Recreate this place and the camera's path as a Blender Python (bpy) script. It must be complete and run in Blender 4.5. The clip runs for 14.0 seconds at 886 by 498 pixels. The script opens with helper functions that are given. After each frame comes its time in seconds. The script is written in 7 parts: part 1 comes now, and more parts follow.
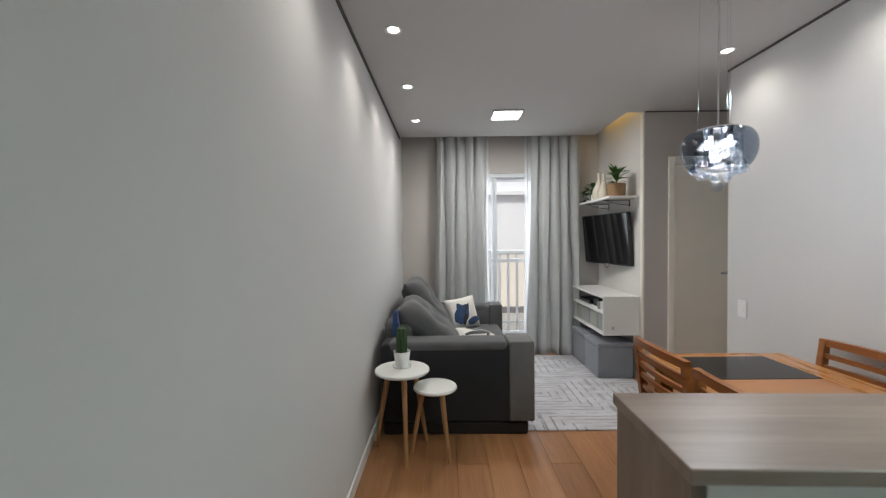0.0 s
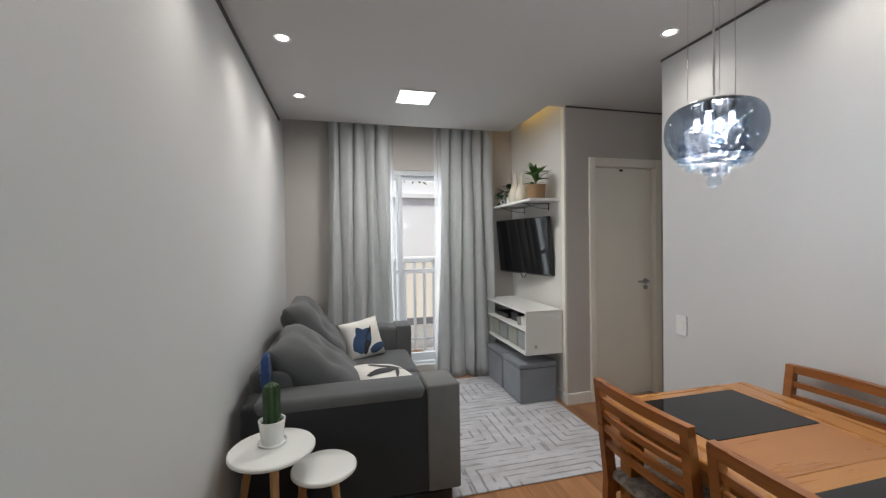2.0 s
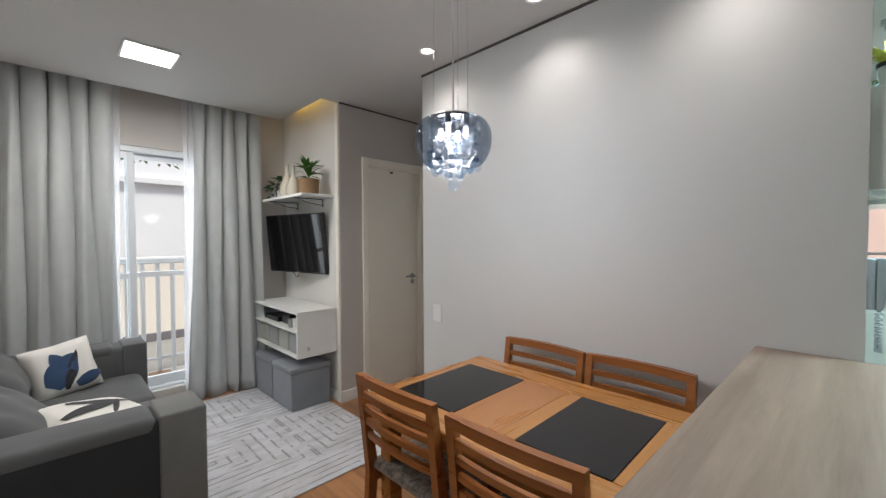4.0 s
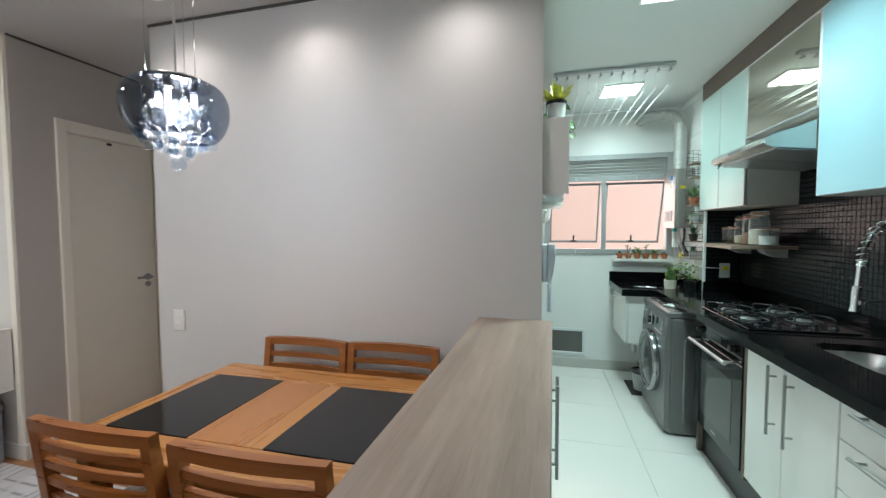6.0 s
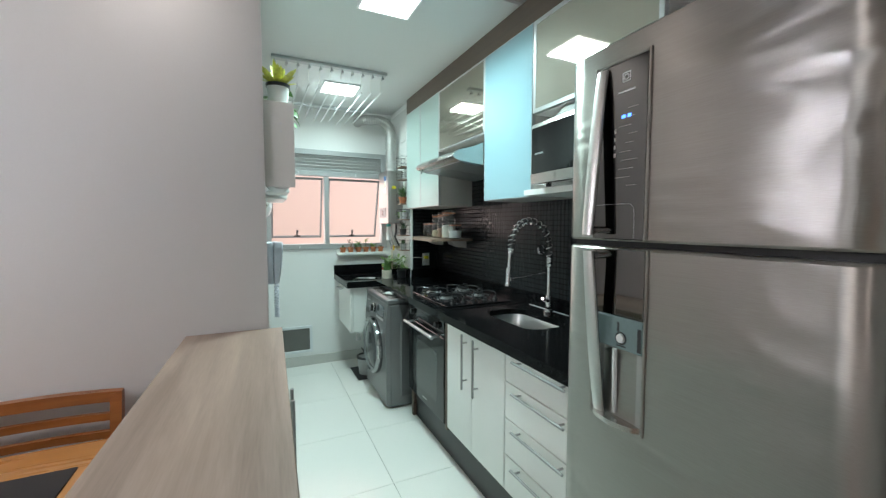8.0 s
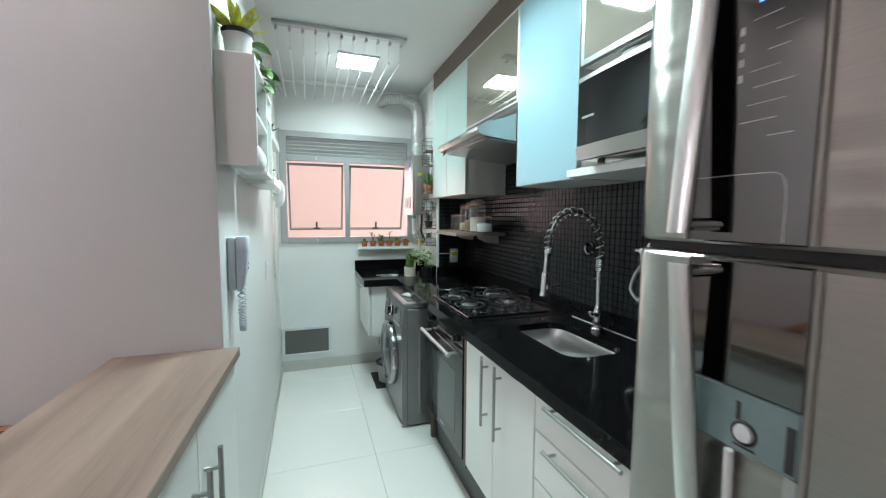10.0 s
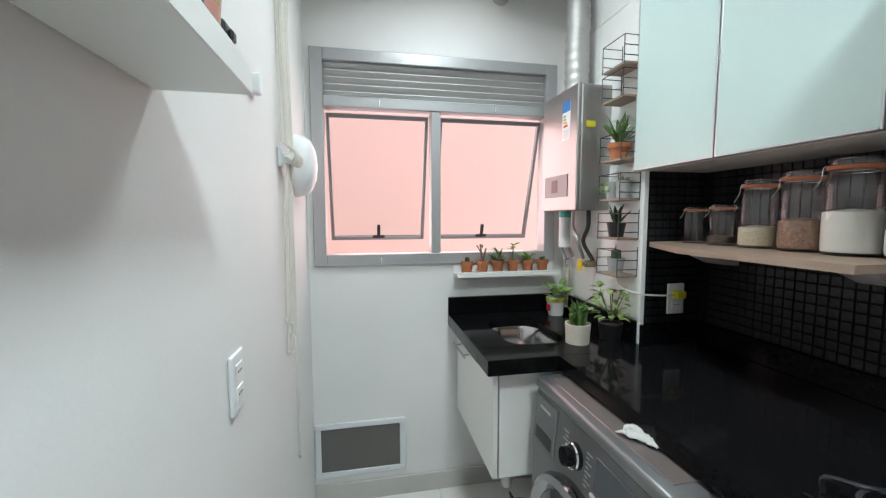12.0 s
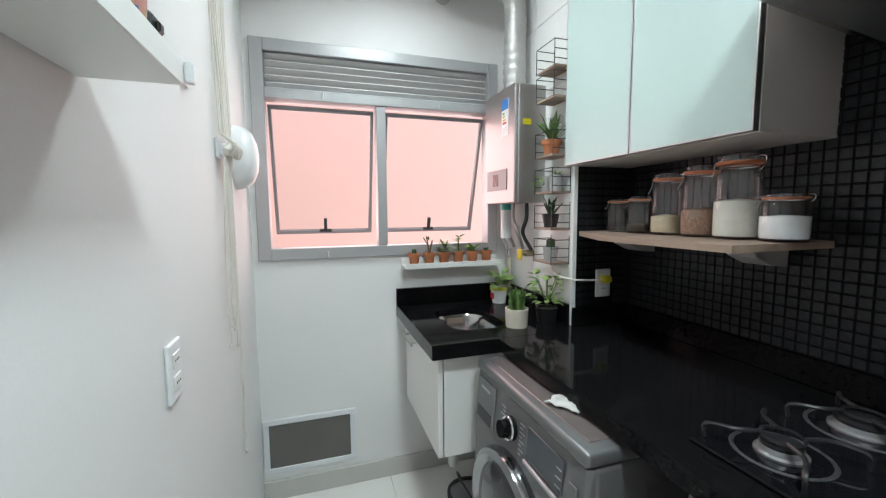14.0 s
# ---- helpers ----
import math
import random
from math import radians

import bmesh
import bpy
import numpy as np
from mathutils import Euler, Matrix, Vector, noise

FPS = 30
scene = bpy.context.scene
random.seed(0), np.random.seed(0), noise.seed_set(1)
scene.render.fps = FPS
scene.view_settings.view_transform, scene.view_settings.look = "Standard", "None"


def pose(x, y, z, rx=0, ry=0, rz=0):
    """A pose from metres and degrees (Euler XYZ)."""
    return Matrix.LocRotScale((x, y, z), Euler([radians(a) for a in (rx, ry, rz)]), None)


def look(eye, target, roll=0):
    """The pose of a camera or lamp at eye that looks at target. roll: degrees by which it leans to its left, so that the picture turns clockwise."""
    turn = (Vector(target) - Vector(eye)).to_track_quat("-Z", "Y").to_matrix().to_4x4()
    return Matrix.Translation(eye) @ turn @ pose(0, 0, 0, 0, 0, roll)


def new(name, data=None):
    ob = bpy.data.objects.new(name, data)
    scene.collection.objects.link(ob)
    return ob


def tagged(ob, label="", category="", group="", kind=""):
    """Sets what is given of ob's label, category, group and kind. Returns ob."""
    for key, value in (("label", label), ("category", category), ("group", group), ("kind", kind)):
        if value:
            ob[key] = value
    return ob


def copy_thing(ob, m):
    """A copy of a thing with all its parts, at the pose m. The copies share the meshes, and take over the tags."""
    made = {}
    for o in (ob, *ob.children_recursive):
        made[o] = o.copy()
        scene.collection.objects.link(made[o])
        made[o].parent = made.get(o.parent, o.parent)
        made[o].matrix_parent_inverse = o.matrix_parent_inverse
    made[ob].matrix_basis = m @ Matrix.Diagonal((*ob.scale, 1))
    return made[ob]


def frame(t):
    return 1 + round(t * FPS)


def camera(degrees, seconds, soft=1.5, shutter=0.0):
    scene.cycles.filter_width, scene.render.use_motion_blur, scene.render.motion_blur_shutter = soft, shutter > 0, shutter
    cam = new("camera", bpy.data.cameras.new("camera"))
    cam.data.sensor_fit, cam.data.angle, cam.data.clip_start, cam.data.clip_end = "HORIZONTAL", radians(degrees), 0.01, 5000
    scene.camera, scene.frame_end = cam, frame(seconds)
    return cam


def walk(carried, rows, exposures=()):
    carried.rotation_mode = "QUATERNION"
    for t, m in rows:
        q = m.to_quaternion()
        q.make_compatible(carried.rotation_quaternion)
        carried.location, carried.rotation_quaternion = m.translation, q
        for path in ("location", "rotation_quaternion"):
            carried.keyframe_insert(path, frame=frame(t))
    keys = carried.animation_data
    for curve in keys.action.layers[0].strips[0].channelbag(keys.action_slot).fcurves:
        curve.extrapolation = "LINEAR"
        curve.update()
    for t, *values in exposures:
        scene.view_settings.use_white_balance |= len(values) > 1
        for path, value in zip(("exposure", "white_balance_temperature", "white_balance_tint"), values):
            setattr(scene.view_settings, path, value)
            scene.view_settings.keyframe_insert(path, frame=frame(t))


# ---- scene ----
cam = camera(96.9, 14.0, soft=1.25, shutter=0.2)
PATH = [
    (0, (0.096, 0.16, 1.381), (0.085, 2.159, 1.33), -0.6),
    (0.5, (0.147, 0.598, 1.393), (0.177, 2.598, 1.367), -1.2),
    (1, (0.127, 0.718, 1.396), (0.244, 2.715, 1.374), -1.2),
    (1.5, (0.115, 0.82, 1.412), (0.401, 2.799, 1.382), -1.2),
    (2, (0.122, 0.875, 1.415), (0.615, 2.813, 1.379), -0.9),
    (2.2, (0.127, 0.889, 1.411), (0.709, 2.802, 1.376), -0.7),
    (4.5, (0.258, 0.887, 1.4), (1.844, 2.104, 1.336), -0.3),
    (5, (0.276, 0.863, 1.401), (2.002, 1.871, 1.326), -0.3),
    (5.5, (0.292, 0.844, 1.395), (2.145, 1.591, 1.31), -0.2),
    (6, (0.315, 0.818, 1.393), (2.253, 1.304, 1.298), -0.2),
    (6.5, (0.355, 0.786, 1.399), (2.339, 1.011, 1.286), -0.2),
    (7, (0.42, 0.747, 1.403), (2.415, 0.717, 1.275), -0.4),
    (7.5, (0.508, 0.685, 1.404), (2.484, 0.409, 1.268), -0.6),
    (8, (0.419, 0.843, 1.406), (2.226, -0.004, 1.277), 0.1),
    (8.2, (0.384, 0.89, 1.404), (2.146, -0.047, 1.279), 0.3),
    (8.7, (0.36, 0.88, 1.403), (2.1, -0.08, 1.275), 0.4),
    (9.3, (0.43, 0.71, 1.402), (2.24, -0.15, 1.26), 0.4),
    (9.8, (0.66, 0.575, 1.4), (2.54, -0.1, 1.24), 0.4),
    (10.3, (1.052, 0.511, 1.398), (2.983, 0.022, 1.222), 0.4),
    (10.4, (1.2, 0.473, 1.385), (3.156, 0.093, 1.211), 0.5),
    (10.5, (1.374, 0.422, 1.394), (3.345, 0.131, 1.217), 0.4),
    (10.6, (1.537, 0.419, 1.378), (3.519, 0.214, 1.207), 0.5),
    (10.7, (1.755, 0.474, 1.384), (3.742, 0.305, 1.232), 0.5),
    (10.8, (1.932, 0.501, 1.379), (3.923, 0.374, 1.238), 0.4),
    (11, (2.226, 0.481, 1.381), (4.218, 0.359, 1.253), 0.2),
    (11.5, (2.486, 0.527, 1.376), (4.462, 0.258, 1.225), 0.0),
    (12, (2.589, 0.561, 1.379), (4.544, 0.174, 1.215), -0.1),
    (12.5, (2.636, 0.571, 1.372), (4.563, 0.068, 1.198), -0.1),
    (13, (2.634, 0.556, 1.371), (4.542, -0.018, 1.19), -0.2),
    (13.5, (2.587, 0.547, 1.369), (4.483, -0.061, 1.185), -0.3),
    (14, (2.525, 0.536, 1.364), (4.422, -0.072, 1.179), -0.4),
]
EXPOSURES = [(0, -0.03, 6500, 10), (2.1, -0.1, 6500, 10), (4.6, 0.0, 6500, 10), (6.4, 0.0, 6500, 11), (7.2, 0.0, 6500, 9), (7.6, 0.0, 6450, 6), (8.1, 0.0, 6550, 15), (10.3, 0.0, 6600, 22), (11, -0.1, 6900, 32), (14, -0.04, 6900, 33)]
walk(cam, [(t, look(eye, target, roll)) for t, eye, target, roll in PATH], EXPOSURES)

# ---- plan, in metres ----
XL, XD, XTV, XK = -0.42, 2.112, 1.967, 4.457      # left wall, dining wall, television wall, kitchen window wall
YS, YK, YH, YD, YW = -0.71, 0.815, 2.97, 3.856, 4.95  # tiled wall, kitchen side wall, hall corner, door wall, balcony wall
ZC, ZK = 2.55, 2.535                                # ceilings

# ---- light ----
world = bpy.data.worlds.new("sky")
scene.world = world
world.use_nodes = True
sky = world.node_tree.nodes.new("ShaderNodeTexSky")
sky.sky_type, sky.sun_disc = "NISHITA", False
sky.sun_elevation, sky.sun_rotation = radians(55), radians(235)
sky.dust_density = 3.0
world.node_tree.links.new(sky.outputs[0], world.node_tree.nodes["Background"].inputs[0])
world.node_tree.nodes["Background"].inputs[1].default_value = 0.15


def lamp(name, kind, m, energy, colour, **settings):
    data = bpy.data.lights.new(name, kind)
    data.energy, data.color = energy, colour
    if kind == "AREA":
        data.shape, data.size, data.size_y = "RECTANGLE", settings["size"], settings["size_y"]
        data.spread = settings.get("spread", radians(180))
    elif kind == "SPOT":
        data.spot_size, data.spot_blend, data.shadow_soft_size = settings["cone"], settings["blend"], settings["size"]
    elif kind == "SUN":
        data.angle = settings["angle"]
    else:
        data.shadow_soft_size = settings["size"]
    ob = new(name, data)
    ob.matrix_world = m
    return ob


WARM, COOL = (1.0, 0.925, 0.865), (0.69, 1.0, 0.98)
lamp("sun", "SUN", look((0, 0, 20), (9, 9, 5)), 3.6, (1.0, 0.95, 0.88), angle=radians(12))
SPOTS_LEFT = [(-0.18, y) for y in (1.56, 2.38, 3.2, 4.07)]
SPOTS_RIGHT = [(1.89, y) for y in (1.16, 1.92, 2.68)]
for x, y in SPOTS_LEFT:
    lamp("downlight_beam", "SPOT", look((x, y, ZC - 0.012), (x + 0.12, y, 0)), 13, WARM, cone=radians(140), blend=1.0, size=0.04)
for x, y in SPOTS_RIGHT:
    lamp("downlight_beam", "SPOT", look((x, y, ZC - 0.012), (x - 0.06, y, 0)), 13, WARM, cone=radians(140), blend=1.0, size=0.04)
lamp("panel_glow", "AREA", look((0.687, 3.9, ZC - 0.03), (0.687, 3.9, 0)), 18, (1.0, 0.98, 0.96), size=0.26, size_y=0.26)
lamp("panel_glow", "AREA", look((3.83, 0.2, ZK - 0.03), (3.83, 0.2, 0)), 10, COOL, size=0.27, size_y=0.27, spread=radians(155))
lamp("panel_glow", "AREA", look((2.39, 0.21, ZK - 0.03), (2.39, 0.21, 0)), 23, COOL, size=0.27, size_y=0.27, spread=radians(155))
lamp("window_daylight", "AREA", look((0.9, 5.1, 1.15), (0.9, 0, 1.0)), 19, (0.86, 0.93, 1.0), size=1.2, size_y=2.0)
lamp("window_daylight", "AREA", look((4.62, 0.2, 1.55), (0, 0.2, 1.2)), 4.5, (1.0, 0.82, 0.78), size=1.0, size_y=0.65)
lamp("pendant_bulbs", "POINT", pose(1.298, 1.9, 1.738), 23, (1.0, 0.925, 0.875), size=0.085)


# ---- materials ----
def nodes_of(name):
    m = bpy.data.materials.new(name)
    m.use_nodes = True
    t = m.node_tree
    return m, t, t.nodes["Principled BSDF"]


def node(t, kind, **values):
    n = t.nodes.new("ShaderNode" + kind)
    for key, value in values.items():
        n.inputs[key].default_value = value
    return n


def coords(t, stretch=(1, 1, 1), turn=(0, 0, 0)):
    tc, mp = t.nodes.new("ShaderNodeTexCoord"), t.nodes.new("ShaderNodeMapping")
    mp.inputs["Scale"].default_value = stretch
    mp.inputs["Rotation"].default_value = turn
    t.links.new(tc.outputs["Object"], mp.inputs["Vector"])
    return mp.outputs["Vector"]


def blend(t, factor, a, b):
    mix = t.nodes.new("ShaderNodeMix")
    mix.data_type = "RGBA"
    t.links.new(factor, mix.inputs["Factor"])
    for value, socket in ((a, mix.inputs["A"]), (b, mix.inputs["B"])):
        if isinstance(value, tuple):
            socket.default_value = (*value, 1)
        else:
            t.links.new(value, socket)
    return mix.outputs["Result"]


def math2(t, op, a, b=None):
    n = t.nodes.new("ShaderNodeMath")
    n.operation = op
    for value, socket in ((a, n.inputs[0]), (b, n.inputs[1])):
        if value is None:
            continue
        if isinstance(value, (int, float)):
            socket.default_value = value
        else:
            t.links.new(value, socket)
    return n.outputs[0]


def ramp(t, value, lo, hi):
    n = t.nodes.new("ShaderNodeMapRange")
    n.inputs["From Min"].default_value, n.inputs["From Max"].default_value = lo, hi
    t.links.new(value, n.inputs["Value"])
    return n.outputs["Result"]


def noise_of(t, vec, scale, detail=4.0, rough=0.55, distortion=0.0):
    n = node(t, "TexNoise", Scale=scale, Detail=detail, Roughness=rough, Distortion=distortion)
    t.links.new(vec, n.inputs["Vector"])
    return n.outputs["Fac"]


def relief(t, b, height, strength, distance=0.002):
    n = node(t, "Bump", Strength=strength, Distance=distance)
    t.links.new(height, n.inputs["Height"])
    t.links.new(n.outputs["Normal"], b.inputs["Normal"])


def shade(colour, k):
    return tuple(min(1.0, c * k) for c in colour)


def mat(name, colour, rough=0.5, metal=0.0, var=0.08, scale=5.0, bump=0.1, bscale=80.0, stretch=(1, 1, 1), coat=0.0, rvar=0.06, spec=0.5):
    """A surface with broad and fine variation of colour, gloss and relief."""
    m, t, b = nodes_of(name)
    vec = coords(t, stretch)
    broad, fine = noise_of(t, vec, scale), noise_of(t, vec, bscale, 3.0)
    both = math2(t, "ADD", math2(t, "MULTIPLY", broad, 0.65), math2(t, "MULTIPLY", fine, 0.35))
    t.links.new(blend(t, ramp(t, both, 0.3, 0.7), shade(colour, 1 - var), shade(colour, 1 + var)), b.inputs["Base Color"])
    r = math2(t, "ADD", math2(t, "MULTIPLY", math2(t, "SUBTRACT", broad, 0.5), rvar * 2), rough)
    t.links.new(r, b.inputs["Roughness"])
    b.inputs["Metallic"].default_value = metal
    b.inputs["Coat Weight"].default_value = coat
    b.inputs["Specular IOR Level"].default_value = spec
    if bump:
        relief(t, b, fine, bump)
    return m


def wood(name, colour, dark, along="x", rough=0.4, grain=26.0, bump=0.12, by_piece=0.0, coat=0.0):
    """Timber or its print: streaks along one axis, finer pores, and a difference from piece to piece."""
    m, t, b = nodes_of(name)
    k = {"x": (0.07, 1, 1), "y": (1, 0.07, 1), "z": (1, 1, 0.07)}[along]
    vec = coords(t, k)
    if by_piece:
        info = t.nodes.new("ShaderNodeObjectInfo")
        add = t.nodes.new("ShaderNodeVectorMath")
        t.links.new(vec, add.inputs[0])
        scaled = t.nodes.new("ShaderNodeVectorMath")
        scaled.operation = "SCALE"
        scaled.inputs[0].default_value = (7.0, 5.0, 3.0)
        t.links.new(info.outputs["Random"], scaled.inputs["Scale"])
        t.links.new(scaled.outputs[0], add.inputs[1])
        vec = add.outputs[0]
    streak = noise_of(t, vec, grain, 5.0, 0.6, 0.6)
    broad = noise_of(t, vec, grain * 0.25, 3.0, 0.5, 1.2)
    pores = noise_of(t, vec, grain * 9, 2.0)
    f = math2(t, "ADD", math2(t, "MULTIPLY", streak, 0.5), math2(t, "ADD", math2(t, "MULTIPLY", broad, 0.38), math2(t, "MULTIPLY", pores, 0.12)))
    col = blend(t, ramp(t, f, 0.36, 0.64), dark, colour)
    if by_piece:
        hsv = node(t, "HueSaturation")
        t.links.new(math2(t, "ADD", math2(t, "MULTIPLY", info.outputs["Random"], by_piece), 1 - by_piece / 2), hsv.inputs["Value"])
        t.links.new(col, hsv.inputs["Color"])
        col = hsv.outputs["Color"]
    t.links.new(col, b.inputs["Base Color"])
    t.links.new(math2(t, "ADD", math2(t, "MULTIPLY", math2(t, "SUBTRACT", streak, 0.5), 0.2), rough), b.inputs["Roughness"])
    b.inputs["Coat Weight"].default_value = coat
    relief(t, b, f, bump, 0.001)
    return m


def glow(name, colour, strength):
    m, t, b = nodes_of(name)
    b.inputs["Base Color"].default_value = (*colour, 1)
    b.inputs["Emission Color"].default_value = (*colour, 1)
    b.inputs["Emission Strength"].default_value = strength
    return m


def glass(name, colour=(1, 1, 1), rough=0.0, ior=1.45):
    m, t, b = nodes_of(name)
    b.inputs["Base Color"].default_value = (*colour, 1)
    b.inputs["Transmission Weight"].default_value = 1.0
    b.inputs["Roughness"].default_value = rough
    b.inputs["IOR"].default_value = ior
    return m


def thin_glass(name, colour=(1, 1, 1), gloss=0.08):
    """A window pane: clear, with a weak mirror on it."""
    m, t, b = nodes_of(name)
    clear, shine, mix = node(t, "BsdfTransparent"), node(t, "BsdfGlossy"), t.nodes.new("ShaderNodeMixShader")
    clear.inputs["Color"].default_value = (*colour, 1)
    shine.inputs["Roughness"].default_value = 0.02
    facing = t.nodes.new("ShaderNodeLayerWeight")
    rim = math2(t, "MULTIPLY", math2(t, "POWER", facing.outputs["Facing"], 4.0), 0.4 + gloss)
    t.links.new(math2(t, "ADD", rim, 0.004 + 0.2 * gloss), mix.inputs[0])
    t.links.new(clear.outputs[0], mix.inputs[1])
    t.links.new(shine.outputs[0], mix.inputs[2])
    t.links.new(mix.outputs[0], t.nodes["Material Output"].inputs["Surface"])
    return m


def cloth(name, colour, weave=900.0, var=0.1, bump=0.25, translucent=0.0, sheer=0.0, soil=5.0):
    m, t, b = nodes_of(name)
    vec = coords(t)
    broad, fine = noise_of(t, vec, soil), noise_of(t, vec, weave, 2.0)
    col = blend(t, ramp(t, math2(t, "ADD", math2(t, "MULTIPLY", broad, 0.6), math2(t, "MULTIPLY", fine, 0.4)), 0.35, 0.65), shade(colour, 1 - var), shade(colour, 1 + var))
    t.links.new(col, b.inputs["Base Color"])
    b.inputs["Roughness"].default_value = 0.9
    b.inputs["Sheen Weight"].default_value = 0.15
    relief(t, b, fine, bump, 0.001)
    last = b.outputs[0]
    for weight, kind in ((translucent, "BsdfTranslucent"), (sheer, "BsdfTransparent")):
        if weight:
            extra, mix = t.nodes.new("ShaderNode" + kind), t.nodes.new("ShaderNodeMixShader")
            extra.inputs["Color"].default_value = (*shade(colour, 1.1), 1) if kind == "BsdfTranslucent" else (1, 1, 1, 1)
            mix.inputs[0].default_value = weight
            t.links.new(last, mix.inputs[1])
            t.links.new(extra.outputs[0], mix.inputs[2])
            last = mix.outputs[0]
    t.links.new(last, t.nodes["Material Output"].inputs["Surface"])
    return m


def brushed(name, colour, along="x", rough=0.3, streaks=900.0, metal=1.0):
    m, t, b = nodes_of(name)
    k = {"x": (0.01, 1, 1), "y": (1, 0.01, 1), "z": (1, 1, 0.01)}[along]
    fine, broad = noise_of(t, coords(t, k), streaks, 3.0), noise_of(t, coords(t), 4.0)
    t.links.new(blend(t, ramp(t, fine, 0.3, 0.7), shade(colour, 0.94), shade(colour, 1.05)), b.inputs["Base Color"])
    t.links.new(math2(t, "ADD", math2(t, "MULTIPLY", math2(t, "ADD", fine, broad), 0.08), rough - 0.08), b.inputs["Roughness"])
    b.inputs["Metallic"].default_value = metal
    relief(t, b, fine, 0.05, 0.0005)
    return m


def speckled(name, base, scale=75.0, cover=0.42):
    """Painted glaze: small motifs of many colours on one ground."""
    m, t, b = nodes_of(name)
    cells = node(t, "TexVoronoi", Scale=scale)
    vec = coords(t)
    t.links.new(vec, cells.inputs["Vector"])
    hsv = node(t, "HueSaturation", Saturation=1.1, Value=0.5)
    t.links.new(cells.outputs["Color"], hsv.inputs["Color"])
    motif = ramp(t, math2(t, "ADD", cells.outputs["Distance"], math2(t, "MULTIPLY", noise_of(t, vec, scale * 3), 0.2)), cover, cover + 0.08)
    t.links.new(blend(t, motif, hsv.outputs["Color"], base), b.inputs["Base Color"])
    b.inputs["Roughness"].default_value = 0.3
    return m


def rug_pile(name):
    """Short pale pile with thin, broken, nested grooves and cloudy grey-brown wear."""
    m, t, b = nodes_of(name)
    sep = t.nodes.new("ShaderNodeSeparateXYZ")
    t.links.new(coords(t, (1 / 1.05, 1 / 0.80, 1)), sep.inputs[0])
    row = math2(t, "FLOOR", sep.outputs["Y"])
    shift = math2(t, "ADD", sep.outputs["X"], math2(t, "MULTIPLY", row, 0.41))
    u = math2(t, "ABSOLUTE", math2(t, "SUBTRACT", math2(t, "FRACT", shift), 0.5))
    v = math2(t, "ABSOLUTE", math2(t, "SUBTRACT", math2(t, "FRACT", sep.outputs["Y"]), 0.5))
    d = math2(t, "MAXIMUM", u, v)
    wobble = noise_of(t, coords(t), 9.0)
    band = math2(t, "FRACT", math2(t, "ADD", math2(t, "MULTIPLY", d, 15.0), math2(t, "MULTIPLY", wobble, 0.25)))
    line = math2(t, "SUBTRACT", 1.0, ramp(t, math2(t, "ABSOLUTE", math2(t, "SUBTRACT", band, 0.5)), 0.06, 0.15))
    broken = ramp(t, noise_of(t, coords(t, (0.6, 1.3, 1)), 9.0, 3.0, 0.6), 0.40, 0.52)
    groove = math2(t, "MULTIPLY", line, broken)
    fibre, worn = noise_of(t, coords(t), 500.0, 3.0), noise_of(t, coords(t, (0.7, 1.6, 1)), 6.0, 5.0, 0.65)
    pale = blend(t, ramp(t, worn, 0.42, 0.70), (0.63, 0.63, 0.655), (0.43, 0.425, 0.43))
    col = blend(t, groove, pale, (0.27, 0.265, 0.27))
    t.links.new(blend(t, math2(t, "MULTIPLY", fibre, 0.3), col, (0.36, 0.36, 0.38)), b.inputs["Base Color"])
    b.inputs["Roughness"].default_value, b.inputs["Sheen Weight"].default_value = 0.95, 0.2
    relief(t, b, math2(t, "ADD", math2(t, "MULTIPLY", groove, -0.8), math2(t, "MULTIPLY", fibre, 0.6)), 0.6, 0.005)
    return m


WALL = mat("grey_wall_paint", (0.625, 0.627, 0.62), 0.75, var=0.025, scale=1.2, bump=0.08, bscale=160)
TAUPE = mat("taupe_wall_paint", (0.52, 0.485, 0.455), 0.75, var=0.025, scale=1.2, bump=0.08, bscale=160)
WHITE_WALL = mat("white_wall_paint", (0.77, 0.77, 0.755), 0.7, var=0.03, scale=1.5, bump=0.1, bscale=140)
TV_WALL = mat("pale_wall_paint", (0.72, 0.70, 0.66), 0.7, var=0.03, scale=1.5, bump=0.08, bscale=140)
# white ceiling, its weaker light put into a greyer colour
CEIL = mat("greyed_ceiling_paint", (0.54, 0.53, 0.52), 0.85, var=0.02, scale=1.0, bump=0.05)
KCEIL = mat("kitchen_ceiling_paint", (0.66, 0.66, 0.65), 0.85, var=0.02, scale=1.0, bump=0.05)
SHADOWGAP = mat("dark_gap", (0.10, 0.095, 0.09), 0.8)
WHITE = mat("white_lacquer", (0.80, 0.80, 0.77), 0.35, var=0.02, bump=0.02)
CREAM = mat("cream_door_paint", (0.86, 0.825, 0.73), 0.45, var=0.025, scale=3, bump=0.04)
PLASTIC = mat("white_plastic", (0.78, 0.79, 0.79), 0.3, var=0.02, bump=0.0)
BLACK = mat("black_plastic", (0.015, 0.015, 0.016), 0.35, var=0.1, bump=0.03)
DARK = mat("dark_rubber", (0.03, 0.03, 0.032), 0.7, var=0.15, bump=0.15)
GLOSSBLACK = mat("black_glass", (0.006, 0.006, 0.007), 0.06, var=0.05, bump=0.0, spec=0.4)
GRANITE = mat("black_granite", (0.006, 0.006, 0.0065), 0.08, var=0.8, scale=120, bump=0.0, bscale=420, rvar=0.03, spec=0.11)
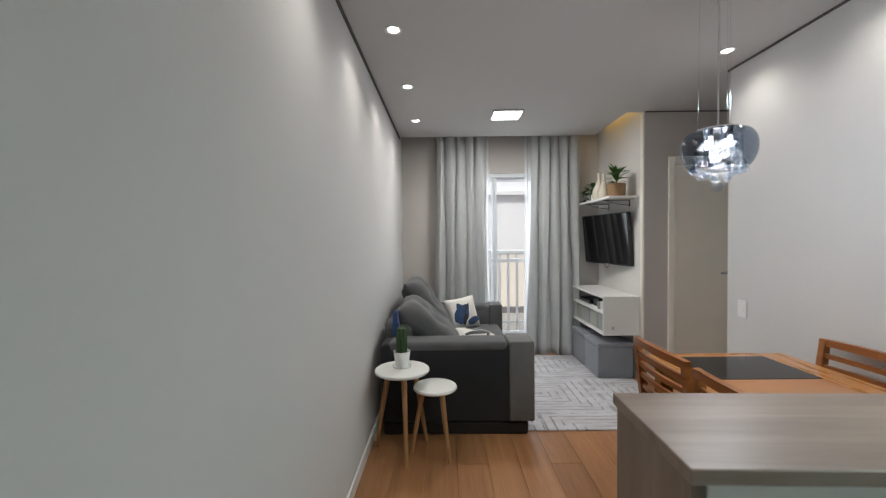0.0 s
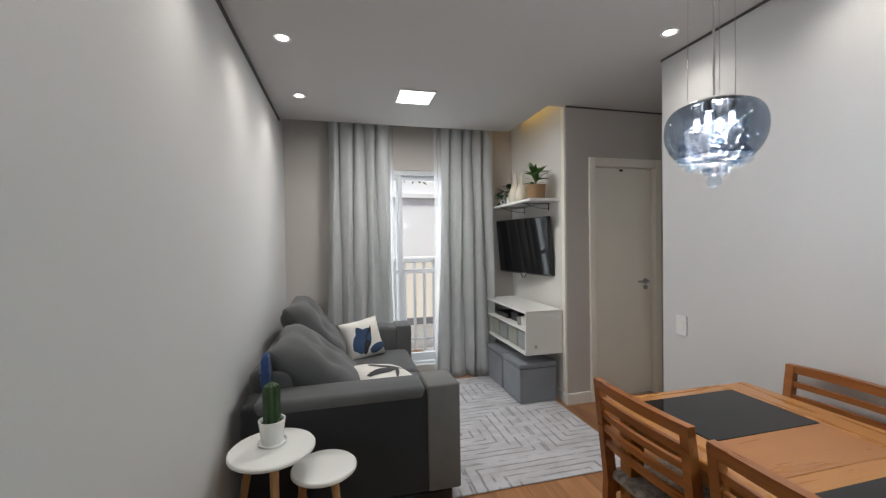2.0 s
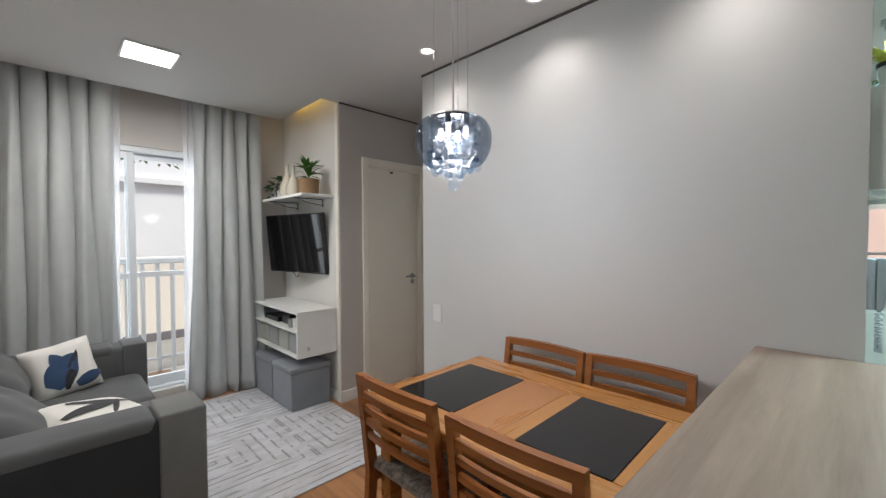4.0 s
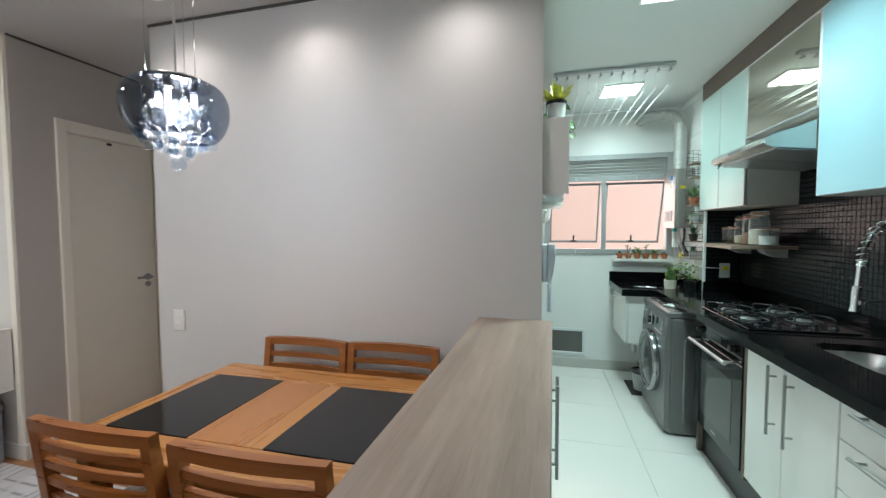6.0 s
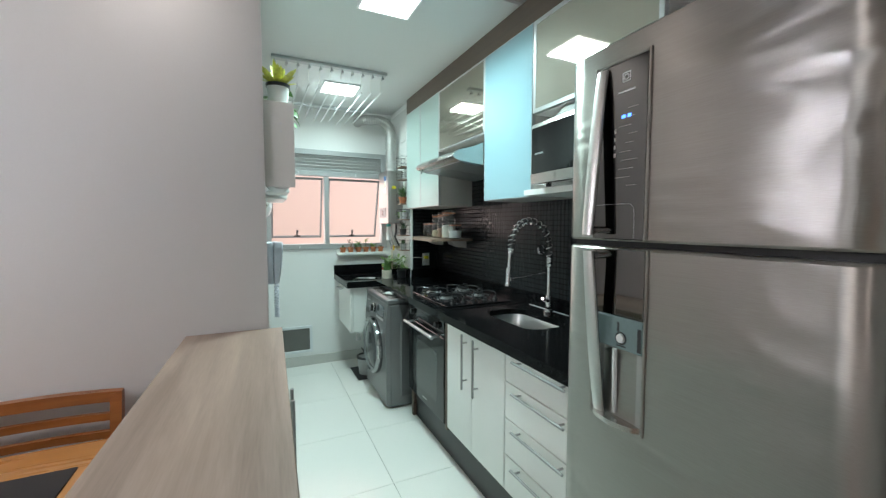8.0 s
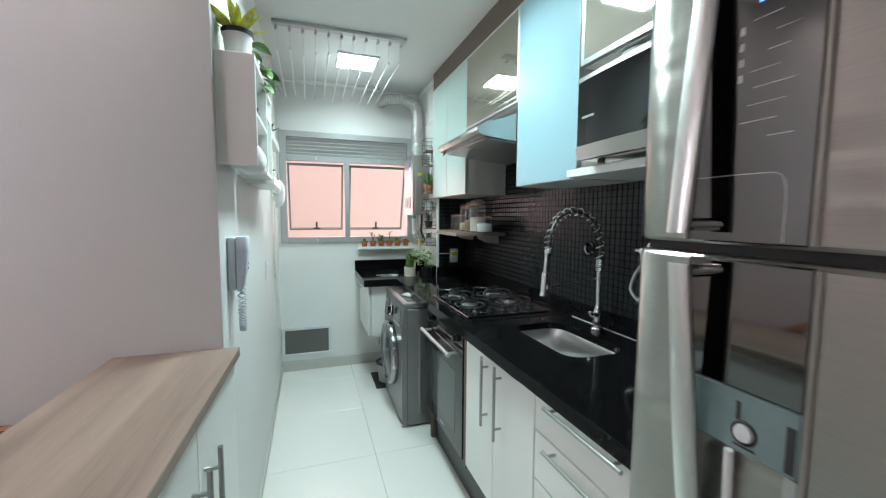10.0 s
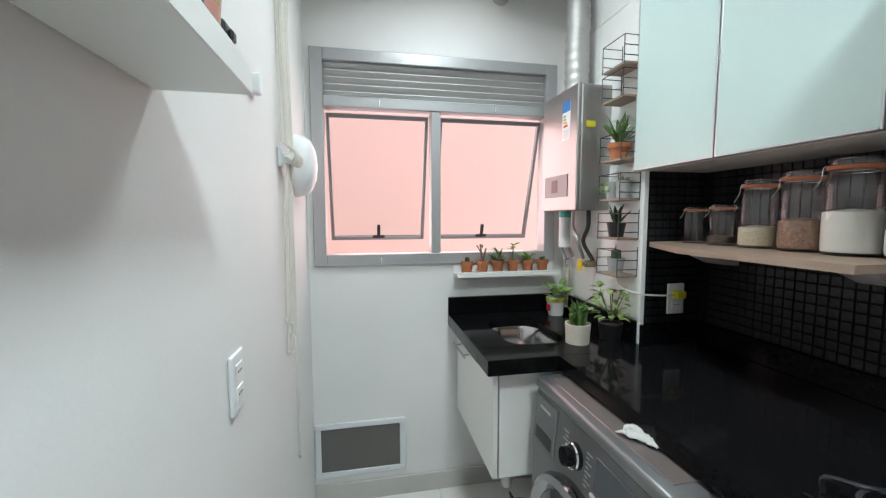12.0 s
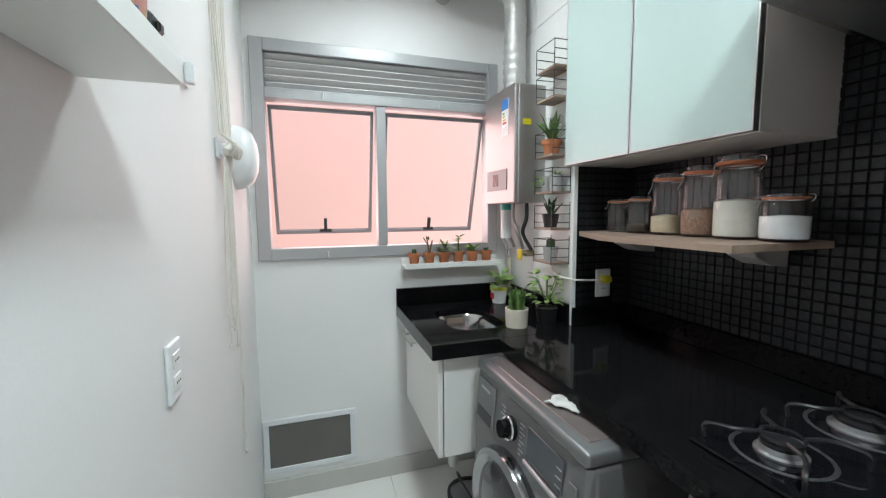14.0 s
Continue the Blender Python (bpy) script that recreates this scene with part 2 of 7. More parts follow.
MOSAIC = mat("black_glazed_tile", (0.019, 0.0205, 0.022), 0.24, var=0.25, scale=30, bump=0.0, rvar=0.06, spec=0.28)
GROUT = mat("dark_grout", (0.006, 0.006, 0.007), 0.9, var=0.1, bump=0.2, spec=0.1)
PORCELAIN = mat("polished_floor_tile", (0.82, 0.805, 0.765), 0.16, var=0.02, scale=2, bump=0.0, rvar=0.05)
JOINT = mat("pale_grout", (0.60, 0.60, 0.57), 0.9)
SKIRT = mat("grey_tile_skirting", (0.52, 0.51, 0.48), 0.4, var=0.04)
WALLTILE = mat("white_glazed_tile", (0.78, 0.79, 0.77), 0.2, var=0.03, bump=0.03)
LAMINATE = wood("oak_laminate", (0.43, 0.215, 0.095), (0.25, 0.11, 0.045), "y", 0.33, 20, 0.06, by_piece=0.22)
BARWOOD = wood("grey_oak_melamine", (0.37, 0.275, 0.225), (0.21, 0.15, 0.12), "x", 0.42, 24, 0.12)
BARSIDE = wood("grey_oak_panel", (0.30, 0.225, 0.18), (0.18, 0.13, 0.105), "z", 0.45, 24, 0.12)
TABLEWOOD = wood("honey_wood", (0.42, 0.185, 0.05), (0.34, 0.14, 0.036), "x", 0.28, 18, 0.05, coat=0.25)
TABLEEDGE = wood("honey_wood_lengthwise", (0.42, 0.185, 0.05), (0.34, 0.14, 0.036), "y", 0.28, 18, 0.05, coat=0.25)
TABLEMID = wood("plain_honey_wood", (0.38, 0.155, 0.045), (0.33, 0.13, 0.036), "x", 0.3, 14, 0.03, coat=0.25)
CHAIRWOOD = wood("chair_wood", (0.38, 0.14, 0.037), (0.22, 0.07, 0.019), "y", 0.3, 22, 0.06, coat=0.25)
LEGWOOD = wood("stool_leg_wood", (0.46, 0.25, 0.11), (0.30, 0.15, 0.06), "z", 0.45, 30, 0.1)
SHELFWOOD = wood("shelf_wood", (0.36, 0.25, 0.19), (0.22, 0.15, 0.11), "x", 0.5, 24, 0.12)
SOFFIT = wood("brown_panel", (0.16, 0.115, 0.09), (0.11, 0.078, 0.06), "x", 0.5, 18, 0.08)
CARCASS = mat("grey_carcass", (0.53, 0.50, 0.475), 0.5, var=0.04, bump=0.05)
AQUA = mat("aqua_back_painted_glass", (0.49, 0.63, 0.60), 0.3, var=0.02, scale=1.0, bump=0.0, rvar=0.02)
SKYGLASS = mat("pale_blue_back_painted_glass", (0.285, 0.46, 0.52), 0.3, var=0.02, scale=1.0, bump=0.0, rvar=0.02)
BRONZE = mat("bronze_mirror_glass", (0.42, 0.38, 0.32), 0.03, metal=0.85, var=0.02, bump=0.0, rvar=0.01)
ALU = brushed("brushed_aluminium", (0.62, 0.63, 0.64), "z", 0.35)
ALUX = brushed("aluminium_profile", (0.50, 0.51, 0.52), "y", 0.42)
STEEL = brushed("stainless_steel", (0.58, 0.555, 0.53), "x", 0.25)
FRIDGESTEEL = brushed("fridge_steel", (0.40, 0.378, 0.35), "x", 0.32)
_t = FRIDGESTEEL.node_tree
_wave = node(_t, "Bump", Strength=0.6, Distance=0.03)
_t.links.new(noise_of(_t, coords(_t, (0.5, 1, 1.5)), 3.4, 2.0, 0.5, 0.9), _wave.inputs["Height"])
for _n in _t.nodes:
    if _n.bl_idname == "ShaderNodeBump" and _n != _wave:
        _t.links.new(_wave.outputs["Normal"], _n.inputs["Normal"])
_b = _t.nodes["Principled BSDF"]
_b.inputs["Anisotropic"].default_value, _b.inputs["Anisotropic Rotation"].default_value = 0.7, 0.25
_t.links.new(node(_t, "Tangent").outputs[0], _b.inputs["Tangent"])
BARSTEEL = brushed("bar_handle_steel", (0.40, 0.40, 0.395), "x", 0.34)
DARKCHROME = mat("dark_chrome", (0.33, 0.335, 0.345), 0.16, metal=1.0, var=0.04, bump=0.0)
HEATERSTEEL = brushed("heater_steel", (0.47, 0.45, 0.44), "z", 0.42)
SASHGREY = mat("dark_sash_enamel", (0.27, 0.275, 0.28), 0.45, metal=0.3, var=0.05, bump=0.02)
HANDLESTEEL = brushed("handle_steel", (0.78, 0.77, 0.75), "z", 0.36)
STEELV = brushed("stainless_strip", (0.62, 0.60, 0.58), "z", 0.28)
CHROME = mat("chrome", (0.75, 0.75, 0.76), 0.07, metal=1.0, var=0.02, bump=0.0, rvar=0.02)
SINKSTEEL = mat("sink_steel", (0.74, 0.74, 0.73), 0.3, metal=1.0, var=0.05, scale=14, bump=0.03)
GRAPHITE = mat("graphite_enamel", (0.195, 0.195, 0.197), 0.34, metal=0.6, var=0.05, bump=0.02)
BURNERSTEEL = mat("heat_dulled_burner_steel", (0.30, 0.30, 0.30), 0.42, metal=0.7, var=0.15, scale=40, bump=0.05)
WASHTOP = mat("brown_grey_enamel", (0.19, 0.16, 0.15), 0.16, metal=0.3, var=0.05, bump=0.02)
FRIDGESIDE = mat("fridge_side_enamel", (0.03, 0.03, 0.032), 0.5, var=0.08, bump=0.1)
DUCT = mat("galvanised_duct", (0.50, 0.50, 0.485), 0.58, metal=0.9, var=0.1, scale=9, bump=0.08)
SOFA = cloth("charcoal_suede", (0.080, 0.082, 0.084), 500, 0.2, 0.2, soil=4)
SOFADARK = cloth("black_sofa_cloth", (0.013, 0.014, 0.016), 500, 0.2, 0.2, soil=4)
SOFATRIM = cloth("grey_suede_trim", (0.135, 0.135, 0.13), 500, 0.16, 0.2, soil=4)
CUSHION = cloth("white_cotton", (0.74, 0.72, 0.67), 800, 0.05, 0.2)
NAVY = cloth("navy_print", (0.03, 0.065, 0.14), 800, 0.15, 0.1)
INK = cloth("black_print", (0.02, 0.02, 0.022), 800, 0.1, 0.1)
SAND = cloth("sand_print", (0.42, 0.32, 0.17), 800, 0.1, 0.1)
BLUEBAG = cloth("blue_nylon", (0.02, 0.05, 0.16), 700, 0.2, 0.2)
CURTAIN = cloth("grey_linen_curtain", (0.545, 0.56, 0.555), 700, 0.06, 0.25, translucent=0.22, soil=8)
VOILE = cloth("white_voile", (0.80, 0.80, 0.82), 900, 0.03, 0.1, translucent=0.5, sheer=0.45)
SEATCLOTH = cloth("floral_seat_cloth", (0.22, 0.19, 0.16), 60, 0.5, 0.2, soil=30)
BOXCLOTH = cloth("grey_storage_cloth", (0.23, 0.245, 0.27), 800, 0.1, 0.25)
RUG = rug_pile("patterned_pile")
RUGEDGE = cloth("rug_binding", (0.36, 0.35, 0.35), 400)
CERAMIC = mat("white_ceramic", (0.82, 0.82, 0.80), 0.18, var=0.02, bump=0.02)
IVORY = mat("ivory_ceramic", (0.66, 0.61, 0.50), 0.2, var=0.05, bump=0.02)
TERRACOTTA = mat("terracotta", (0.46, 0.155, 0.065), 0.75, var=0.15, scale=20, bump=0.2)
WICKER = mat("wicker", (0.28, 0.17, 0.085), 0.8, var=0.35, scale=60, bump=0.7, bscale=140, stretch=(1, 1, 4))
ROPE = cloth("cotton_rope", (0.66, 0.60, 0.50), 300, 0.2, 0.5)
CORD = cloth("white_cord", (0.68, 0.66, 0.60), 600, 0.08, 0.3)
SOIL = mat("potting_soil", (0.035, 0.024, 0.016), 0.95, var=0.5, scale=60, bump=0.8)
CONCRETE = mat("grey_cement_pot", (0.36, 0.36, 0.355), 0.8, var=0.1, scale=20, bump=0.2)
LEAF = mat("green_leaf", (0.075, 0.17, 0.04), 0.45, var=0.3, scale=30, bump=0.1)
LEAFDARK = mat("dark_green_leaf", (0.03, 0.085, 0.03), 0.45, var=0.3, scale=30, bump=0.1)
LEAFPALE = mat("pale_variegated_leaf", (0.22, 0.36, 0.11), 0.45, var=0.35, scale=50, bump=0.1)
LEAFYELLOW = mat("yellow_edged_leaf", (0.52, 0.53, 0.07), 0.45, var=0.35, scale=40, bump=0.1)
TWIG = mat("brown_twig", (0.16, 0.11, 0.07), 0.8, var=0.2)
CACTUS = mat("cactus_skin", (0.035, 0.075, 0.028), 0.6, var=0.3, scale=60, bump=0.5)
TOWEL = cloth("paper_towel", (0.80, 0.80, 0.79), 200, 0.03, 0.4)
VENTMESH = mat("grey_vent_mesh", (0.13, 0.125, 0.115), 0.6, var=0.1, bump=0.5, bscale=500)
LOUVRE = mat("silver_louvre", (0.68, 0.68, 0.67), 0.4, metal=0.15, var=0.05, bump=0.02)
PAINTED = mat("grey_window_enamel", (0.45, 0.46, 0.465), 0.38, metal=0.4, var=0.05, bump=0.02)
ALUWHITE = mat("white_aluminium", (0.70, 0.72, 0.74), 0.35, var=0.03, bump=0.0)
PANE = thin_glass("window_glass", (0.96, 0.98, 0.98), 0.0)
JARGLASS = thin_glass("jar_glass", (0.96, 0.975, 0.975), 0.4)
SMOKED = thin_glass("smoked_glass", (0.50, 0.555, 0.63), 0.16)
DISPLAYGLASS = mat("beige_mirror_glass", (0.62, 0.58, 0.50), 0.04, metal=0.55, var=0.02, bump=0.0, rvar=0.01)
TANKSTEEL = mat("tank_steel", (0.55, 0.54, 0.54), 0.16, metal=1.0, var=0.05, scale=14, bump=0.03)
CRYSTAL = thin_glass("crystal", (0.86, 0.91, 0.97), 0.02)
FROST = glass("frosted_glass", (0.9, 0.92, 0.9), 0.35)
PINKRENDER = mat("pink_render", (0.87, 0.67, 0.605), 0.9, var=0.03, scale=1, bump=0.2)
OFFWHITE = mat("outside_white_render", (0.80, 0.80, 0.82), 0.9, var=0.04, scale=0.8, bump=0.2)
BEIGE = mat("outside_beige_render", (0.78, 0.72, 0.64), 0.9, var=0.05, scale=0.8, bump=0.2)
GROUND = mat("outside_paving", (0.30, 0.29, 0.27), 0.9, var=0.15, scale=2, bump=0.3)
PANEL_GLOW = glow("led_panel", (1.0, 0.97, 0.93), 9.0)
KPANEL_GLOW = glow("cool_led_panel", (0.90, 1.0, 0.96), 9.0)
SPOT_GLOW = glow("downlight_lens", (1.0, 0.93, 0.86), 14.0)
STRIP_GLOW = glow("amber_led_strip", (1.0, 0.62, 0.12), 5.0)
BULB = glow("bulb", (0.80, 0.89, 1.0), 2.4)
BLUE_LED = glow("blue_digits", (0.10, 0.30, 1.0), 2.5)


# ---- shapes ----
def box(x0, x1, y0, y1, z0, z1, b=0.0, seg=1):
    bm = bmesh.new()
    size = (abs(x1 - x0), abs(y1 - y0), abs(z1 - z0))
    bmesh.ops.create_cube(bm, size=1, matrix=Matrix.Translation(((x0 + x1) / 2, (y0 + y1) / 2, (z0 + z1) / 2)) @ Matrix.Diagonal((*size, 1)))
    if b:
        bmesh.ops.bevel(bm, geom=bm.edges[:], offset=min(b, 0.45 * min(size)), segments=seg, affect="EDGES", profile=0.5)
    return bm


def join(*bms):
    out = bms[0]
    for b in bms[1:]:
        me = bpy.data.meshes.new("piece")
        b.to_mesh(me)
        out.from_mesh(me)
        bpy.data.meshes.remove(me)
        b.free()
    return out


def moved(bm, m):
    bm.transform(m)
    return bm


def from_rings(rings, closed_ends=True, loop=True):
    """Skins a list of rings of points, each with the same count."""
    bm = bmesh.new()
    rows = [[bm.verts.new(p) for p in ring] for ring in rings]
    n = len(rows[0])
    for a, b in zip(rows, rows[1:]):
        for i in range(n if loop else n - 1):
            j = (i + 1) % n
            bm.faces.new((a[i], a[j], b[j], b[i]))
    if closed_ends:
        bm.faces.new(rows[0][::-1])
        bm.faces.new(rows[-1])
    bmesh.ops.recalc_face_normals(bm, faces=bm.faces[:])
    return bm


def lathe(profile, seg=24, ends=True, at=(0, 0, 0)):
    rings = [[(at[0] + max(r, 0.0003) * math.cos(2 * math.pi * i / seg), at[1] + max(r, 0.0003) * math.sin(2 * math.pi * i / seg), at[2] + z) for i in range(seg)] for r, z in profile]
    return from_rings(rings, ends)


def rod(a, b, r, seg=10, r2=None):
    a, b = Vector(a), Vector(b)
    m = Matrix.Translation(a) @ (b - a).to_track_quat("Z", "Y").to_matrix().to_4x4()
    return moved(lathe([(r, 0), (r if r2 is None else r2, (b - a).length)], seg), m)


def tube(points, r, seg=8):
    """A bent pipe through the points; r is one radius or a list of them."""
    pts = [Vector(p) for p in points]
    radii = r if isinstance(r, (list, tuple)) else [r] * len(pts)
    rings, side = [], None
    for i, p in enumerate(pts):
        way = (pts[min(i + 1, len(pts) - 1)] - pts[max(i - 1, 0)]).normalized()
        if side is None:
            side = way.orthogonal().normalized()
        side = (side - way * side.dot(way)).normalized()
        up = way.cross(side)
        rings.append([p + radii[i] * (math.cos(2 * math.pi * k / seg) * side + math.sin(2 * math.pi * k / seg) * up) for k in range(seg)])
    return from_rings(rings)


def smooth_path(points, n=8):
    """Points along a soft curve through the given ones."""
    p = [Vector(q) for q in points]
    p = [2 * p[0] - p[1]] + p + [2 * p[-1] - p[-2]]
    out = []
    for i in range(1, len(p) - 2):
        for k in range(n):
            s = k / n
            a, b, c, d = p[i - 1], p[i], p[i + 1], p[i + 2]
            out.append(0.5 * (2 * b + (c - a) * s + (2 * a - 5 * b + 4 * c - d) * s * s + (3 * b - a - 3 * c + d) * s ** 3))
    return out + [p[-2]]


def rounded(cx, cy, hx, hy, r, z, n=6):
    """A ring in the shape of a rectangle with round corners."""
    pts = []
    for k, (sx, sy) in enumerate(((1, 1), (-1, 1), (-1, -1), (1, -1))):
        for i in range(n + 1):
            a = math.pi / 2 * (k + i / n)
            pts.append((cx + sx * (hx - r) + r * math.cos(a), cy + sy * (hy - r) + r * math.sin(a), z))
    return pts


def pillow(w, d, h, n=10, power=2.6):
    """A stuffed cushion, w by d, h thick at its middle."""
    bm = bmesh.new()
    bmesh.ops.create_cube(bm, size=2)
    bmesh.ops.subdivide_edges(bm, edges=bm.edges[:], cuts=n, use_grid_fill=True)
    for v in bm.verts:
        x, y, z = v.co
        puff = max(0.0, (1 - abs(x) ** power) * (1 - abs(y) ** power)) ** 0.5
        pinch = 1 - 0.06 * (1 - abs(x * y)) * max(abs(x), abs(y)) ** 6
        ripple = 1 + 0.05 * noise.noise(Vector((x * 2.3, y * 2.3, z + w * 9)))
        v.co = (x * w / 2 * pinch, y * d / 2 * pinch, z * h / 2 * (0.07 + 0.93 * puff) * ripple)
    return bm


def part(name, bm, material, parent=None, label="", soft=False):
    """Links a bmesh as one mesh object under a thing or a part."""
    me = bpy.data.meshes.new(name)
    bm.to_mesh(me)
    bm.free()
    me.materials.append(material)
    if soft:
        me.shade_smooth()
        me.set_sharp_from_angle(angle=radians(42))
    ob = new(name, me)
    if parent:
        ob.parent = parent
    if label:
        ob["label"] = label
    return ob


def thing(name, at, label, category, group="", rz=0.0):
    ob = new(name)
    ob.empty_display_size = 0.1
    ob.matrix_basis = pose(*at, 0, 0, rz)
    return tagged(ob, label, category, group)


def single(name, bm, material, at, label, category, group="", rz=0.0, soft=False):
    ob = part(name, bm, material, None, "", soft)
    ob.matrix_basis = pose(*at, 0, 0, rz)
    return tagged(ob, label, category, group)


def setting(name, bm, material, label, category="", soft=False):
    return tagged(part(name, bm, material, None, "", soft), label, category or name.split("_")[0], "", "structure")


def child_piece(name, me, parent, at, rz=0.0):
    ob = new(name, me)
    ob.parent = parent
    ob.matrix_basis = pose(*at, 0, 0, rz)
    return ob


def piece_mesh(name, w, d, h, b, material):
    """A tile or plank from its lower corner up, edges eased on the upper face; few triangles."""
    me = bpy.data.meshes.new(name)
    v = [(0, 0, 0), (w, 0, 0), (w, d, 0), (0, d, 0), (0, 0, h - b), (w, 0, h - b), (w, d, h - b), (0, d, h - b), (b, b, h), (w - b, b, h), (w - b, d - b, h), (b, d - b, h)]
    f = [(0, 1, 5, 4), (1, 2, 6, 5), (2, 3, 7, 6), (3, 0, 4, 7), (4, 5, 9, 8), (5, 6, 10, 9), (6, 7, 11, 10), (7, 4, 8, 11), (8, 9, 10, 11)]
    me.from_pydata(v, [], f)
    me.materials.append(material)
    return me


# ---- the large structure ----
T = 0.12
wall_left = setting("wall_left", box(XL - T, XL, YS - T, YW + T, 0, 2.75), WALL, "long wall painted plain light grey", "wall")
wall_dining = setting("wall_dining", box(XD, XD + T, YK + 0.002, YH, 0, 2.75), WALL, "light grey painted dining wall lit by downlights", "wall")
# unseen hall walls, white so that they bounce light onto the door
setting("wall_hall", box(XD + T, 3.4, YH - T, YH, 0, 2.75), WHITE_WALL, "unseen wall of the short hall, white to bounce light", "wall")
setting("wall_hall_end", box(3.4, 3.52, YH - T, YD + T, 0, 2.75), WHITE_WALL, "unseen end wall of the short hall, white to bounce light", "wall")
wall_kitchen = setting("wall_kitchen", join(box(XD + 0.002, XK + 0.15, YK, YK + T, 0, 2.75)), WHITE_WALL, "white painted kitchen side wall", "wall")
DX0, DX1, DZ = 2.235, 2.875, 2.06
setting("wall_door", join(box(XTV, DX0, YD, YD + T, 0, 2.75), box(DX1, 3.4, YD, YD + T, 0, 2.75), box(DX0, DX1, YD, YD + T, DZ, 2.75)), TAUPE, "taupe painted wall round the cream door", "wall")
setting("wall_television", box(XTV - 0.004, XTV + T, YD + 0.004, YW, 0, 2.75), TV_WALL, "pale off-white wall behind the television", "wall")
BX0, BX1, BZ0, BZ1 = 0.25, 1.55, 0.10, 2.17
wall_balcony = setting("wall_balcony", join(box(XL, BX0, YW, YW + T, 0, 2.75), box(BX1, XTV + T, YW, YW + T, 0, 2.75), box(BX0, BX1, YW, YW + T, BZ1, 2.75), box(BX0, BX1, YW, YW + T, 0, BZ0)), TAUPE, "beige-grey wall with the balcony door", "wall")
KY0, KY1, KZ0, KZ1 = -0.365, 0.772, 1.17, 2.108
setting("wall_window", join(box(XK, XK + 0.15, YS - T, KY0, -0.05, 2.75), box(XK, XK + 0.15, KY1, YK, -0.05, 2.75), box(XK, XK + 0.15, KY0, KY1, KZ1, 2.75), box(XK, XK + 0.15, KY0, KY1, -0.05, KZ0)), WHITE_WALL, "white painted wall with the laundry window", "wall")
wall_tiled = setting("wall_tiled", box(XL - T, XK, YS - T, YS - 0.004, 0, 2.75), WHITE_WALL, "kitchen back wall faced with black mosaic tiles", "wall")
wall_mosaic = setting("wall_mosaic_bed", box(0.62, 3.87, YS - 0.003, YS + 0.004, 0.9, 2.0), GROUT, "dark grout bed of the black mosaic", "wall")
pillar = setting("wall_pillar", box(3.872, XK, YS, -0.444, 0, 2.74), WHITE_WALL, "white wall column beside the window", "wall")
pillar_side = setting("wall_pillar_mosaic_bed", box(3.866, 3.871, YS + 0.006, -0.458, 0.9, 1.56), GROUT, "dark grout bed on the column", "wall")
setting("trim_column_edge", box(3.860, 3.874, -0.458, -0.438, 0.9, 1.56, 0.002), WHITE, "white corner strip of the column", "trim")
floor_living = setting("floor_living", box(XL, 3.4, YK, YW, -0.12, -0.012), SHADOWGAP, "warm oak laminate plank floor", "floor")
floor_kitchen = setting("floor_kitchen", box(XL, XK + 0.02, YS, YK, -0.12, -0.008), JOINT, "polished white porcelain tile floor", "floor")
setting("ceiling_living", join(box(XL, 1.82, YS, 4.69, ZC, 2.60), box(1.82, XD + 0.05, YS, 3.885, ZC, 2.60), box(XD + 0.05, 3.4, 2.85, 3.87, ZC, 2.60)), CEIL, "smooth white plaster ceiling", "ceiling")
setting("ceiling_kitchen", box(XD + 0.05, XK, YS, YK, ZK, 2.60), KCEIL, "smooth white kitchen ceiling", "ceiling")
setting("ceiling_slab", box(XL - T, XK + 0.15, YS - T, YW + T, 2.75, 2.9), CEIL, "concrete slab above the plaster ceiling", "ceiling")
# solid dark strips give the shadow line below the ceiling; no gap is cut
setting("trim_shadow_gap", join(box(XL, XL + 0.012, 0.2, 4.69, ZC - 0.018, ZC - 0.001), box(XD - 0.010, XD, YK, YH, ZC - 0.012, ZC - 0.001), box(XD, 3.4, YH, YH + 0.010, ZC - 0.012, ZC - 0.001), box(XTV, 3.4, YD - 0.010, YD, ZC - 0.012, ZC - 0.001)), SHADOWGAP, "dark strip standing in for the shadow line where walls meet the ceiling", "trim")
setting("baseboard_left", box(XL, XL + 0.014, 0.2, YW, 0, 0.075, 0.004), WHITE, "white wooden skirting board", "baseboard")
setting("baseboard_hall", join(box(XTV - 0.002, DX0 - 0.05, YD - 0.014, YD, 0, 0.10, 0.004), box(XTV - 0.018, XTV - 0.004, YD - 0.014, YW, 0, 0.10, 0.004)), WHITE, "white wooden skirting board", "baseboard")
setting("baseboard_dining", box(XD - 0.014, XD, 1.1, YH, 0, 0.08, 0.004), WHITE, "white wooden skirting board", "baseboard")
setting("baseboard_kitchen", join(box(XK - 0.012, XK, -0.3, YK, 0, 0.095, 0.002), box(XD + 0.01, XK - 0.013, YK - 0.010, YK, 0, 0.04, 0.002)), SKIRT, "grey tile skirting of the kitchen", "baseboard")
setting("trim_edge_strip", box(XTV - 0.016, XTV - 0.002, YD + 0.0045, YD + 0.05, 0.10, ZC - 0.02, 0.002), CREAM, "cream edge strip beside the television wall", "trim")

# pieces outside
setting("ground", box(-60, 60, -60, 60, -0.4, -0.2), GROUND, "plain paved ground outside the building")
setting("balcony_floor", box(-0.6, 2.4, YW + T, 6.1, -0.15, -0.02), PORCELAIN, "pale tiled balcony floor", "floor")


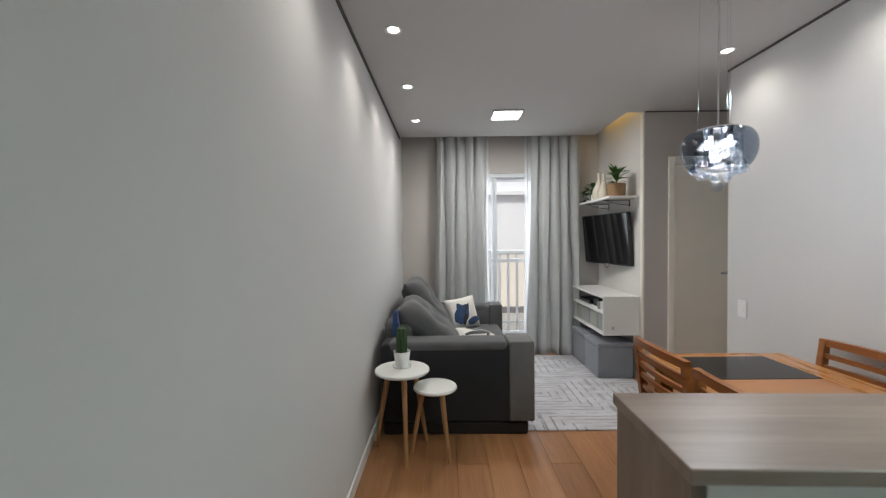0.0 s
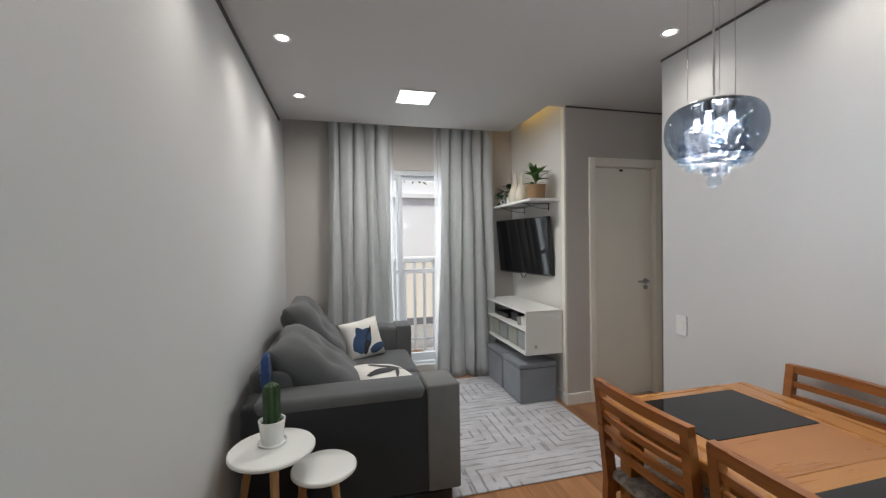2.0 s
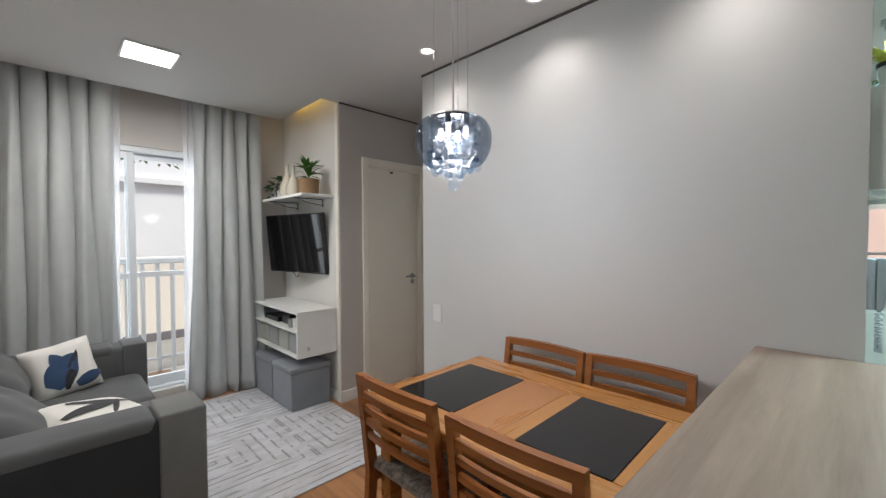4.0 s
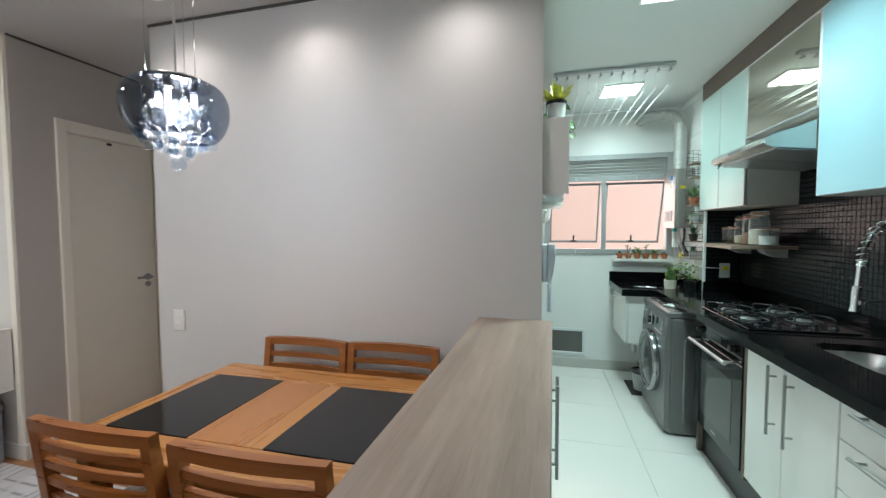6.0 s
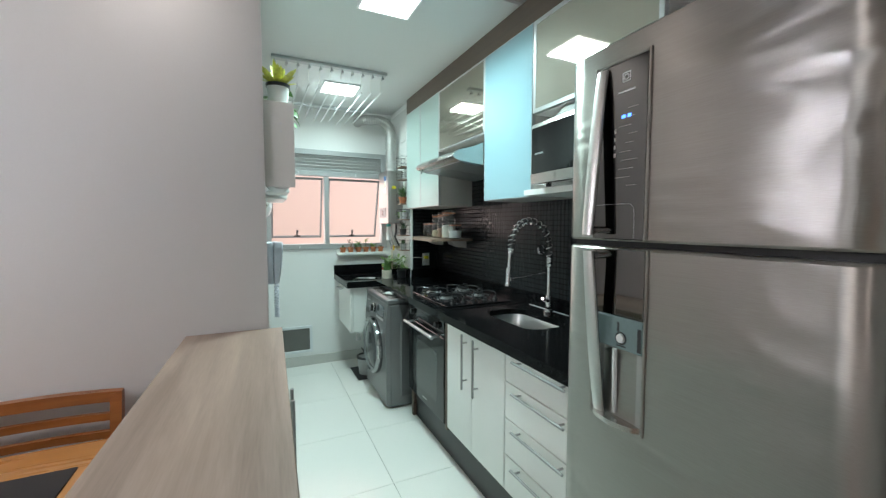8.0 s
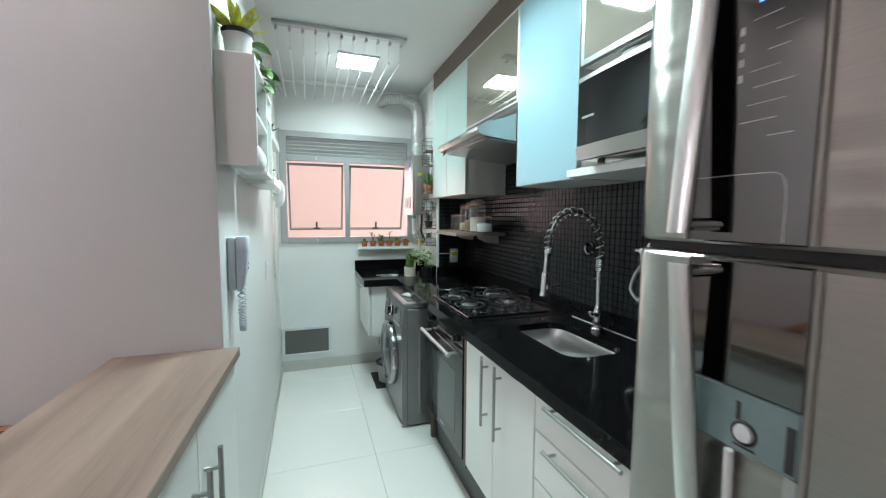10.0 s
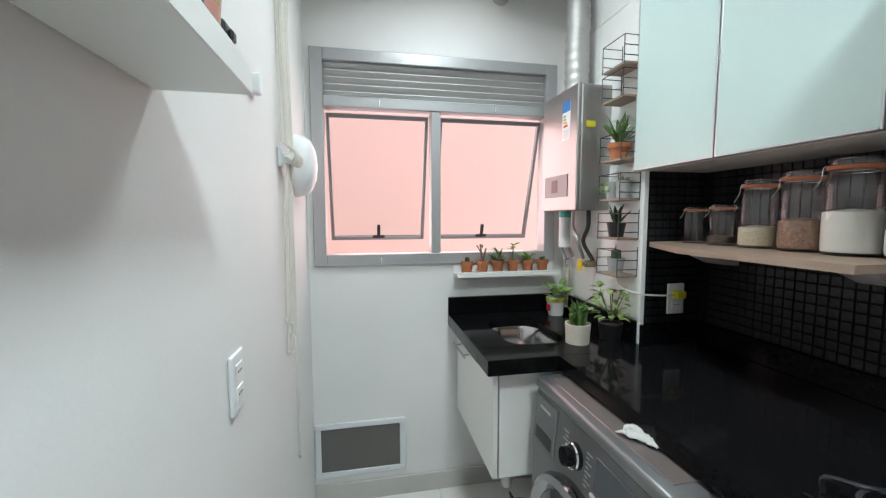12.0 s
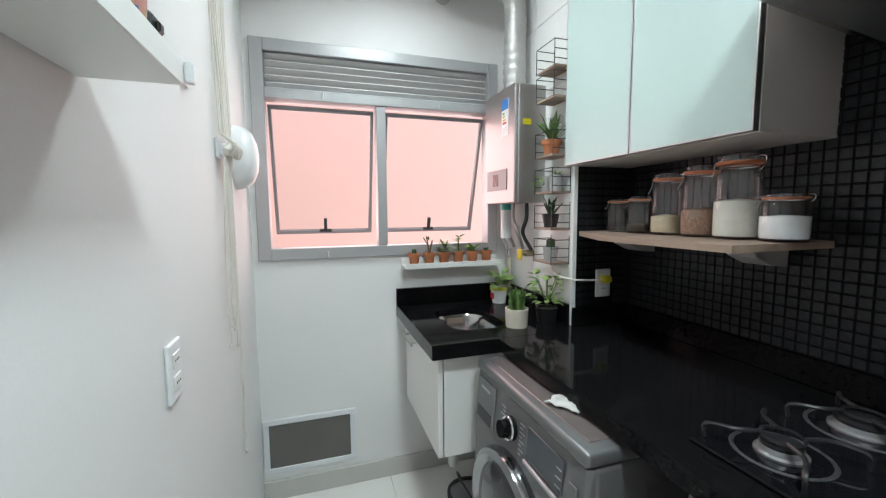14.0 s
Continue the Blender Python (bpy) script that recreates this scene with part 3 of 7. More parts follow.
def railing():
    ob = thing("balcony_railing", (0.9, 6.0, -0.02), "white painted metal balcony railing with upright bars", "railing")
    part("top_rail", box(-1.5, 1.5, -0.025, 0.025, 1.17, 1.22, 0.006), ALUWHITE, ob)
    part("lower_rail", box(-1.5, 1.5, -0.015, 0.015, 0.14, 0.17, 0.004), ALUWHITE, ob)
    first = part("bar", box(-0.019, 0.019, -0.009, 0.009, 0.0, 1.18, 0.003), ALUWHITE, ob)
    for i in range(23):
        b = first if i == 0 else first.copy()
        if i:
            scene.collection.objects.link(b)
        b.matrix_basis = pose(-1.43 + i * 0.13, 0, 0)
    return ob


railing()
far = thing("neighbour_building", (1.0, 10.5, -0.2), "overexposed white neighbouring building with a pink band", "building")
part("wall", box(-14, 14, 0, 4, 0.0, 7.5), OFFWHITE, far)
part("cornice", box(-14, 14, -0.12, 0.0, 2.70, 2.82, 0.01), OFFWHITE, far)
part("roof", box(-14.3, 14.3, -0.3, 4.3, 7.5, 7.8), OFFWHITE, far)
part("band", box(-14, -0.35, -0.06, 0.0, 4.0, 5.6), PINKRENDER, far, "faded pink painted band")
fence = thing("boundary_wall", (1.0, 8.5, -0.2), "low beige rendered boundary wall with a dark kerb", "wall")
part("wall", box(-10, 10, 0, 0.15, 0.13, 1.28), BEIGE, fence)
part("kerb", box(-10, 10, -0.03, 0.17, 0.0, 0.13, 0.01), mat("dark_kerb_paint", (0.16, 0.15, 0.16), 0.8), fence, "dark painted kerb")
part("coping", box(-10, 10, -0.03, 0.18, 1.28, 1.33, 0.01), OFFWHITE, fence)
pinkwall = thing("pink_building", (6.1, 0.2, -0.2), "pink rendered building wall close outside the window", "building")
part("wall", box(0, 3, -6, 5, 0, 7), PINKRENDER, pinkwall)
part("ledge", box(-0.05, 0.0, -6, 5, 0.9, 1.12), PINKRENDER, pinkwall)
part("roof", box(-0.2, 3.2, -6.2, 5.2, 7, 7.2), OFFWHITE, pinkwall)


def leaf_bm(length, width, bend=0.25, fold=0.15, n=4):
    """One leaf from its foot along +x, bent down towards the tip."""
    bm = bmesh.new()
    rows = []
    for i in range(n + 1):
        s = i / n
        w = width / 2 * math.sin(math.pi * min(1, 0.12 + 0.88 * s)) ** 0.8 * (1.0 if s < 1 else 0.05)
        x, z = length * s, -bend * length * s * s
        rows.append([bm.verts.new((x, -w, z + fold * w)), bm.verts.new((x, 0, z)), bm.verts.new((x, w, z + fold * w))])
    for a, b in zip(rows, rows[1:]):
        for k in (0, 1):
            bm.faces.new((a[k], b[k], b[k + 1], a[k + 1]))
    return bm


def foliage(count, spread, height, length, width, seed, rise=(0.2, 1.2), bend=0.3, base=0.0, droop=0.0):
    """A tuft of leaves on a small stem cloud."""
    rnd = random.Random(seed)
    out = bmesh.new()
    for i in range(count):
        a, r = rnd.uniform(0, 2 * math.pi), spread * rnd.random() ** 0.6
        z = base + height * rnd.random() - droop * r
        lift = rnd.uniform(*rise)
        s = rnd.uniform(0.7, 1.15)
        m = Matrix.Translation((r * math.cos(a), r * math.sin(a), z)) @ Euler((rnd.uniform(-0.4, 0.4), -lift, a + rnd.uniform(-0.5, 0.5))).to_matrix().to_4x4()
        join(out, moved(leaf_bm(length * s, width * s, bend), m))
    return out


# a bough of a tree beyond the balcony
tree = thing("tree", (2.6, 8.6, -0.2), "leafy tree with thin boughs outside the balcony", "tree")
part("trunk", join(tube(smooth_path([(0, 0, 0), (0.05, 0, 1.5), (-0.1, 0.05, 2.8), (-0.3, 0.1, 3.6)]), [0.11 - 0.003 * i for i in range(25)], 8), tube(smooth_path([(-0.1, 0.05, 2.4), (-0.7, 0, 2.95), (-1.6, 0, 3.0)]), 0.025, 6)), TWIG, tree)
crown = bmesh.new()
for k, (x, y, z) in enumerate(((-0.2, 0, 3.4), (-0.7, 0.1, 2.95), (-1.1, 0, 2.82), (-1.5, 0.1, 2.88), (-1.9, 0, 3.0), (0.3, 0.2, 3.7))):
    join(crown, moved(foliage(55, 0.42, 0.42, 0.11, 0.05, 40 + k, (-0.6, 0.9)), Matrix.Translation((x, y, z))))
part("crown", crown, LEAF, tree)

# ---- doors and windows ----
door = tagged(new("door_1"), "closed cream-white hinged door with a steel lever handle", "door", "", "structure")
door.matrix_basis = pose(0, 0, 0)
part("door_frame", join(box(DX0 - 0.05, DX0 + 0.012, YD - 0.016, YD + T, 0, DZ + 0.065, 0.004), box(DX1 - 0.012, DX1 + 0.05, YD - 0.016, YD + T, 0, DZ + 0.065, 0.004), box(DX0 + 0.0125, DX1 - 0.0125, YD - 0.016, YD + T, DZ - 0.008, DZ + 0.065, 0.004)), CREAM, door)
leaf = part("door_leaf", box(DX0 + 0.014, DX1 - 0.014, YD + 0.035, YD + 0.07, 0.012, DZ - 0.012, 0.003), CREAM, door)
hx = DX1 - 0.085
part("door_handle", join(rod((hx, YD + 0.036, 1.03), (hx, YD - 0.012, 1.03), 0.009), tube([(hx, YD - 0.012, 1.03), (hx - 0.03, YD - 0.014, 1.03), (hx - 0.11, YD - 0.012, 1.032)], 0.0095), rod((hx, YD + 0.036, 1.03), (hx, YD + 0.028, 1.03), 0.026, 20)), BARSTEEL, leaf, "brushed steel lever handle", True)
part("key_plate", join(rod((hx, YD + 0.036, 0.975), (hx, YD + 0.028, 0.975), 0.022, 20), rod((hx, YD + 0.028, 0.975), (hx, YD + 0.022, 0.975), 0.01, 12)), BARSTEEL, leaf, "", True)
part("door_stop", box(2.52, 2.55, YD + 0.02, YD + 0.035, 2.018, 2.035, 0.003), BLACK, door)

window = tagged(new("window_1"), "sliding white aluminium balcony door with clear panes", "window", "", "structure")
part("window_frame", join(box(BX0, BX0 + 0.05, YW + 0.01, YW + 0.11, BZ0, BZ1, 0.004), box(BX1 - 0.05, BX1, YW + 0.01, YW + 0.11, BZ0, BZ1, 0.004), box(BX0 + 0.051, BX1 - 0.051, YW + 0.01, YW + 0.11, BZ1 - 0.05, BZ1, 0.004), box(BX0 + 0.051, BX1 - 0.051, YW + 0.01, YW + 0.11, BZ0, BZ0 + 0.05, 0.004)), ALUWHITE, window)
part("window_sill", box(BX0 - 0.03, BX1 + 0.03, YW - 0.05, YW + 0.005, 0.0, BZ0 + 0.03, 0.004), SKIRT, window)
for x0, x1, y in ((BX0 + 0.05, 0.73, YW + 0.03), (0.67, BX1 - 0.05, YW + 0.075)):
    sash = part("sash", join(box(x0, x0 + 0.05, y - 0.014, y + 0.014, BZ0 + 0.05, BZ1 - 0.05, 0.003), box(x1 - 0.05, x1, y - 0.014, y + 0.014, BZ0 + 0.05, BZ1 - 0.05, 0.003), box(x0 + 0.05, x1 - 0.05, y - 0.014, y + 0.014, BZ1 - 0.10, BZ1 - 0.05, 0.003), box(x0 + 0.05, x1 - 0.05, y - 0.014, y + 0.014, BZ0 + 0.05, BZ0 + 0.13, 0.003), box(x0 + 0.05, x1 - 0.05, y - 0.013, y + 0.013, 1.085, 1.13, 0.003)), ALUWHITE, window)
    for z0, z1 in ((BZ0 + 0.13, 1.085), (1.13, BZ1 - 0.10)):
        pane = part("pane", box(x0 + 0.05, x1 - 0.05, y - 0.003, y + 0.003, z0, z1), PANE, sash)
        pane.visible_shadow = False

kwin = tagged(new("window_2"), "grey aluminium laundry window with louvres and two sashes tilted open", "window", "", "structure")
kwin.matrix_basis = pose(0, 0, 0)
fx0, fx1 = XK - 0.018, XK + 0.06
part("window_frame", join(box(fx0, fx1, -0.382, -0.327, 1.152, 2.122, 0.003), box(fx0, fx1, 0.735, 0.79, 1.152, 2.122, 0.003), box(fx0, fx1, -0.3265, 0.7345, 2.07, 2.122, 0.003), box(fx0, fx1, -0.3265, 0.7345, 1.152, 1.205, 0.003), box(fx0 - 0.004, fx1, -0.3265, 0.7345, 1.868, 1.915, 0.003), box(fx0 + 0.002, fx1, 0.205, 0.25, 1.2055, 1.8675, 0.003)), PAINTED, kwin)
for i in range(5):
    part("louvre", moved(join(box(-0.0125, 0.0175, -0.325, 0.733, -0.0015, 0.0015, 0.0005), box(-0.0165, -0.0127, -0.325, 0.733, -0.005, 0.002, 0.001)), pose(XK + 0.018, 0, 1.932 + i * 0.031, 0, 50, 0)), LOUVRE, kwin)
# dark sheet added for the shade seen through the louvre gaps
part("louvre_backing", box(XK + 0.05, XK + 0.055, -0.325, 0.733, 1.915, 2.07), DARK, kwin, "dark sheet standing in for the shade between the louvres")
for y0, y1 in ((-0.322, 0.2), (0.255, 0.73)):
    holder = part("sash", moved(join(box(-0.012, 0.012, y0, y0 + 0.015, -0.63, -0.01, 0.002), box(-0.012, 0.012, y1 - 0.015, y1, -0.63, -0.01, 0.002), box(-0.012, 0.012, y0 + 0.015, y1 - 0.015, -0.03, -0.01, 0.002), box(-0.012, 0.012, y0 + 0.015, y1 - 0.015, -0.63, -0.612, 0.002)), pose(XK + 0.04, 0, 1.865, 0, -17, 0)), SASHGREY, kwin)
    pane = part("pane", moved(box(-0.002, 0.002, y0 + 0.015, y1 - 0.015, -0.612, -0.03), pose(XK + 0.04, 0, 1.865, 0, -17, 0)), PANE, holder)
    pane.visible_shadow = False
    ym = (y0 + y1) / 2
    part("latch", moved(join(box(-0.03, -0.012, ym - 0.008, ym + 0.008, -0.615, -0.545, 0.003), box(-0.02, -0.01, ym - 0.03, ym + 0.03, -0.618, -0.603, 0.003)), pose(XK + 0.04, 0, 1.865, 0, -17, 0)), DARK, holder)
for y in (0.49, -0.06):
    part("hook", join(rod((fx0 - 0.003, y, 1.88), (fx0 - 0.012, y, 1.905), 0.004, 8), rod((fx0 - 0.003, y, 1.163), (fx0 - 0.012, y, 1.185), 0.004, 8)), PLASTIC, kwin)

vent = tagged(new("vent_1"), "low wall vent with white frame and grey mesh", "vent", "", "structure")
part("frame_ring", join(box(XK - 0.014, XK, 0.385, 0.81, 0.132, 0.158, 0.002), box(XK - 0.014, XK, 0.385, 0.81, 0.372, 0.398, 0.002), box(XK - 0.014, XK, 0.385, 0.411, 0.1585, 0.3715, 0.002), box(XK - 0.014, XK, 0.784, 0.81, 0.1585, 0.3715, 0.002)), ALUWHITE, vent)
part("mesh_panel", box(XK - 0.006, XK - 0.001, 0.411, 0.784, 0.158, 0.372), VENTMESH, vent)


# ---- lights that show ----
def downlight(x, y):
    ob = thing("downlight", (x, y, ZC), "round white recessed ceiling downlight, switched on", "light", "row of downlights")
    part("ring", lathe([(0.03, 0.004), (0.044, -0.004), (0.047, -0.004), (0.047, 0.0)], 28, False), PLASTIC, ob, "", True)
    part("lens", lathe([(0.031, 0.0), (0.031, -0.001)], 24), SPOT_GLOW, ob)
    return ob


first = downlight(*SPOTS_LEFT[0])
for x, y in SPOTS_LEFT[1:] + SPOTS_RIGHT:
    copy_thing(first, pose(x, y, ZC))


def led_panel(x, y, z, h, glowing, label):
    ob = thing("ceiling_panel_light", (x, y, z), label, "light")
    part("bezel", join(box(-h - 0.012, h + 0.012, -h - 0.012, -h, -0.014, 0, 0.002), box(-h - 0.012, h + 0.012, h, h + 0.012, -0.014, 0, 0.002), box(-h - 0.012, -h, -h, h, -0.014, 0, 0.002), box(h, h + 0.012, -h, h, -0.014, 0, 0.002)), PLASTIC, ob)
    part("diffuser", box(-h, h, -h, h, -0.012, -0.001), glowing, ob)


led_panel(0.687, 3.9, ZC, 0.128, PANEL_GLOW, "square flush LED ceiling panel, switched on")
led_panel(3.83, 0.2, ZK, 0.135, KPANEL_GLOW, "square flush cool-white LED panel above the drying rods")
led_panel(2.39, 0.21, ZK, 0.13, KPANEL_GLOW, "square flush cool-white LED panel in the kitchen")
single("led_strip", box(1.9, 1.93, 3.9, 4.66, 2.70, 2.715, 0.002), STRIP_GLOW, (0, 0, 0), "amber LED strip hidden in the ceiling slot", "light")


def pendant():
    ob = thing("pendant_lamp", (1.298, 1.9, ZC - 0.014), "smoked glass bowl pendant with crystal drops, lit", "lamp")
    part("canopy", lathe([(0.10, 0.0138), (0.10, -0.02), (0.094, -0.026), (0.0, -0.026)], 32), CHROME, ob, "", True)
    for k in range(3):
        a = 2 * math.pi * k / 3 + 0.5
        part("cable", rod((0.07 * math.cos(a), 0.07 * math.sin(a), -0.02), (0.075 * math.cos(a), 0.075 * math.sin(a), -0.69), 0.0011, 6), CHROME, ob)
    part("power_cord", rod((0, 0, -0.02), (0, 0, -0.69), 0.0035, 8), mat("clear_cord", (0.7, 0.7, 0.7), 0.3), ob, "clear power cord")
    part("top_plate", lathe([(0.0, -0.688), (0.088, -0.688), (0.095, -0.693), (0.095, -0.702), (0.0, -0.702)], 40), CHROME, ob, "chrome top plate", True)
    prof = [(p.x, p.z) for p in smooth_path([(0.094, 0, -0.694), (0.120, 0, -0.705), (0.138, 0, -0.735), (0.1425, 0, -0.772), (0.137, 0, -0.81), (0.122, 0, -0.842), (0.104, 0, -0.862)], 5)]
    part("bowl", lathe(prof, 64, False), SMOKED, ob, "smoked transparent glass bowl", True)
    for k in range(4):
        a = math.pi / 2 * k + 0.4
        b = part("bulb", lathe([(0.004, 0.010), (0.008, 0.008), (0.009, 0), (0.009, -0.022), (0.005, -0.030), (0.0, -0.032)], 16, True, (0.05 * math.cos(a), 0.05 * math.sin(a), -0.735)), BULB, ob, "lit white bulb", True)
        part("socket", lathe([(0.012, 0), (0.012, 0.02)], 14, True, (0.05 * math.cos(a), 0.05 * math.sin(a), -0.722)), CHROME, b)
    ball = bmesh.new()
    bmesh.ops.create_icosphere(ball, subdivisions=2, radius=0.0165)
    me = bpy.data.meshes.new("crystal")
    ball.to_mesh(me)
    me.materials.append(CRYSTAL)
    for ring, (n, r, z0) in enumerate(((13, 0.096, -0.868), (9, 0.066, -0.89), (5, 0.034, -0.906), (7, 0.084, -0.835))):
        for k in range(n):
            a = 2 * math.pi * (k + 0.5 * (ring % 2)) / n
            child_piece("crystal", me, ob, (r * math.cos(a), r * math.sin(a), z0 + 0.007 * ((k * 7) % 3)), k * 20)
    bead = me.copy()
    bead.transform(Matrix.Scale(0.42, 4))
    for k in range(36):
        a = 2 * math.pi * (k % 9) / 9
        child_piece("bead", bead, ob, (0.085 * math.cos(a), 0.085 * math.sin(a), -0.73 - 0.026 * (k // 9)), k * 20)
    part("finial", lathe([(0.0, 0.0), (0.008, -0.002), (0.019, -0.014), (0.0225, -0.026), (0.019, -0.039), (0.008, -0.047), (0.0, -0.048)], 20, True, (0, 0, -0.912)), CRYSTAL, ob, "large crystal ball", True)
    for k in range(8):
        a = 2 * math.pi * k / 8
        part("crystal_chain", rod((0.06 * math.cos(a), 0.06 * math.sin(a), -0.70), (0.06 * math.cos(a), 0.06 * math.sin(a), -0.88), 0.0008, 5), CRYSTAL, ob)
    return ob


pendant()


# ---- living room ----
def sofa():
    ob = thing("sofa", (XL + 0.05, 2.865, 0), "charcoal suede two-seat sofa against the grey wall", "sofa")
    L, D = 1.79, 1.06          # length along y, depth along x
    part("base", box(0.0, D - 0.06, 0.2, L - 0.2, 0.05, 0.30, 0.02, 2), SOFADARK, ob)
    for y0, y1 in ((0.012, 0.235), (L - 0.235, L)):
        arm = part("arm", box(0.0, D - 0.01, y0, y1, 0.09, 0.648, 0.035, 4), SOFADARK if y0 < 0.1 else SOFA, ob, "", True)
        part("arm_pad", box(0.06, D - 0.16, y0 - 0.002, y1 + 0.002, 0.585, 0.66, 0.03, 4), SOFA, arm, "", True)
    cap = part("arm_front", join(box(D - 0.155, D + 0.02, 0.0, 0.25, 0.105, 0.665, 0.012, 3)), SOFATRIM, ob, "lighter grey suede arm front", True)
    part("arm_front", box(D - 0.12, D + 0.02, L - 0.25, L + 0.004, 0.105, 0.66, 0.012, 3), SOFA, ob, "", True)
    part("plinth", box(0.02, D - 0.02, 0.03, L - 0.03, 0.0, 0.09, 0.01), BLACK, ob)
    part("back_frame", box(0.0, 0.22, 0.2, L - 0.2, 0.28, 0.76, 0.05, 4), SOFA, ob, "", True)
    for k in range(2):
        y0 = 0.245 + k * 0.655
        seat = part("seat_cushion", box(0.2, D - 0.02, y0, y0 + 0.645, 0.28, 0.462, 0.05, 4), SOFA, ob, "", True)
        bm = pillow(0.66, 0.62, 0.25, 18, 4.6)
        for v in bm.verts:     # tufted, slightly crumpled face
            for u, w in ((-0.13, 0.02), (0.13, 0.02), (0.0, 0.15)):
                d2 = (v.co.x - u) ** 2 + (v.co.y - w) ** 2
                v.co.z -= 0.035 * math.exp(-d2 / 0.005) * (1 if v.co.z > 0 else 0)
            v.co.z += 0.012 * noise.noise(Vector((v.co.x * 9, v.co.y * 9, k * 5.0)))
        part("back_cushion", moved(bm, Matrix.Translation((0.335 - 0.06 * k, y0 + 0.31 - 0.03 * (k == 0), 0.655 + 0.065 * k)) @ Euler((0, radians(40 + 14 * k), 0)).to_matrix().to_4x4() @ Euler((0, 0, radians(90))).to_matrix().to_4x4()), SOFA, ob, "", True)
    return ob


sofa()


def printed_cushion(at, turn, label, shapes, size):
    ob = thing("cushion", at, label, "cushion", "cushions on the sofa")
    m = Euler([radians(a) for a in turn]).to_matrix().to_4x4()
    body = part("cover", moved(pillow(size, size, 0.17, 12, 4.0), m), CUSHION, ob, "", True)
    body.data.transform(Matrix.Identity(4))
    for cx, cy, length, width, angle, material in shapes:
        bm = leaf_bm(length, width, 0.0, 0.0, 14)
        bmesh.ops.subdivide_edges(bm, edges=bm.edges[:], cuts=2, use_grid_fill=True)
        bm.transform(Matrix.Translation((cx, cy, 0)) @ Euler((0, 0, radians(angle))).to_matrix().to_4x4())
        for v in bm.verts:
            x, y = v.co.x / (size / 2), v.co.y / (size / 2)
            puff = max(0.0, (1 - min(1, abs(x)) ** 4.0) * (1 - min(1, abs(y)) ** 4.0)) ** 0.5
            v.co.z = 0.085 * (0.07 + 0.93 * puff) * (1 + 0.05 * noise.noise(Vector((x * 2.3, y * 2.3, 1 + size * 9)))) + 0.003
        part("printed_leaf", moved(bm, m), material, body)
    return ob


printed_cushion((0.265, 4.27, 0.60), (70, -8, 18), "white cotton cushion with large navy leaf print", [(-0.09, -0.10, 0.22, 0.15, 52, NAVY), (-0.03, -0.13, 0.24, 0.05, 66, INK), (-0.01, -0.02, 0.13, 0.08, 110, NAVY), (0.02, -0.12, 0.15, 0.07, 15, NAVY)], 0.33)
printed_cushion((0.37, 3.34, 0.53), (6, 12, 24), "white cotton cushion with black and sand leaf print", [(-0.17, -0.05, 0.3, 0.07, 20, INK), (-0.05, -0.17, 0.26, 0.16, -10, SAND), (0.0, -0.1, 0.2, 0.025, 60, INK), (-0.1, 0.1, 0.25, 0.05, -15, INK)], 0.42)
single("shoulder_bag", moved(pillow(0.05, 0.11, 0.20, 6, 4), pose(0, 0, 0.10)), BLUEBAG, (XL + 0.145, 3.06, 0.658), "blue nylon bag tucked behind the sofa arm", "bag", "", 0, True)


def round_stool(x, y, h, r, turn, label):
    ob = thing("side_table", (x, y, 0), label, "side table", "pair of round side tables", turn)
    part("top", lathe([(0, h - 0.02), (r - 0.006, h - 0.02), (r, h - 0.015), (r, h - 0.005), (r - 0.005, h), (0, h)], 48), WHITE, ob, "white lacquered round top", True)
    for k in range(3):
        a = 2 * math.pi * k / 3
        part("leg", rod((r * 1.12 * math.cos(a), r * 1.12 * math.sin(a), 0), (r * 0.55 * math.cos(a), r * 0.55 * math.sin(a), h - 0.02), 0.0115, 12, 0.018), LEGWOOD, ob, "tapered wooden leg", True)
    return ob


round_stool(-0.19, 2.685, 0.545, 0.176, -78, "tall round side table with white top and splayed wooden legs")
round_stool(0.022, 2.675, 0.436, 0.14, -56, "low round side table with white top and splayed wooden legs")


def pot_bm(r0, r1, h, wall=0.006):
    return lathe([(0, 0), (r0, 0), (r1, h), (r1 - wall, h), (r1 - wall - 0.002, h * 0.82), (0, h * 0.82)], 24, True)


def potted(name, at, label, r0, r1, h, pot_mat, plants, category="plant", group="", saucer=None, rim=0.0):
    """A pot with soil and its plants: (part name, bmesh, material)."""
    ob = thing(name, at, label, category, group)
    body = part("pot", pot_bm(r0, r1, h), pot_mat, ob, "", True)
    if rim:
        part("rim", lathe([(r1 - 0.001, h * 0.72), (r1 + rim, h * 0.72), (r1 + rim, h + 0.001), (r1 - 0.004, h + 0.001)], 24, False), pot_mat, body, "", True)
    part("soil", lathe([(0, h * 0.80), (r1 - 0.009, h * 0.84), (0, h * 0.86)], 18, False), SOIL, ob)
    if saucer:
        part("saucer", lathe([(0, 0), (saucer, 0), (saucer + 0.006, 0.012), (saucer + 0.002, 0.012), (saucer - 0.002, 0.004), (0, 0.004)], 24), pot_mat, ob, "", True)
    for part_name, bm, material in plants:
        part(part_name, bm, material, ob)
    return ob


def cactus_bm(r, h, z0, ribs=8):
    rings = []
    for i in range(13):
        s = i / 12
        rr = r * (1 - max(0, s - 0.82) ** 2 * 26) ** 0.5 if s < 0.999 else 0.002
        rings.append([((rr * (1 + 0.14 * math.cos(ribs * a))) * math.cos(a), (rr * (1 + 0.14 * math.cos(ribs * a))) * math.sin(a), z0 + h * s) for a in [2 * math.pi * k / 48 for k in range(48)]])
    return from_rings(rings)


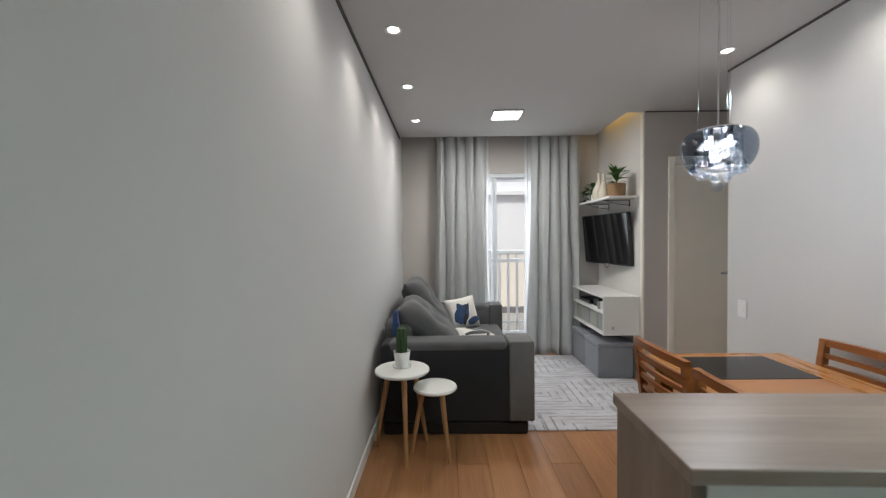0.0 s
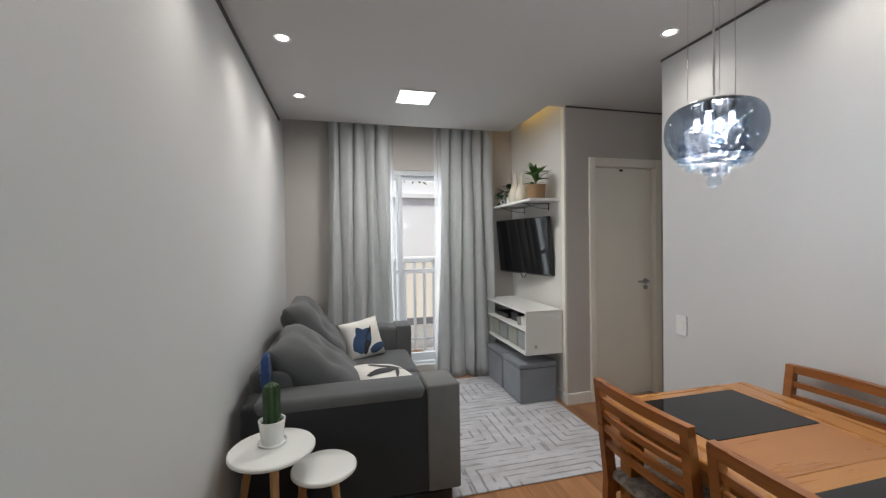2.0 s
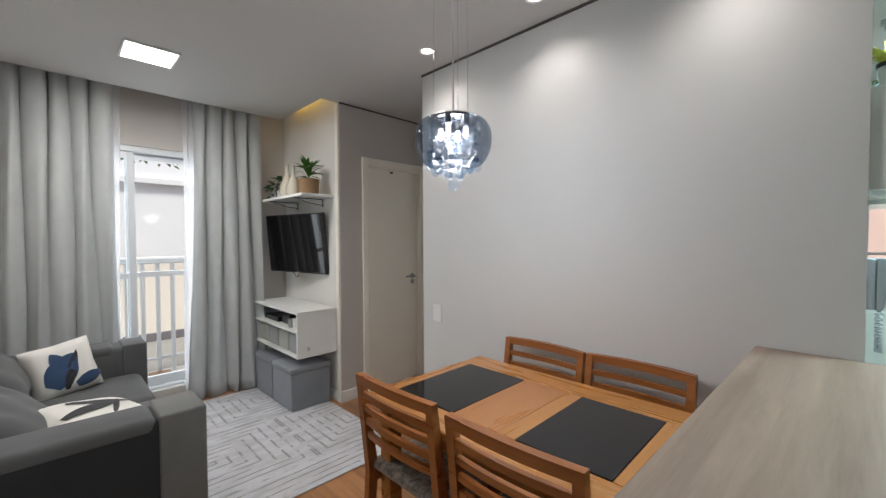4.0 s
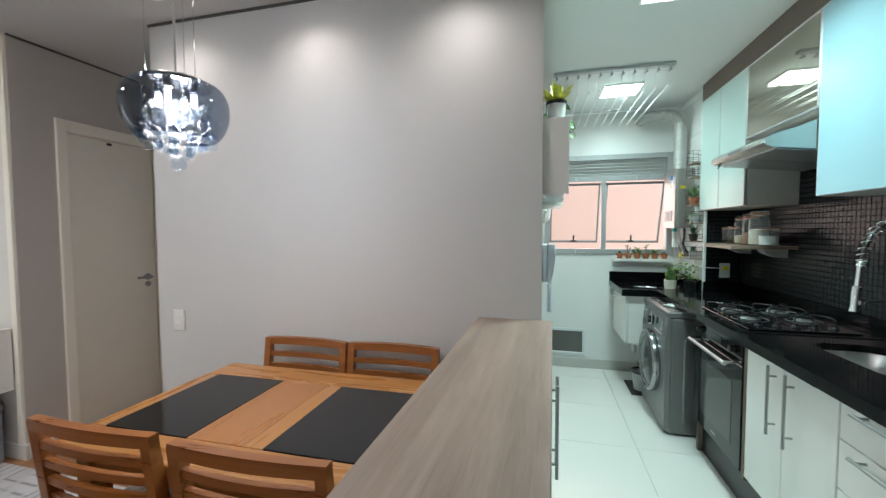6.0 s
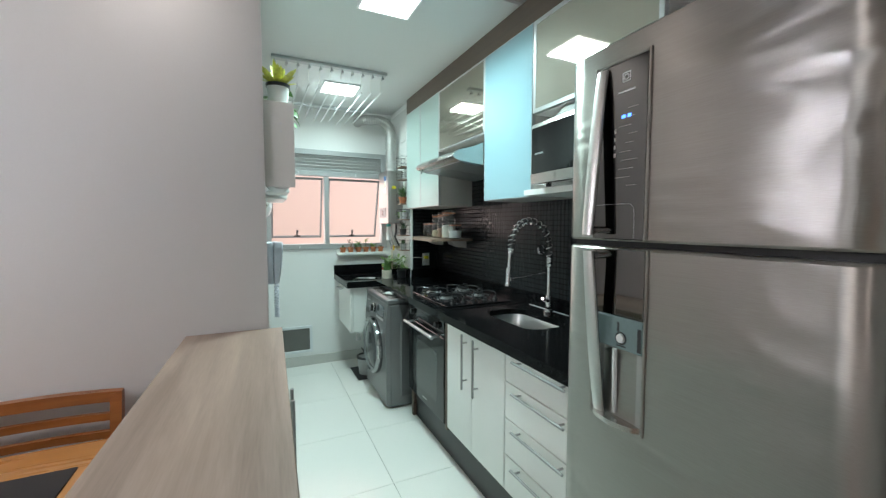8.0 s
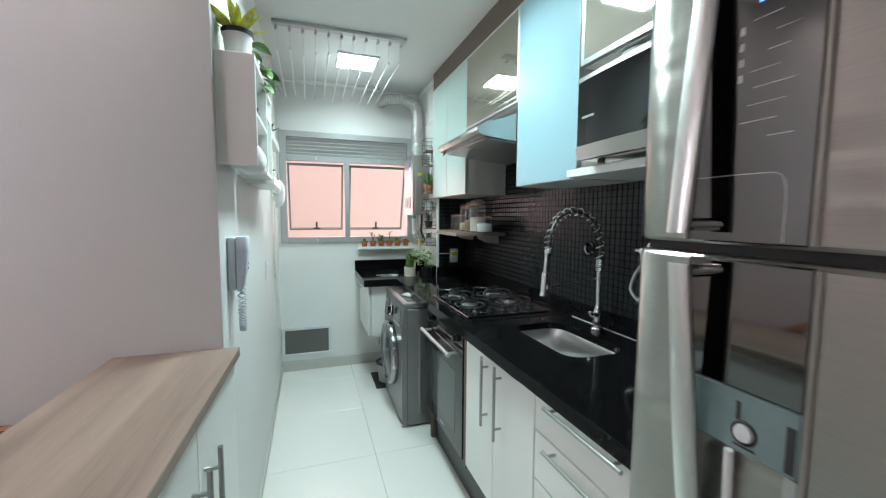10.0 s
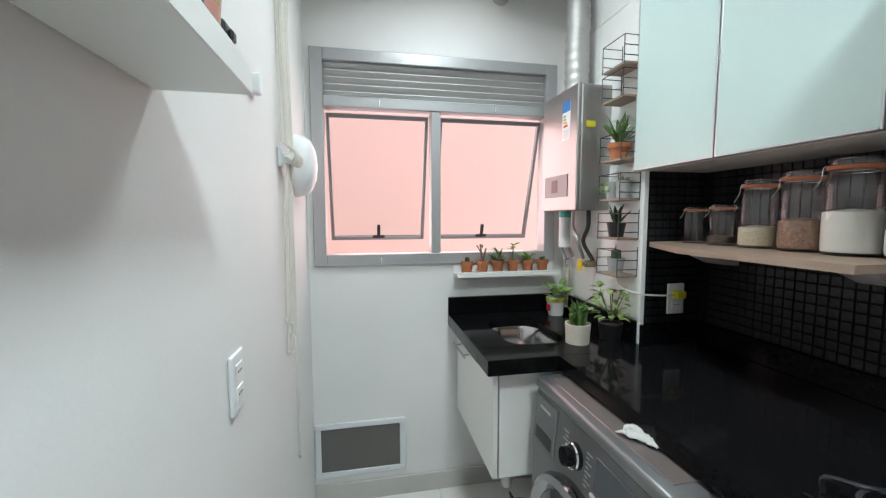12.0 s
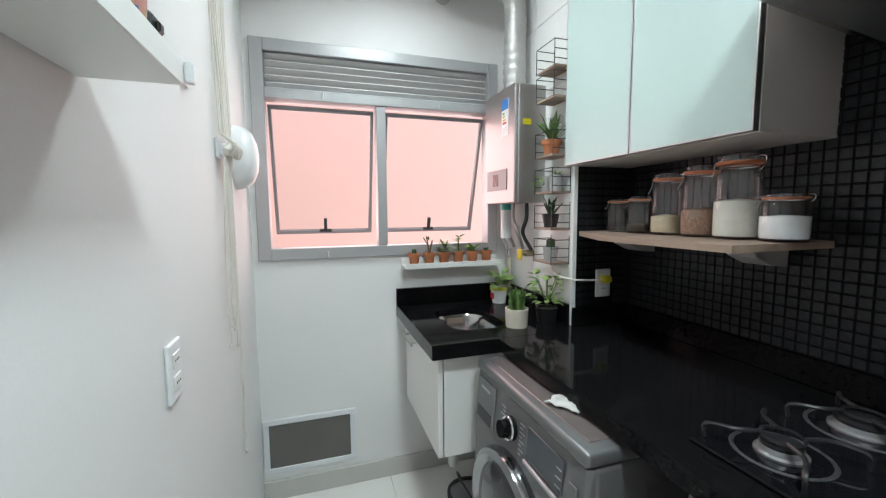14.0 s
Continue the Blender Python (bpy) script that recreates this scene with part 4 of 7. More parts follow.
potted("cactus_plant", (-0.195, 2.718, 0.545), "dark green columnar cactus in a white pot with saucer", 0.042, 0.056, 0.105, CERAMIC, [("cactus", cactus_bm(0.032, 0.185, 0.085), CACTUS)], saucer=0.056)


# curtains
def curtain_bm(x0, x1, z0, z1, folds, deep, seed, flare=0.0, rows=22):
    rnd = random.Random(seed)
    cols = folds * 14
    phase = [rnd.uniform(-0.5, 0.5) for _ in range(folds + 2)]
    bm = bmesh.new()
    grid = []
    for j in range(rows + 1):
        s = j / rows
        z = z1 + (z0 - z1) * s
        line = []
        for i in range(cols + 1):
            u = i / cols
            k = u * folds
            shift = phase[int(k)] * (1 - (k % 1)) + phase[int(k) + 1] * (k % 1)
            amp = deep * (0.7 + 0.35 * s) * (0.75 + 0.6 * abs(shift))
            wave = 1.1 - 2.2 * abs(math.sin(math.pi * (k + shift * 0.3 * s))) ** 0.65 + 0.16 * math.sin(4 * math.pi * k + 2 * s + seed) * s + 0.25 * noise.noise(Vector((k * 1.7, s * 2.2, seed)))
            x = x0 + (x1 - x0) * u + flare * s * s * (u - 0.5) + 0.012 * math.sin(5 * s + 4 * k)
            hem = 0.012 * math.sin(2 * math.pi * k * 0.5 + seed) * (s > 0.97)
            line.append(bm.verts.new((x, amp * wave + 0.03 * s * math.sin(k + seed), z + hem)))
        grid.append(line)
    for a, b in zip(grid, grid[1:]):
        for i in range(cols):
            bm.faces.new((a[i], a[i + 1], b[i + 1], b[i]))
    return bm


for x0, x1, seed, label in ((0.0, 0.575, 3, "floor-length grey curtain drawn to the left of the balcony door"), (1.115, 1.675, 8, "floor-length grey curtain hanging beside the television wall")):
    ob = thing("curtain", (0, 4.79, 0), "floor-length light grey gathered curtain beside the balcony door", "curtain", "pair of curtains")
    c = part("drape", curtain_bm(x0, x1, 0.016, 2.70, 5, 0.055, seed, 0.12, 30), CURTAIN, ob, "", True)
    sol = c.modifiers.new("thickness", "SOLIDIFY")
    sol.thickness = 0.002
    sx0, sx1 = (x1 - 0.05, x1 + 0.05) if x0 < 0.5 else (x0 - 0.075, x0 + 0.05)
    part("voile", moved(curtain_bm(sx0, sx1, 0.03, 2.70, 2, 0.012, seed + 20), Matrix.Translation((0, 0.06, 0))), VOILE, ob, "sheer white voile", True)
rail = thing("curtain_rail", (0, 4.79, 2.70), "white curtain rail hidden in the ceiling slot", "curtain rail")
part("rail", box(XL + 0.02, XTV - 0.03, -0.012, 0.012, 0.0, 0.03, 0.002), PLASTIC, rail)
part("rail", box(XL + 0.02, XTV - 0.03, 0.05, 0.074, 0.0, 0.03, 0.002), PLASTIC, rail)

single("rug", join(box(0.30, 1.90, 2.935, 4.72, 0.0, 0.010, 0.004)), RUG, (0, 0, 0.001), "pale grey rug with nested geometric lines", "rug")

# television wall
tvc = thing("tv_cabinet", (1.60, 3.90, 0.44), "white wall-hung television cabinet with open compartments", "cabinet")
W, H = 0.95, 0.375
part("top_panel", box(0, 0.345, 0, W, H - 0.02, H, 0.0015), WHITE, tvc)
part("bottom_panel", box(0, 0.345, 0, W, 0, 0.018, 0.0015), WHITE, tvc)
part("side_panel", box(0.0, 0.345, 0, 0.018, 0.0185, H - 0.0205, 0.001), WHITE, tvc)
part("side_panel", box(0.0, 0.345, W - 0.018, W, 0.0185, H - 0.0205, 0.001), WHITE, tvc)
part("middle_shelf", box(0.004, 0.33, 0.0185, W - 0.0185, 0.20, 0.217, 0.001), WHITE, tvc)
part("back_panel", box(0.33, 0.34, 0.0185, W - 0.0185, 0.0185, H - 0.0205), CARCASS, tvc)
part("badge", box(0.08, 0.105, -0.002, 0.0, 0.055, 0.085, 0.001), CARCASS, tvc)
for k in range(4):
    single("fabric_basket", join(box(0, 0.27, 0, 0.19, 0, 0.16, 0.01, 2), box(-0.003, 0.0, 0.07, 0.12, 0.10, 0.115, 0.001)), mat("grey_basket_cloth_" + "abcd"[k], (0.32 + 0.05 * (k % 2), 0.33 + 0.05 * (k % 2), 0.33), 0.9, bump=0.3), (1.63, 3.935 + k * 0.212, 0.4585), "light grey fabric storage basket", "basket", "baskets in the cabinet")
single("set_top_box", box(0, 0.22, 0, 0.27, 0, 0.045, 0.006, 2), BLACK, (1.66, 4.42, 0.657), "flat black set-top box", "electronics")
single("game_box", box(0, 0.16, 0, 0.16, 0, 0.085, 0.008, 2), BLACK, (1.68, 4.22, 0.657), "small black electronics box", "electronics")
for y, r, h, m_, lab in ((4.13, 0.032, 0.07, CONCRETE, "small grey mug"), (4.05, 0.03, 0.085, CERAMIC, "small white cup"), (3.975, 0.03, 0.08, IVORY, "small ivory cup")):
    single("cup", pot_bm(r * 0.85, r, h), m_, (1.66, y, 0.657), lab + " standing in the cabinet", "cup", "cups in the cabinet", 0, True)


def storage_box(y0, y1):
    ob = thing("storage_box", (1.56, y0, 0.011), "grey fabric storage ottoman box under the cabinet", "box", "storage boxes")
    w = y1 - y0
    part("body", box(0.006, 0.35, 0.004, w - 0.004, 0, 0.30, 0.008, 2), BOXCLOTH, ob)
    part("lid", box(0.0, 0.356, 0.0, w, 0.302, 0.345, 0.012, 3), BOXCLOTH, ob, "", True)


storage_box(3.945, 4.325)
storage_box(4.34, 4.72)

tv = thing("television", (1.84, 4.42, 1.36), "black flat-screen television on a swivel wall arm", "television", "", 11.6)
tv.matrix_basis = pose(1.84, 4.42, 1.36, 0, -5, 11.6)
part("casing", box(-0.012, 0.03, -0.392, 0.425, -0.272, 0.272, 0.008, 2), BLACK, tv)
part("screen", box(-0.0145, -0.0115, -0.382, 0.415, -0.256, 0.263), GLOSSBLACK, tv, "dark glossy screen")
part("stand_bar", box(-0.013, -0.01, -0.03, 0.03, -0.273, -0.262), CARCASS, tv)
part("mount", join(box(0.03, 0.06, -0.1, 0.1, -0.1, 0.1, 0.004), box(0.06, 0.13, -0.03, 0.03, -0.03, 0.03, 0.004)), BLACK, tv)
part("cable", tube(smooth_path([(0.02, 0.02, -0.27), (0.03, 0.06, -0.315), (0.05, 0.13, -0.31), (0.05, 0.16, -0.24)]), 0.004, 6), BLACK, tv)

shelf = thing("wall_shelf", (1.672, 3.945, 1.757), "white wall shelf on dark metal brackets", "shelf")
part("board", box(0, 0.29, 0, 0.92, 0, 0.022, 0.0015), WHITE, shelf)
for y in (0.18, 0.68):
    part("bracket", join(box(0.02, 0.285, y, y + 0.02, -0.006, -0.0005), box(0.284, 0.288, y + 0.004, y + 0.016, -0.07, -0.006), tube(smooth_path([(0.05, y + 0.01, -0.006), (0.16, y + 0.01, -0.04), (0.284, y + 0.01, -0.055)]), 0.0025, 6)), DARK, shelf, "dark iron bracket")
SZ = 1.780
potted("palm_plant", (1.80, 4.075, SZ), "green palm in a brown woven basket pot", 0.08, 0.088, 0.13, WICKER, [("leaves", join(foliage(34, 0.02, 0.09, 0.125, 0.026, 5, (0.35, 1.3), 0.6, 0.13), foliage(26, 0.02, 0.12, 0.10, 0.021, 15, (0.5, 1.5), 0.5, 0.14)), LEAF), ("stem", rod((0, 0, 0.09), (0, 0, 0.22), 0.007), TWIG)])
for y, s in ((4.275, 1.25), (4.405, 1.38)):
    single("bottle_vase", lathe([(0, 0), (0.036 * s, 0.0), (0.05 * s, 0.03 * s), (0.048 * s, 0.07 * s), (0.028 * s, 0.115 * s), (0.011 * s, 0.15 * s), (0.010 * s, 0.20 * s), (0.014 * s, 0.212 * s), (0.009 * s, 0.212 * s), (0.0, 0.19 * s)], 28), IVORY, (1.755, y, SZ), "ivory ceramic bottle vase with slim neck", "vase", "pair of vases", 0, True)
potted("leafy_plant", (1.77, 4.56, SZ), "bushy dark green plant in a white pot", 0.036, 0.045, 0.08, CERAMIC, [("leaves", foliage(60, 0.06, 0.12, 0.065, 0.03, 6, (-0.3, 1.0), 0.4, 0.06), LEAFDARK)])
potted("leafy_plant", (1.78, 4.72, SZ), "trailing dark green plant in a grey pot", 0.045, 0.052, 0.10, CONCRETE, [("leaves", foliage(65, 0.075, 0.13, 0.065, 0.03, 7, (-0.5, 1.0), 0.4, 0.05, 0.5), LEAFDARK)])

sw = thing("light_switch", (XD, 2.825, 0.885), "white square wall switch plate", "switch")
part("plate", box(-0.009, 0, -0.038, 0.038, -0.06, 0.06, 0.004, 2), PLASTIC, sw)
part("rocker", box(-0.013, -0.0085, -0.02, 0.02, -0.026, 0.026, 0.002), WHITE, sw)


# ---- dining ----
table = thing("dining_table", (1.16, 1.13, 0), "honey-coloured wooden dining table with two dark glass insets", "table")
TW, TL = 0.77, 1.172
for x0, x1 in ((0, 0.133), (0.617, TW)):
    part("frame_edge", box(x0, x1, 0, TL, 0.71, 0.74, 0.006, 2), TABLEEDGE, table)
for y0, y1 in ((0, 0.176), (1.108, TL)):
    part("cross_rail", box(0.1335, 0.6165, y0, y1, 0.71, 0.74, 0.002), TABLEWOOD, table)
part("cross_rail", box(0.1335, 0.6165, 0.4925, 0.562, 0.71, 0.74, 0.002), TABLEWOOD, table)
part("middle_board", box(0.1335, 0.6165, 0.5625, 0.7735, 0.71, 0.7405, 0.002), TABLEMID, table)
for y0, y1 in ((0.1765, 0.492), (0.774, 1.1075)):
    part("glass_inset", box(0.1335, 0.6165, y0, y1, 0.725, 0.742, 0.001), GLOSSBLACK, table, "dark glass inset")
part("apron", join(box(0.06, TW - 0.06, 0.06, 0.08, 0.63, 0.71), box(0.06, TW - 0.06, TL - 0.08, TL - 0.06, 0.63, 0.71), box(0.06, 0.08, 0.08, TL - 0.08, 0.63, 0.71), box(TW - 0.08, TW - 0.06, 0.08, TL - 0.08, 0.63, 0.71)), TABLEEDGE, table)
for x in (0.05, TW - 0.115):
    for y in (0.05, TL - 0.115):
        part("leg", box(x, x + 0.065, y, y + 0.065, 0, 0.70, 0.005, 2), TABLEWOOD, table)


def chair(at, rz, label):
    """Backrest at local x = 0, the seat towards +x."""
    ob = thing("dining_chair", at, label, "chair", "chairs round the table", rz)
    Wd = 0.455
    def bow(y):
        return -0.022 * (1 - (2 * y / Wd) ** 2)
    for s in (-1, 1):
        y = s * (Wd / 2 - 0.016)
        part("back_post", from_rings([[(x + dx, y + dy, z) for dx, dy in ((-w, -0.016), (w, -0.016), (w, 0.016), (-w, 0.016))] for x, z, w in ((0.0, 0.0, 0.016), (0.035, 0.2, 0.018), (0.05, 0.43, 0.022), (0.03, 0.6, 0.02), (0.0, 0.84, 0.015))]), CHAIRWOOD, ob)
        part("front_leg", from_rings([[(0.41 + dx, y + dy, z) for dx, dy in ((-w, -w), (w, -w), (w, w), (-w, w))] for z, w in ((0, 0.014), (0.42, 0.018))]), CHAIRWOOD, ob)
        part("side_rail", box(0.06, 0.40, y - 0.01, y + 0.01, 0.37, 0.425, 0.003), CHAIRWOOD, ob)
    def slat(z, h, x0, d=0.009, top=0.0):
        n = 14
        rings = []
        for i in range(n + 1):
            y = -Wd / 2 + 0.0 + Wd * i / n if top else -Wd / 2 + 0.03 + (Wd - 0.06) * i / n
            x = x0 + bow(y) * 0.9
            rise = top * (1 - (2 * y / Wd) ** 2)
            rings.append([(x - d, y, z + rise * 0.3), (x + d, y, z + rise * 0.3), (x + d, y, z + h + rise), (x - d, y, z + h + rise)])
        return from_rings(rings)
    part("top_rail", slat(0.812, 0.034, 0.002, 0.0145, 0.004), CHAIRWOOD, ob)
    for k, z in enumerate((0.752, 0.694, 0.636, 0.578)):
        part("back_slat", slat(z, 0.024, 0.012 + 0.007 * k), CHAIRWOOD, ob)
    part("front_rail", box(0.395, 0.42, -Wd / 2 + 0.03, Wd / 2 - 0.03, 0.37, 0.425, 0.003), CHAIRWOOD, ob)
    part("seat_cushion", box(0.05, 0.435, -Wd / 2 + 0.006, Wd / 2 - 0.006, 0.426, 0.468, 0.016, 3), SEATCLOTH, ob, "floral woven seat cover", True)
    return ob


c1 = chair((1.125, 2.055, 0), 0, "honey-brown wooden ladder-back chair with floral seat")
copy_thing(c1, pose(1.115, 1.525, 0, 0, 0, 1))
copy_thing(c1, pose(2.045, 1.965, 0, 0, 0, 180))
copy_thing(c1, pose(2.05, 1.50, 0, 0, 0, 180))

# ---- breakfast bar ----
bar = thing("breakfast_bar", (0.505, 0.811, 0), "grey-oak breakfast bar with white cupboard doors", "bar counter", "", -1.54)
BL, BD = XD - 0.505 - 0.009, 0.33
part("worktop", box(0, BL, 0, BD, 0.962, 0.99, 0.002), BARWOOD, bar)
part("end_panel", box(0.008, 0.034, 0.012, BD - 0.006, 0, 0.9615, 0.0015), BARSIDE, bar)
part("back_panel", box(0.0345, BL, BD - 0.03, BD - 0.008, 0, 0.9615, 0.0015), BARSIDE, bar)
part("plinth", box(0.0345, BL, 0.07, BD - 0.031, 0, 0.10), BLACK, bar)
part("body", box(0.0345, BL, 0.036, BD - 0.0305, 0.1005, 0.9615), WHITE, bar)
n = 4
for k in range(n):
    w = (BL - 0.036) / n
    d_ = part("door", box(0.0355 + k * w, 0.0355 + (k + 1) * w - 0.003, 0.016, 0.0345, 0.105, 0.958, 0.002), WHITE, bar)
    hx = 0.0355 + k * w + (w - 0.05 if k % 2 == 0 else 0.04)
    part("handle", join(rod((hx, -0.018, 0.55), (hx, -0.018, 0.87), 0.006, 10), rod((hx, -0.018, 0.60), (hx, 0.016, 0.60), 0.005, 8), rod((hx, -0.018, 0.82), (hx, 0.016, 0.82), 0.005, 8)), BARSTEEL, d_, "brushed steel bar handle", True)


# ---- kitchen: worktops and base units ----
CF, CZ = -0.087, 0.90        # worktop front edge, worktop height
main_top = thing("worktop", (0, 0, 0), "polished black granite worktop with upstand", "worktop")
SX0, SX1, SY0, SY1 = 1.90, 2.345, -0.565, -0.305
hole = [rounded((SX0 + SX1) / 2, (SY0 + SY1) / 2, (SX1 - SX0) / 2, (SY1 - SY0) / 2, 0.075, z) for z in (CZ, CZ - 0.03)]
edge = [rounded((SX0 + SX1) / 2, (SY0 + SY1) / 2, (SX1 - SX0) / 2 + 0.012, (SY1 - SY0) / 2 + 0.012, 0.001, z) for z in (CZ, CZ - 0.03)]
part("slab", join(box(1.34, SX0 - 0.012, YS, CF, 0.855, CZ, 0.002), box(SX1 + 0.012, 3.8055, YS, CF, 0.855, CZ), box(SX0 - 0.012, SX1 + 0.012, YS, SY0 - 0.012, 0.855, CZ), box(SX0 - 0.012, SX1 + 0.012, SY1 + 0.012, CF, 0.855, CZ), from_rings([edge[1], edge[0], hole[0], hole[1]], False)), GRANITE, main_top)
part("slab_corner", box(3.8057, 3.866, YS, -0.4436, 0.855, CZ), GRANITE, main_top)
part("upstand", box(1.34, 3.866, YS + 0.003, YS + 0.022, CZ + 0.0005, 0.975, 0.002), GRANITE, main_top)
part("upstand", box(3.846, 3.866, YS + 0.023, -0.44, CZ + 0.0005, 0.975, 0.002), GRANITE, main_top)
sink = thing("kitchen_sink", (0, 0, 0), "undermounted brushed stainless sink bowl", "sink")
cx, cy = (SX0 + SX1) / 2, (SY0 + SY1) / 2
part("bowl", from_rings([rounded(cx, cy, 0.229, 0.134, 0.078, 0.874), rounded(cx, cy, 0.222, 0.127, 0.074, 0.86), rounded(cx, cy, 0.212, 0.117, 0.07, 0.76), rounded(cx, cy, 0.19, 0.095, 0.06, 0.742), rounded(cx, cy, 0.03, 0.03, 0.029, 0.735)], False), SINKSTEEL, sink, "", True)
part("drain", lathe([(0.031, 0.0), (0.026, 0.002), (0.018, -0.006), (0, -0.006)], 20, True, (cx, cy, 0.7365)), CHROME, sink, "", True)

tap = thing("spring_tap", (2.155, -0.632, CZ), "tall chrome spring-neck kitchen tap with pull-down spray", "tap")
part("base", lathe([(0.027, 0), (0.027, 0.012), (0.019, 0.02), (0.019, 0.09), (0.014, 0.10), (0.011, 0.12), (0.011, 0.30), (0, 0.30)], 20), CHROME, tap, "", True)
part("lever", join(rod((0.0, 0.0, 0.07), (-0.03, 0.055, 0.085), 0.011), rod((-0.03, 0.05, 0.083), (-0.05, 0.085, 0.10), 0.007)), CHROME, tap, "", True)
arc = smooth_path([(0, 0, 0.28), (0.003, 0.002, 0.40), (0.012, 0.045, 0.488), (0.02, 0.13, 0.522), (0.012, 0.21, 0.49), (-0.004, 0.255, 0.42), (-0.015, 0.272, 0.36)], 7)
part("hose", tube(arc, 0.0065, 8), BLACK, tap, "", True)
coil, turns = [], 17
for i in range(turns * 8 + 1):
    s = i / (turns * 8) * (len(arc) - 1)
    k = min(int(s), len(arc) - 2)
    p, way = arc[k].lerp(arc[k + 1], s - k), (arc[k + 1] - arc[k]).normalized()
    side = way.cross(Vector((1, 0, 0))).normalized()
    a = 2 * math.pi * i / 8
    coil.append(p + 0.0185 * (math.cos(a) * side + math.sin(a) * way.cross(side)))
part("spring", tube(coil, 0.0026, 5), CHROME, tap, "open chrome spring", True)
part("spring_collar", lathe([(0.012, 0), (0.016, 0.002)] + [(0.0165 + 0.002 * (k % 2), 0.004 + 0.004 * k) for k in range(14)] + [(0.012, 0.062)], 18, False, (0, 0, 0.262)), CHROME, tap, "ribbed chrome collar", True)
part("spring_collar", moved(lathe([(0.011, 0), (0.0165, 0.002)] + [(0.0165 + 0.002 * (k % 2), 0.004 + 0.004 * k) for k in range(7)] + [(0.011, 0.034)], 18, False), Matrix.Translation((-0.015, 0.272, 0.345)) @ Euler((radians(12), 0, 0)).to_matrix().to_4x4()), CHROME, tap, "ribbed chrome collar", True)
part("spray_head", moved(lathe([(0.010, 0.0), (0.0105, -0.085), (0.0155, -0.09), (0.016, -0.11), (0.0145, -0.165), (0.017, -0.185), (0, -0.187)], 20), Matrix.Translation((-0.015, 0.274, 0.362)) @ Euler((radians(4), 0, 0)).to_matrix().to_4x4()), CHROME, tap, "", True)
part("holder", join(rod((0, 0, 0.235), (-0.016, 0.262, 0.215), 0.0035), lathe([(0.016, -0.008), (0.02, -0.008), (0.02, 0.008), (0.016, 0.008)], 18, False, (-0.016, 0.272, 0.215))), CHROME, tap, "", True)

units = thing("drawer_unit", (1.34, -0.12, 0), "white drawer unit with four drawers and steel handles", "cabinet")
part("body", box(0, 0.488, -0.585, -0.02, 0.2, 0.854), CARCASS, units)
for k, (z0, z1) in enumerate(((0.225, 0.386), (0.391, 0.552), (0.557, 0.716), (0.721, 0.852))):
    dr = part("drawer_front", box(0.003, 0.486, -0.0195, 0, z0, z1, 0.002), WHITE, units)
    zh = z1 - 0.02
    part("handle", join(rod((0.09, 0.03, zh), (0.40, 0.03, zh), 0.006, 10), rod((0.12, 0.0, zh), (0.12, 0.03, zh), 0.0045, 8), rod((0.375, 0.0, zh), (0.375, 0.03, zh), 0.0045, 8)), BARSTEEL, dr, "brushed steel bar handle", True)
du = thing("sink_unit", (1.83, -0.12, 0), "white two-door sink cupboard with long steel handles", "cabinet")
part("body", join(box(0, 0.585, -0.585, -0.02, 0.2, 0.7)), CARCASS, du)
for x0, x1, hx in ((0.003, 0.297, 0.235), (0.301, 0.582, 0.352)):
    dd = part("door", box(x0, x1, -0.0195, 0, 0.225, 0.852, 0.002), WHITE, du)
    part("handle", join(rod((hx, 0.03, 0.545), (hx, 0.03, 0.835), 0.006, 10), rod((hx, 0, 0.59), (hx, 0.03, 0.59), 0.0045, 8), rod((hx, 0, 0.79), (hx, 0.03, 0.79), 0.0045, 8)), BARSTEEL, dd, "brushed steel bar handle", True)
single("filler_panel", join(box(2.418, 2.446, -0.7, -0.122, 0.2, 0.854, 0.001)), SOFFIT, (0, 0, 0), "brown wood filler panel beside the oven", "panel")
single("end_panel", box(3.045, 3.075, -0.7, -0.15, 0.0, 0.854, 0.001), SOFFIT, (0, 0, 0), "brown wood side panel beside the washing machine", "panel")
single("plinth", box(1.34, 3.044, -0.68, -0.175, 0.0, 0.199, 0.001), BLACK, (0, 0, 0), "black plinth under the kitchen cupboards", "plinth")

oven = thing("built_in_oven", (2.448, -0.12, 0.2), "black glass built-in oven with steel handle", "oven")
part("body", box(0, 0.595, -0.55, -0.02, 0.0, 0.653), BLACK, oven)
od = part("door", box(0.002, 0.593, -0.0195, 0.004, 0.025, 0.535, 0.003), GLOSSBLACK, oven, "black glass oven door")
part("door_window", box(0.10, 0.495, 0.004, 0.0052, 0.11, 0.43), mat("oven_window", (0.05, 0.055, 0.055), 0.08, bump=0.0), od)
part("handle", join(rod((0.06, 0.055, 0.53), (0.535, 0.055, 0.53), 0.0105, 14), rod((0.085, 0.0, 0.53), (0.085, 0.055, 0.53), 0.007), rod((0.51, 0.0, 0.53), (0.51, 0.055, 0.53), 0.007)), ALU, od, "steel bar handle", True)
cp = part("control_panel", box(0.002, 0.593, -0.0195, 0.004, 0.541, 0.65, 0.002), GLOSSBLACK, oven)
for x in (0.09, 0.50):
    part("knob", join(rod((x, 0.004, 0.60), (x, 0.026, 0.60), 0.020, 20, 0.017)), BLACK, cp, "round black knob", True)
part("display", box(0.23, 0.36, 0.004, 0.0055, 0.58, 0.62), mat("dim_display", (0.02, 0.03, 0.035), 0.15), cp)
part("badge", box(0.27, 0.33, 0.0042, 0.0052, 0.06, 0.066), CARCASS, od)
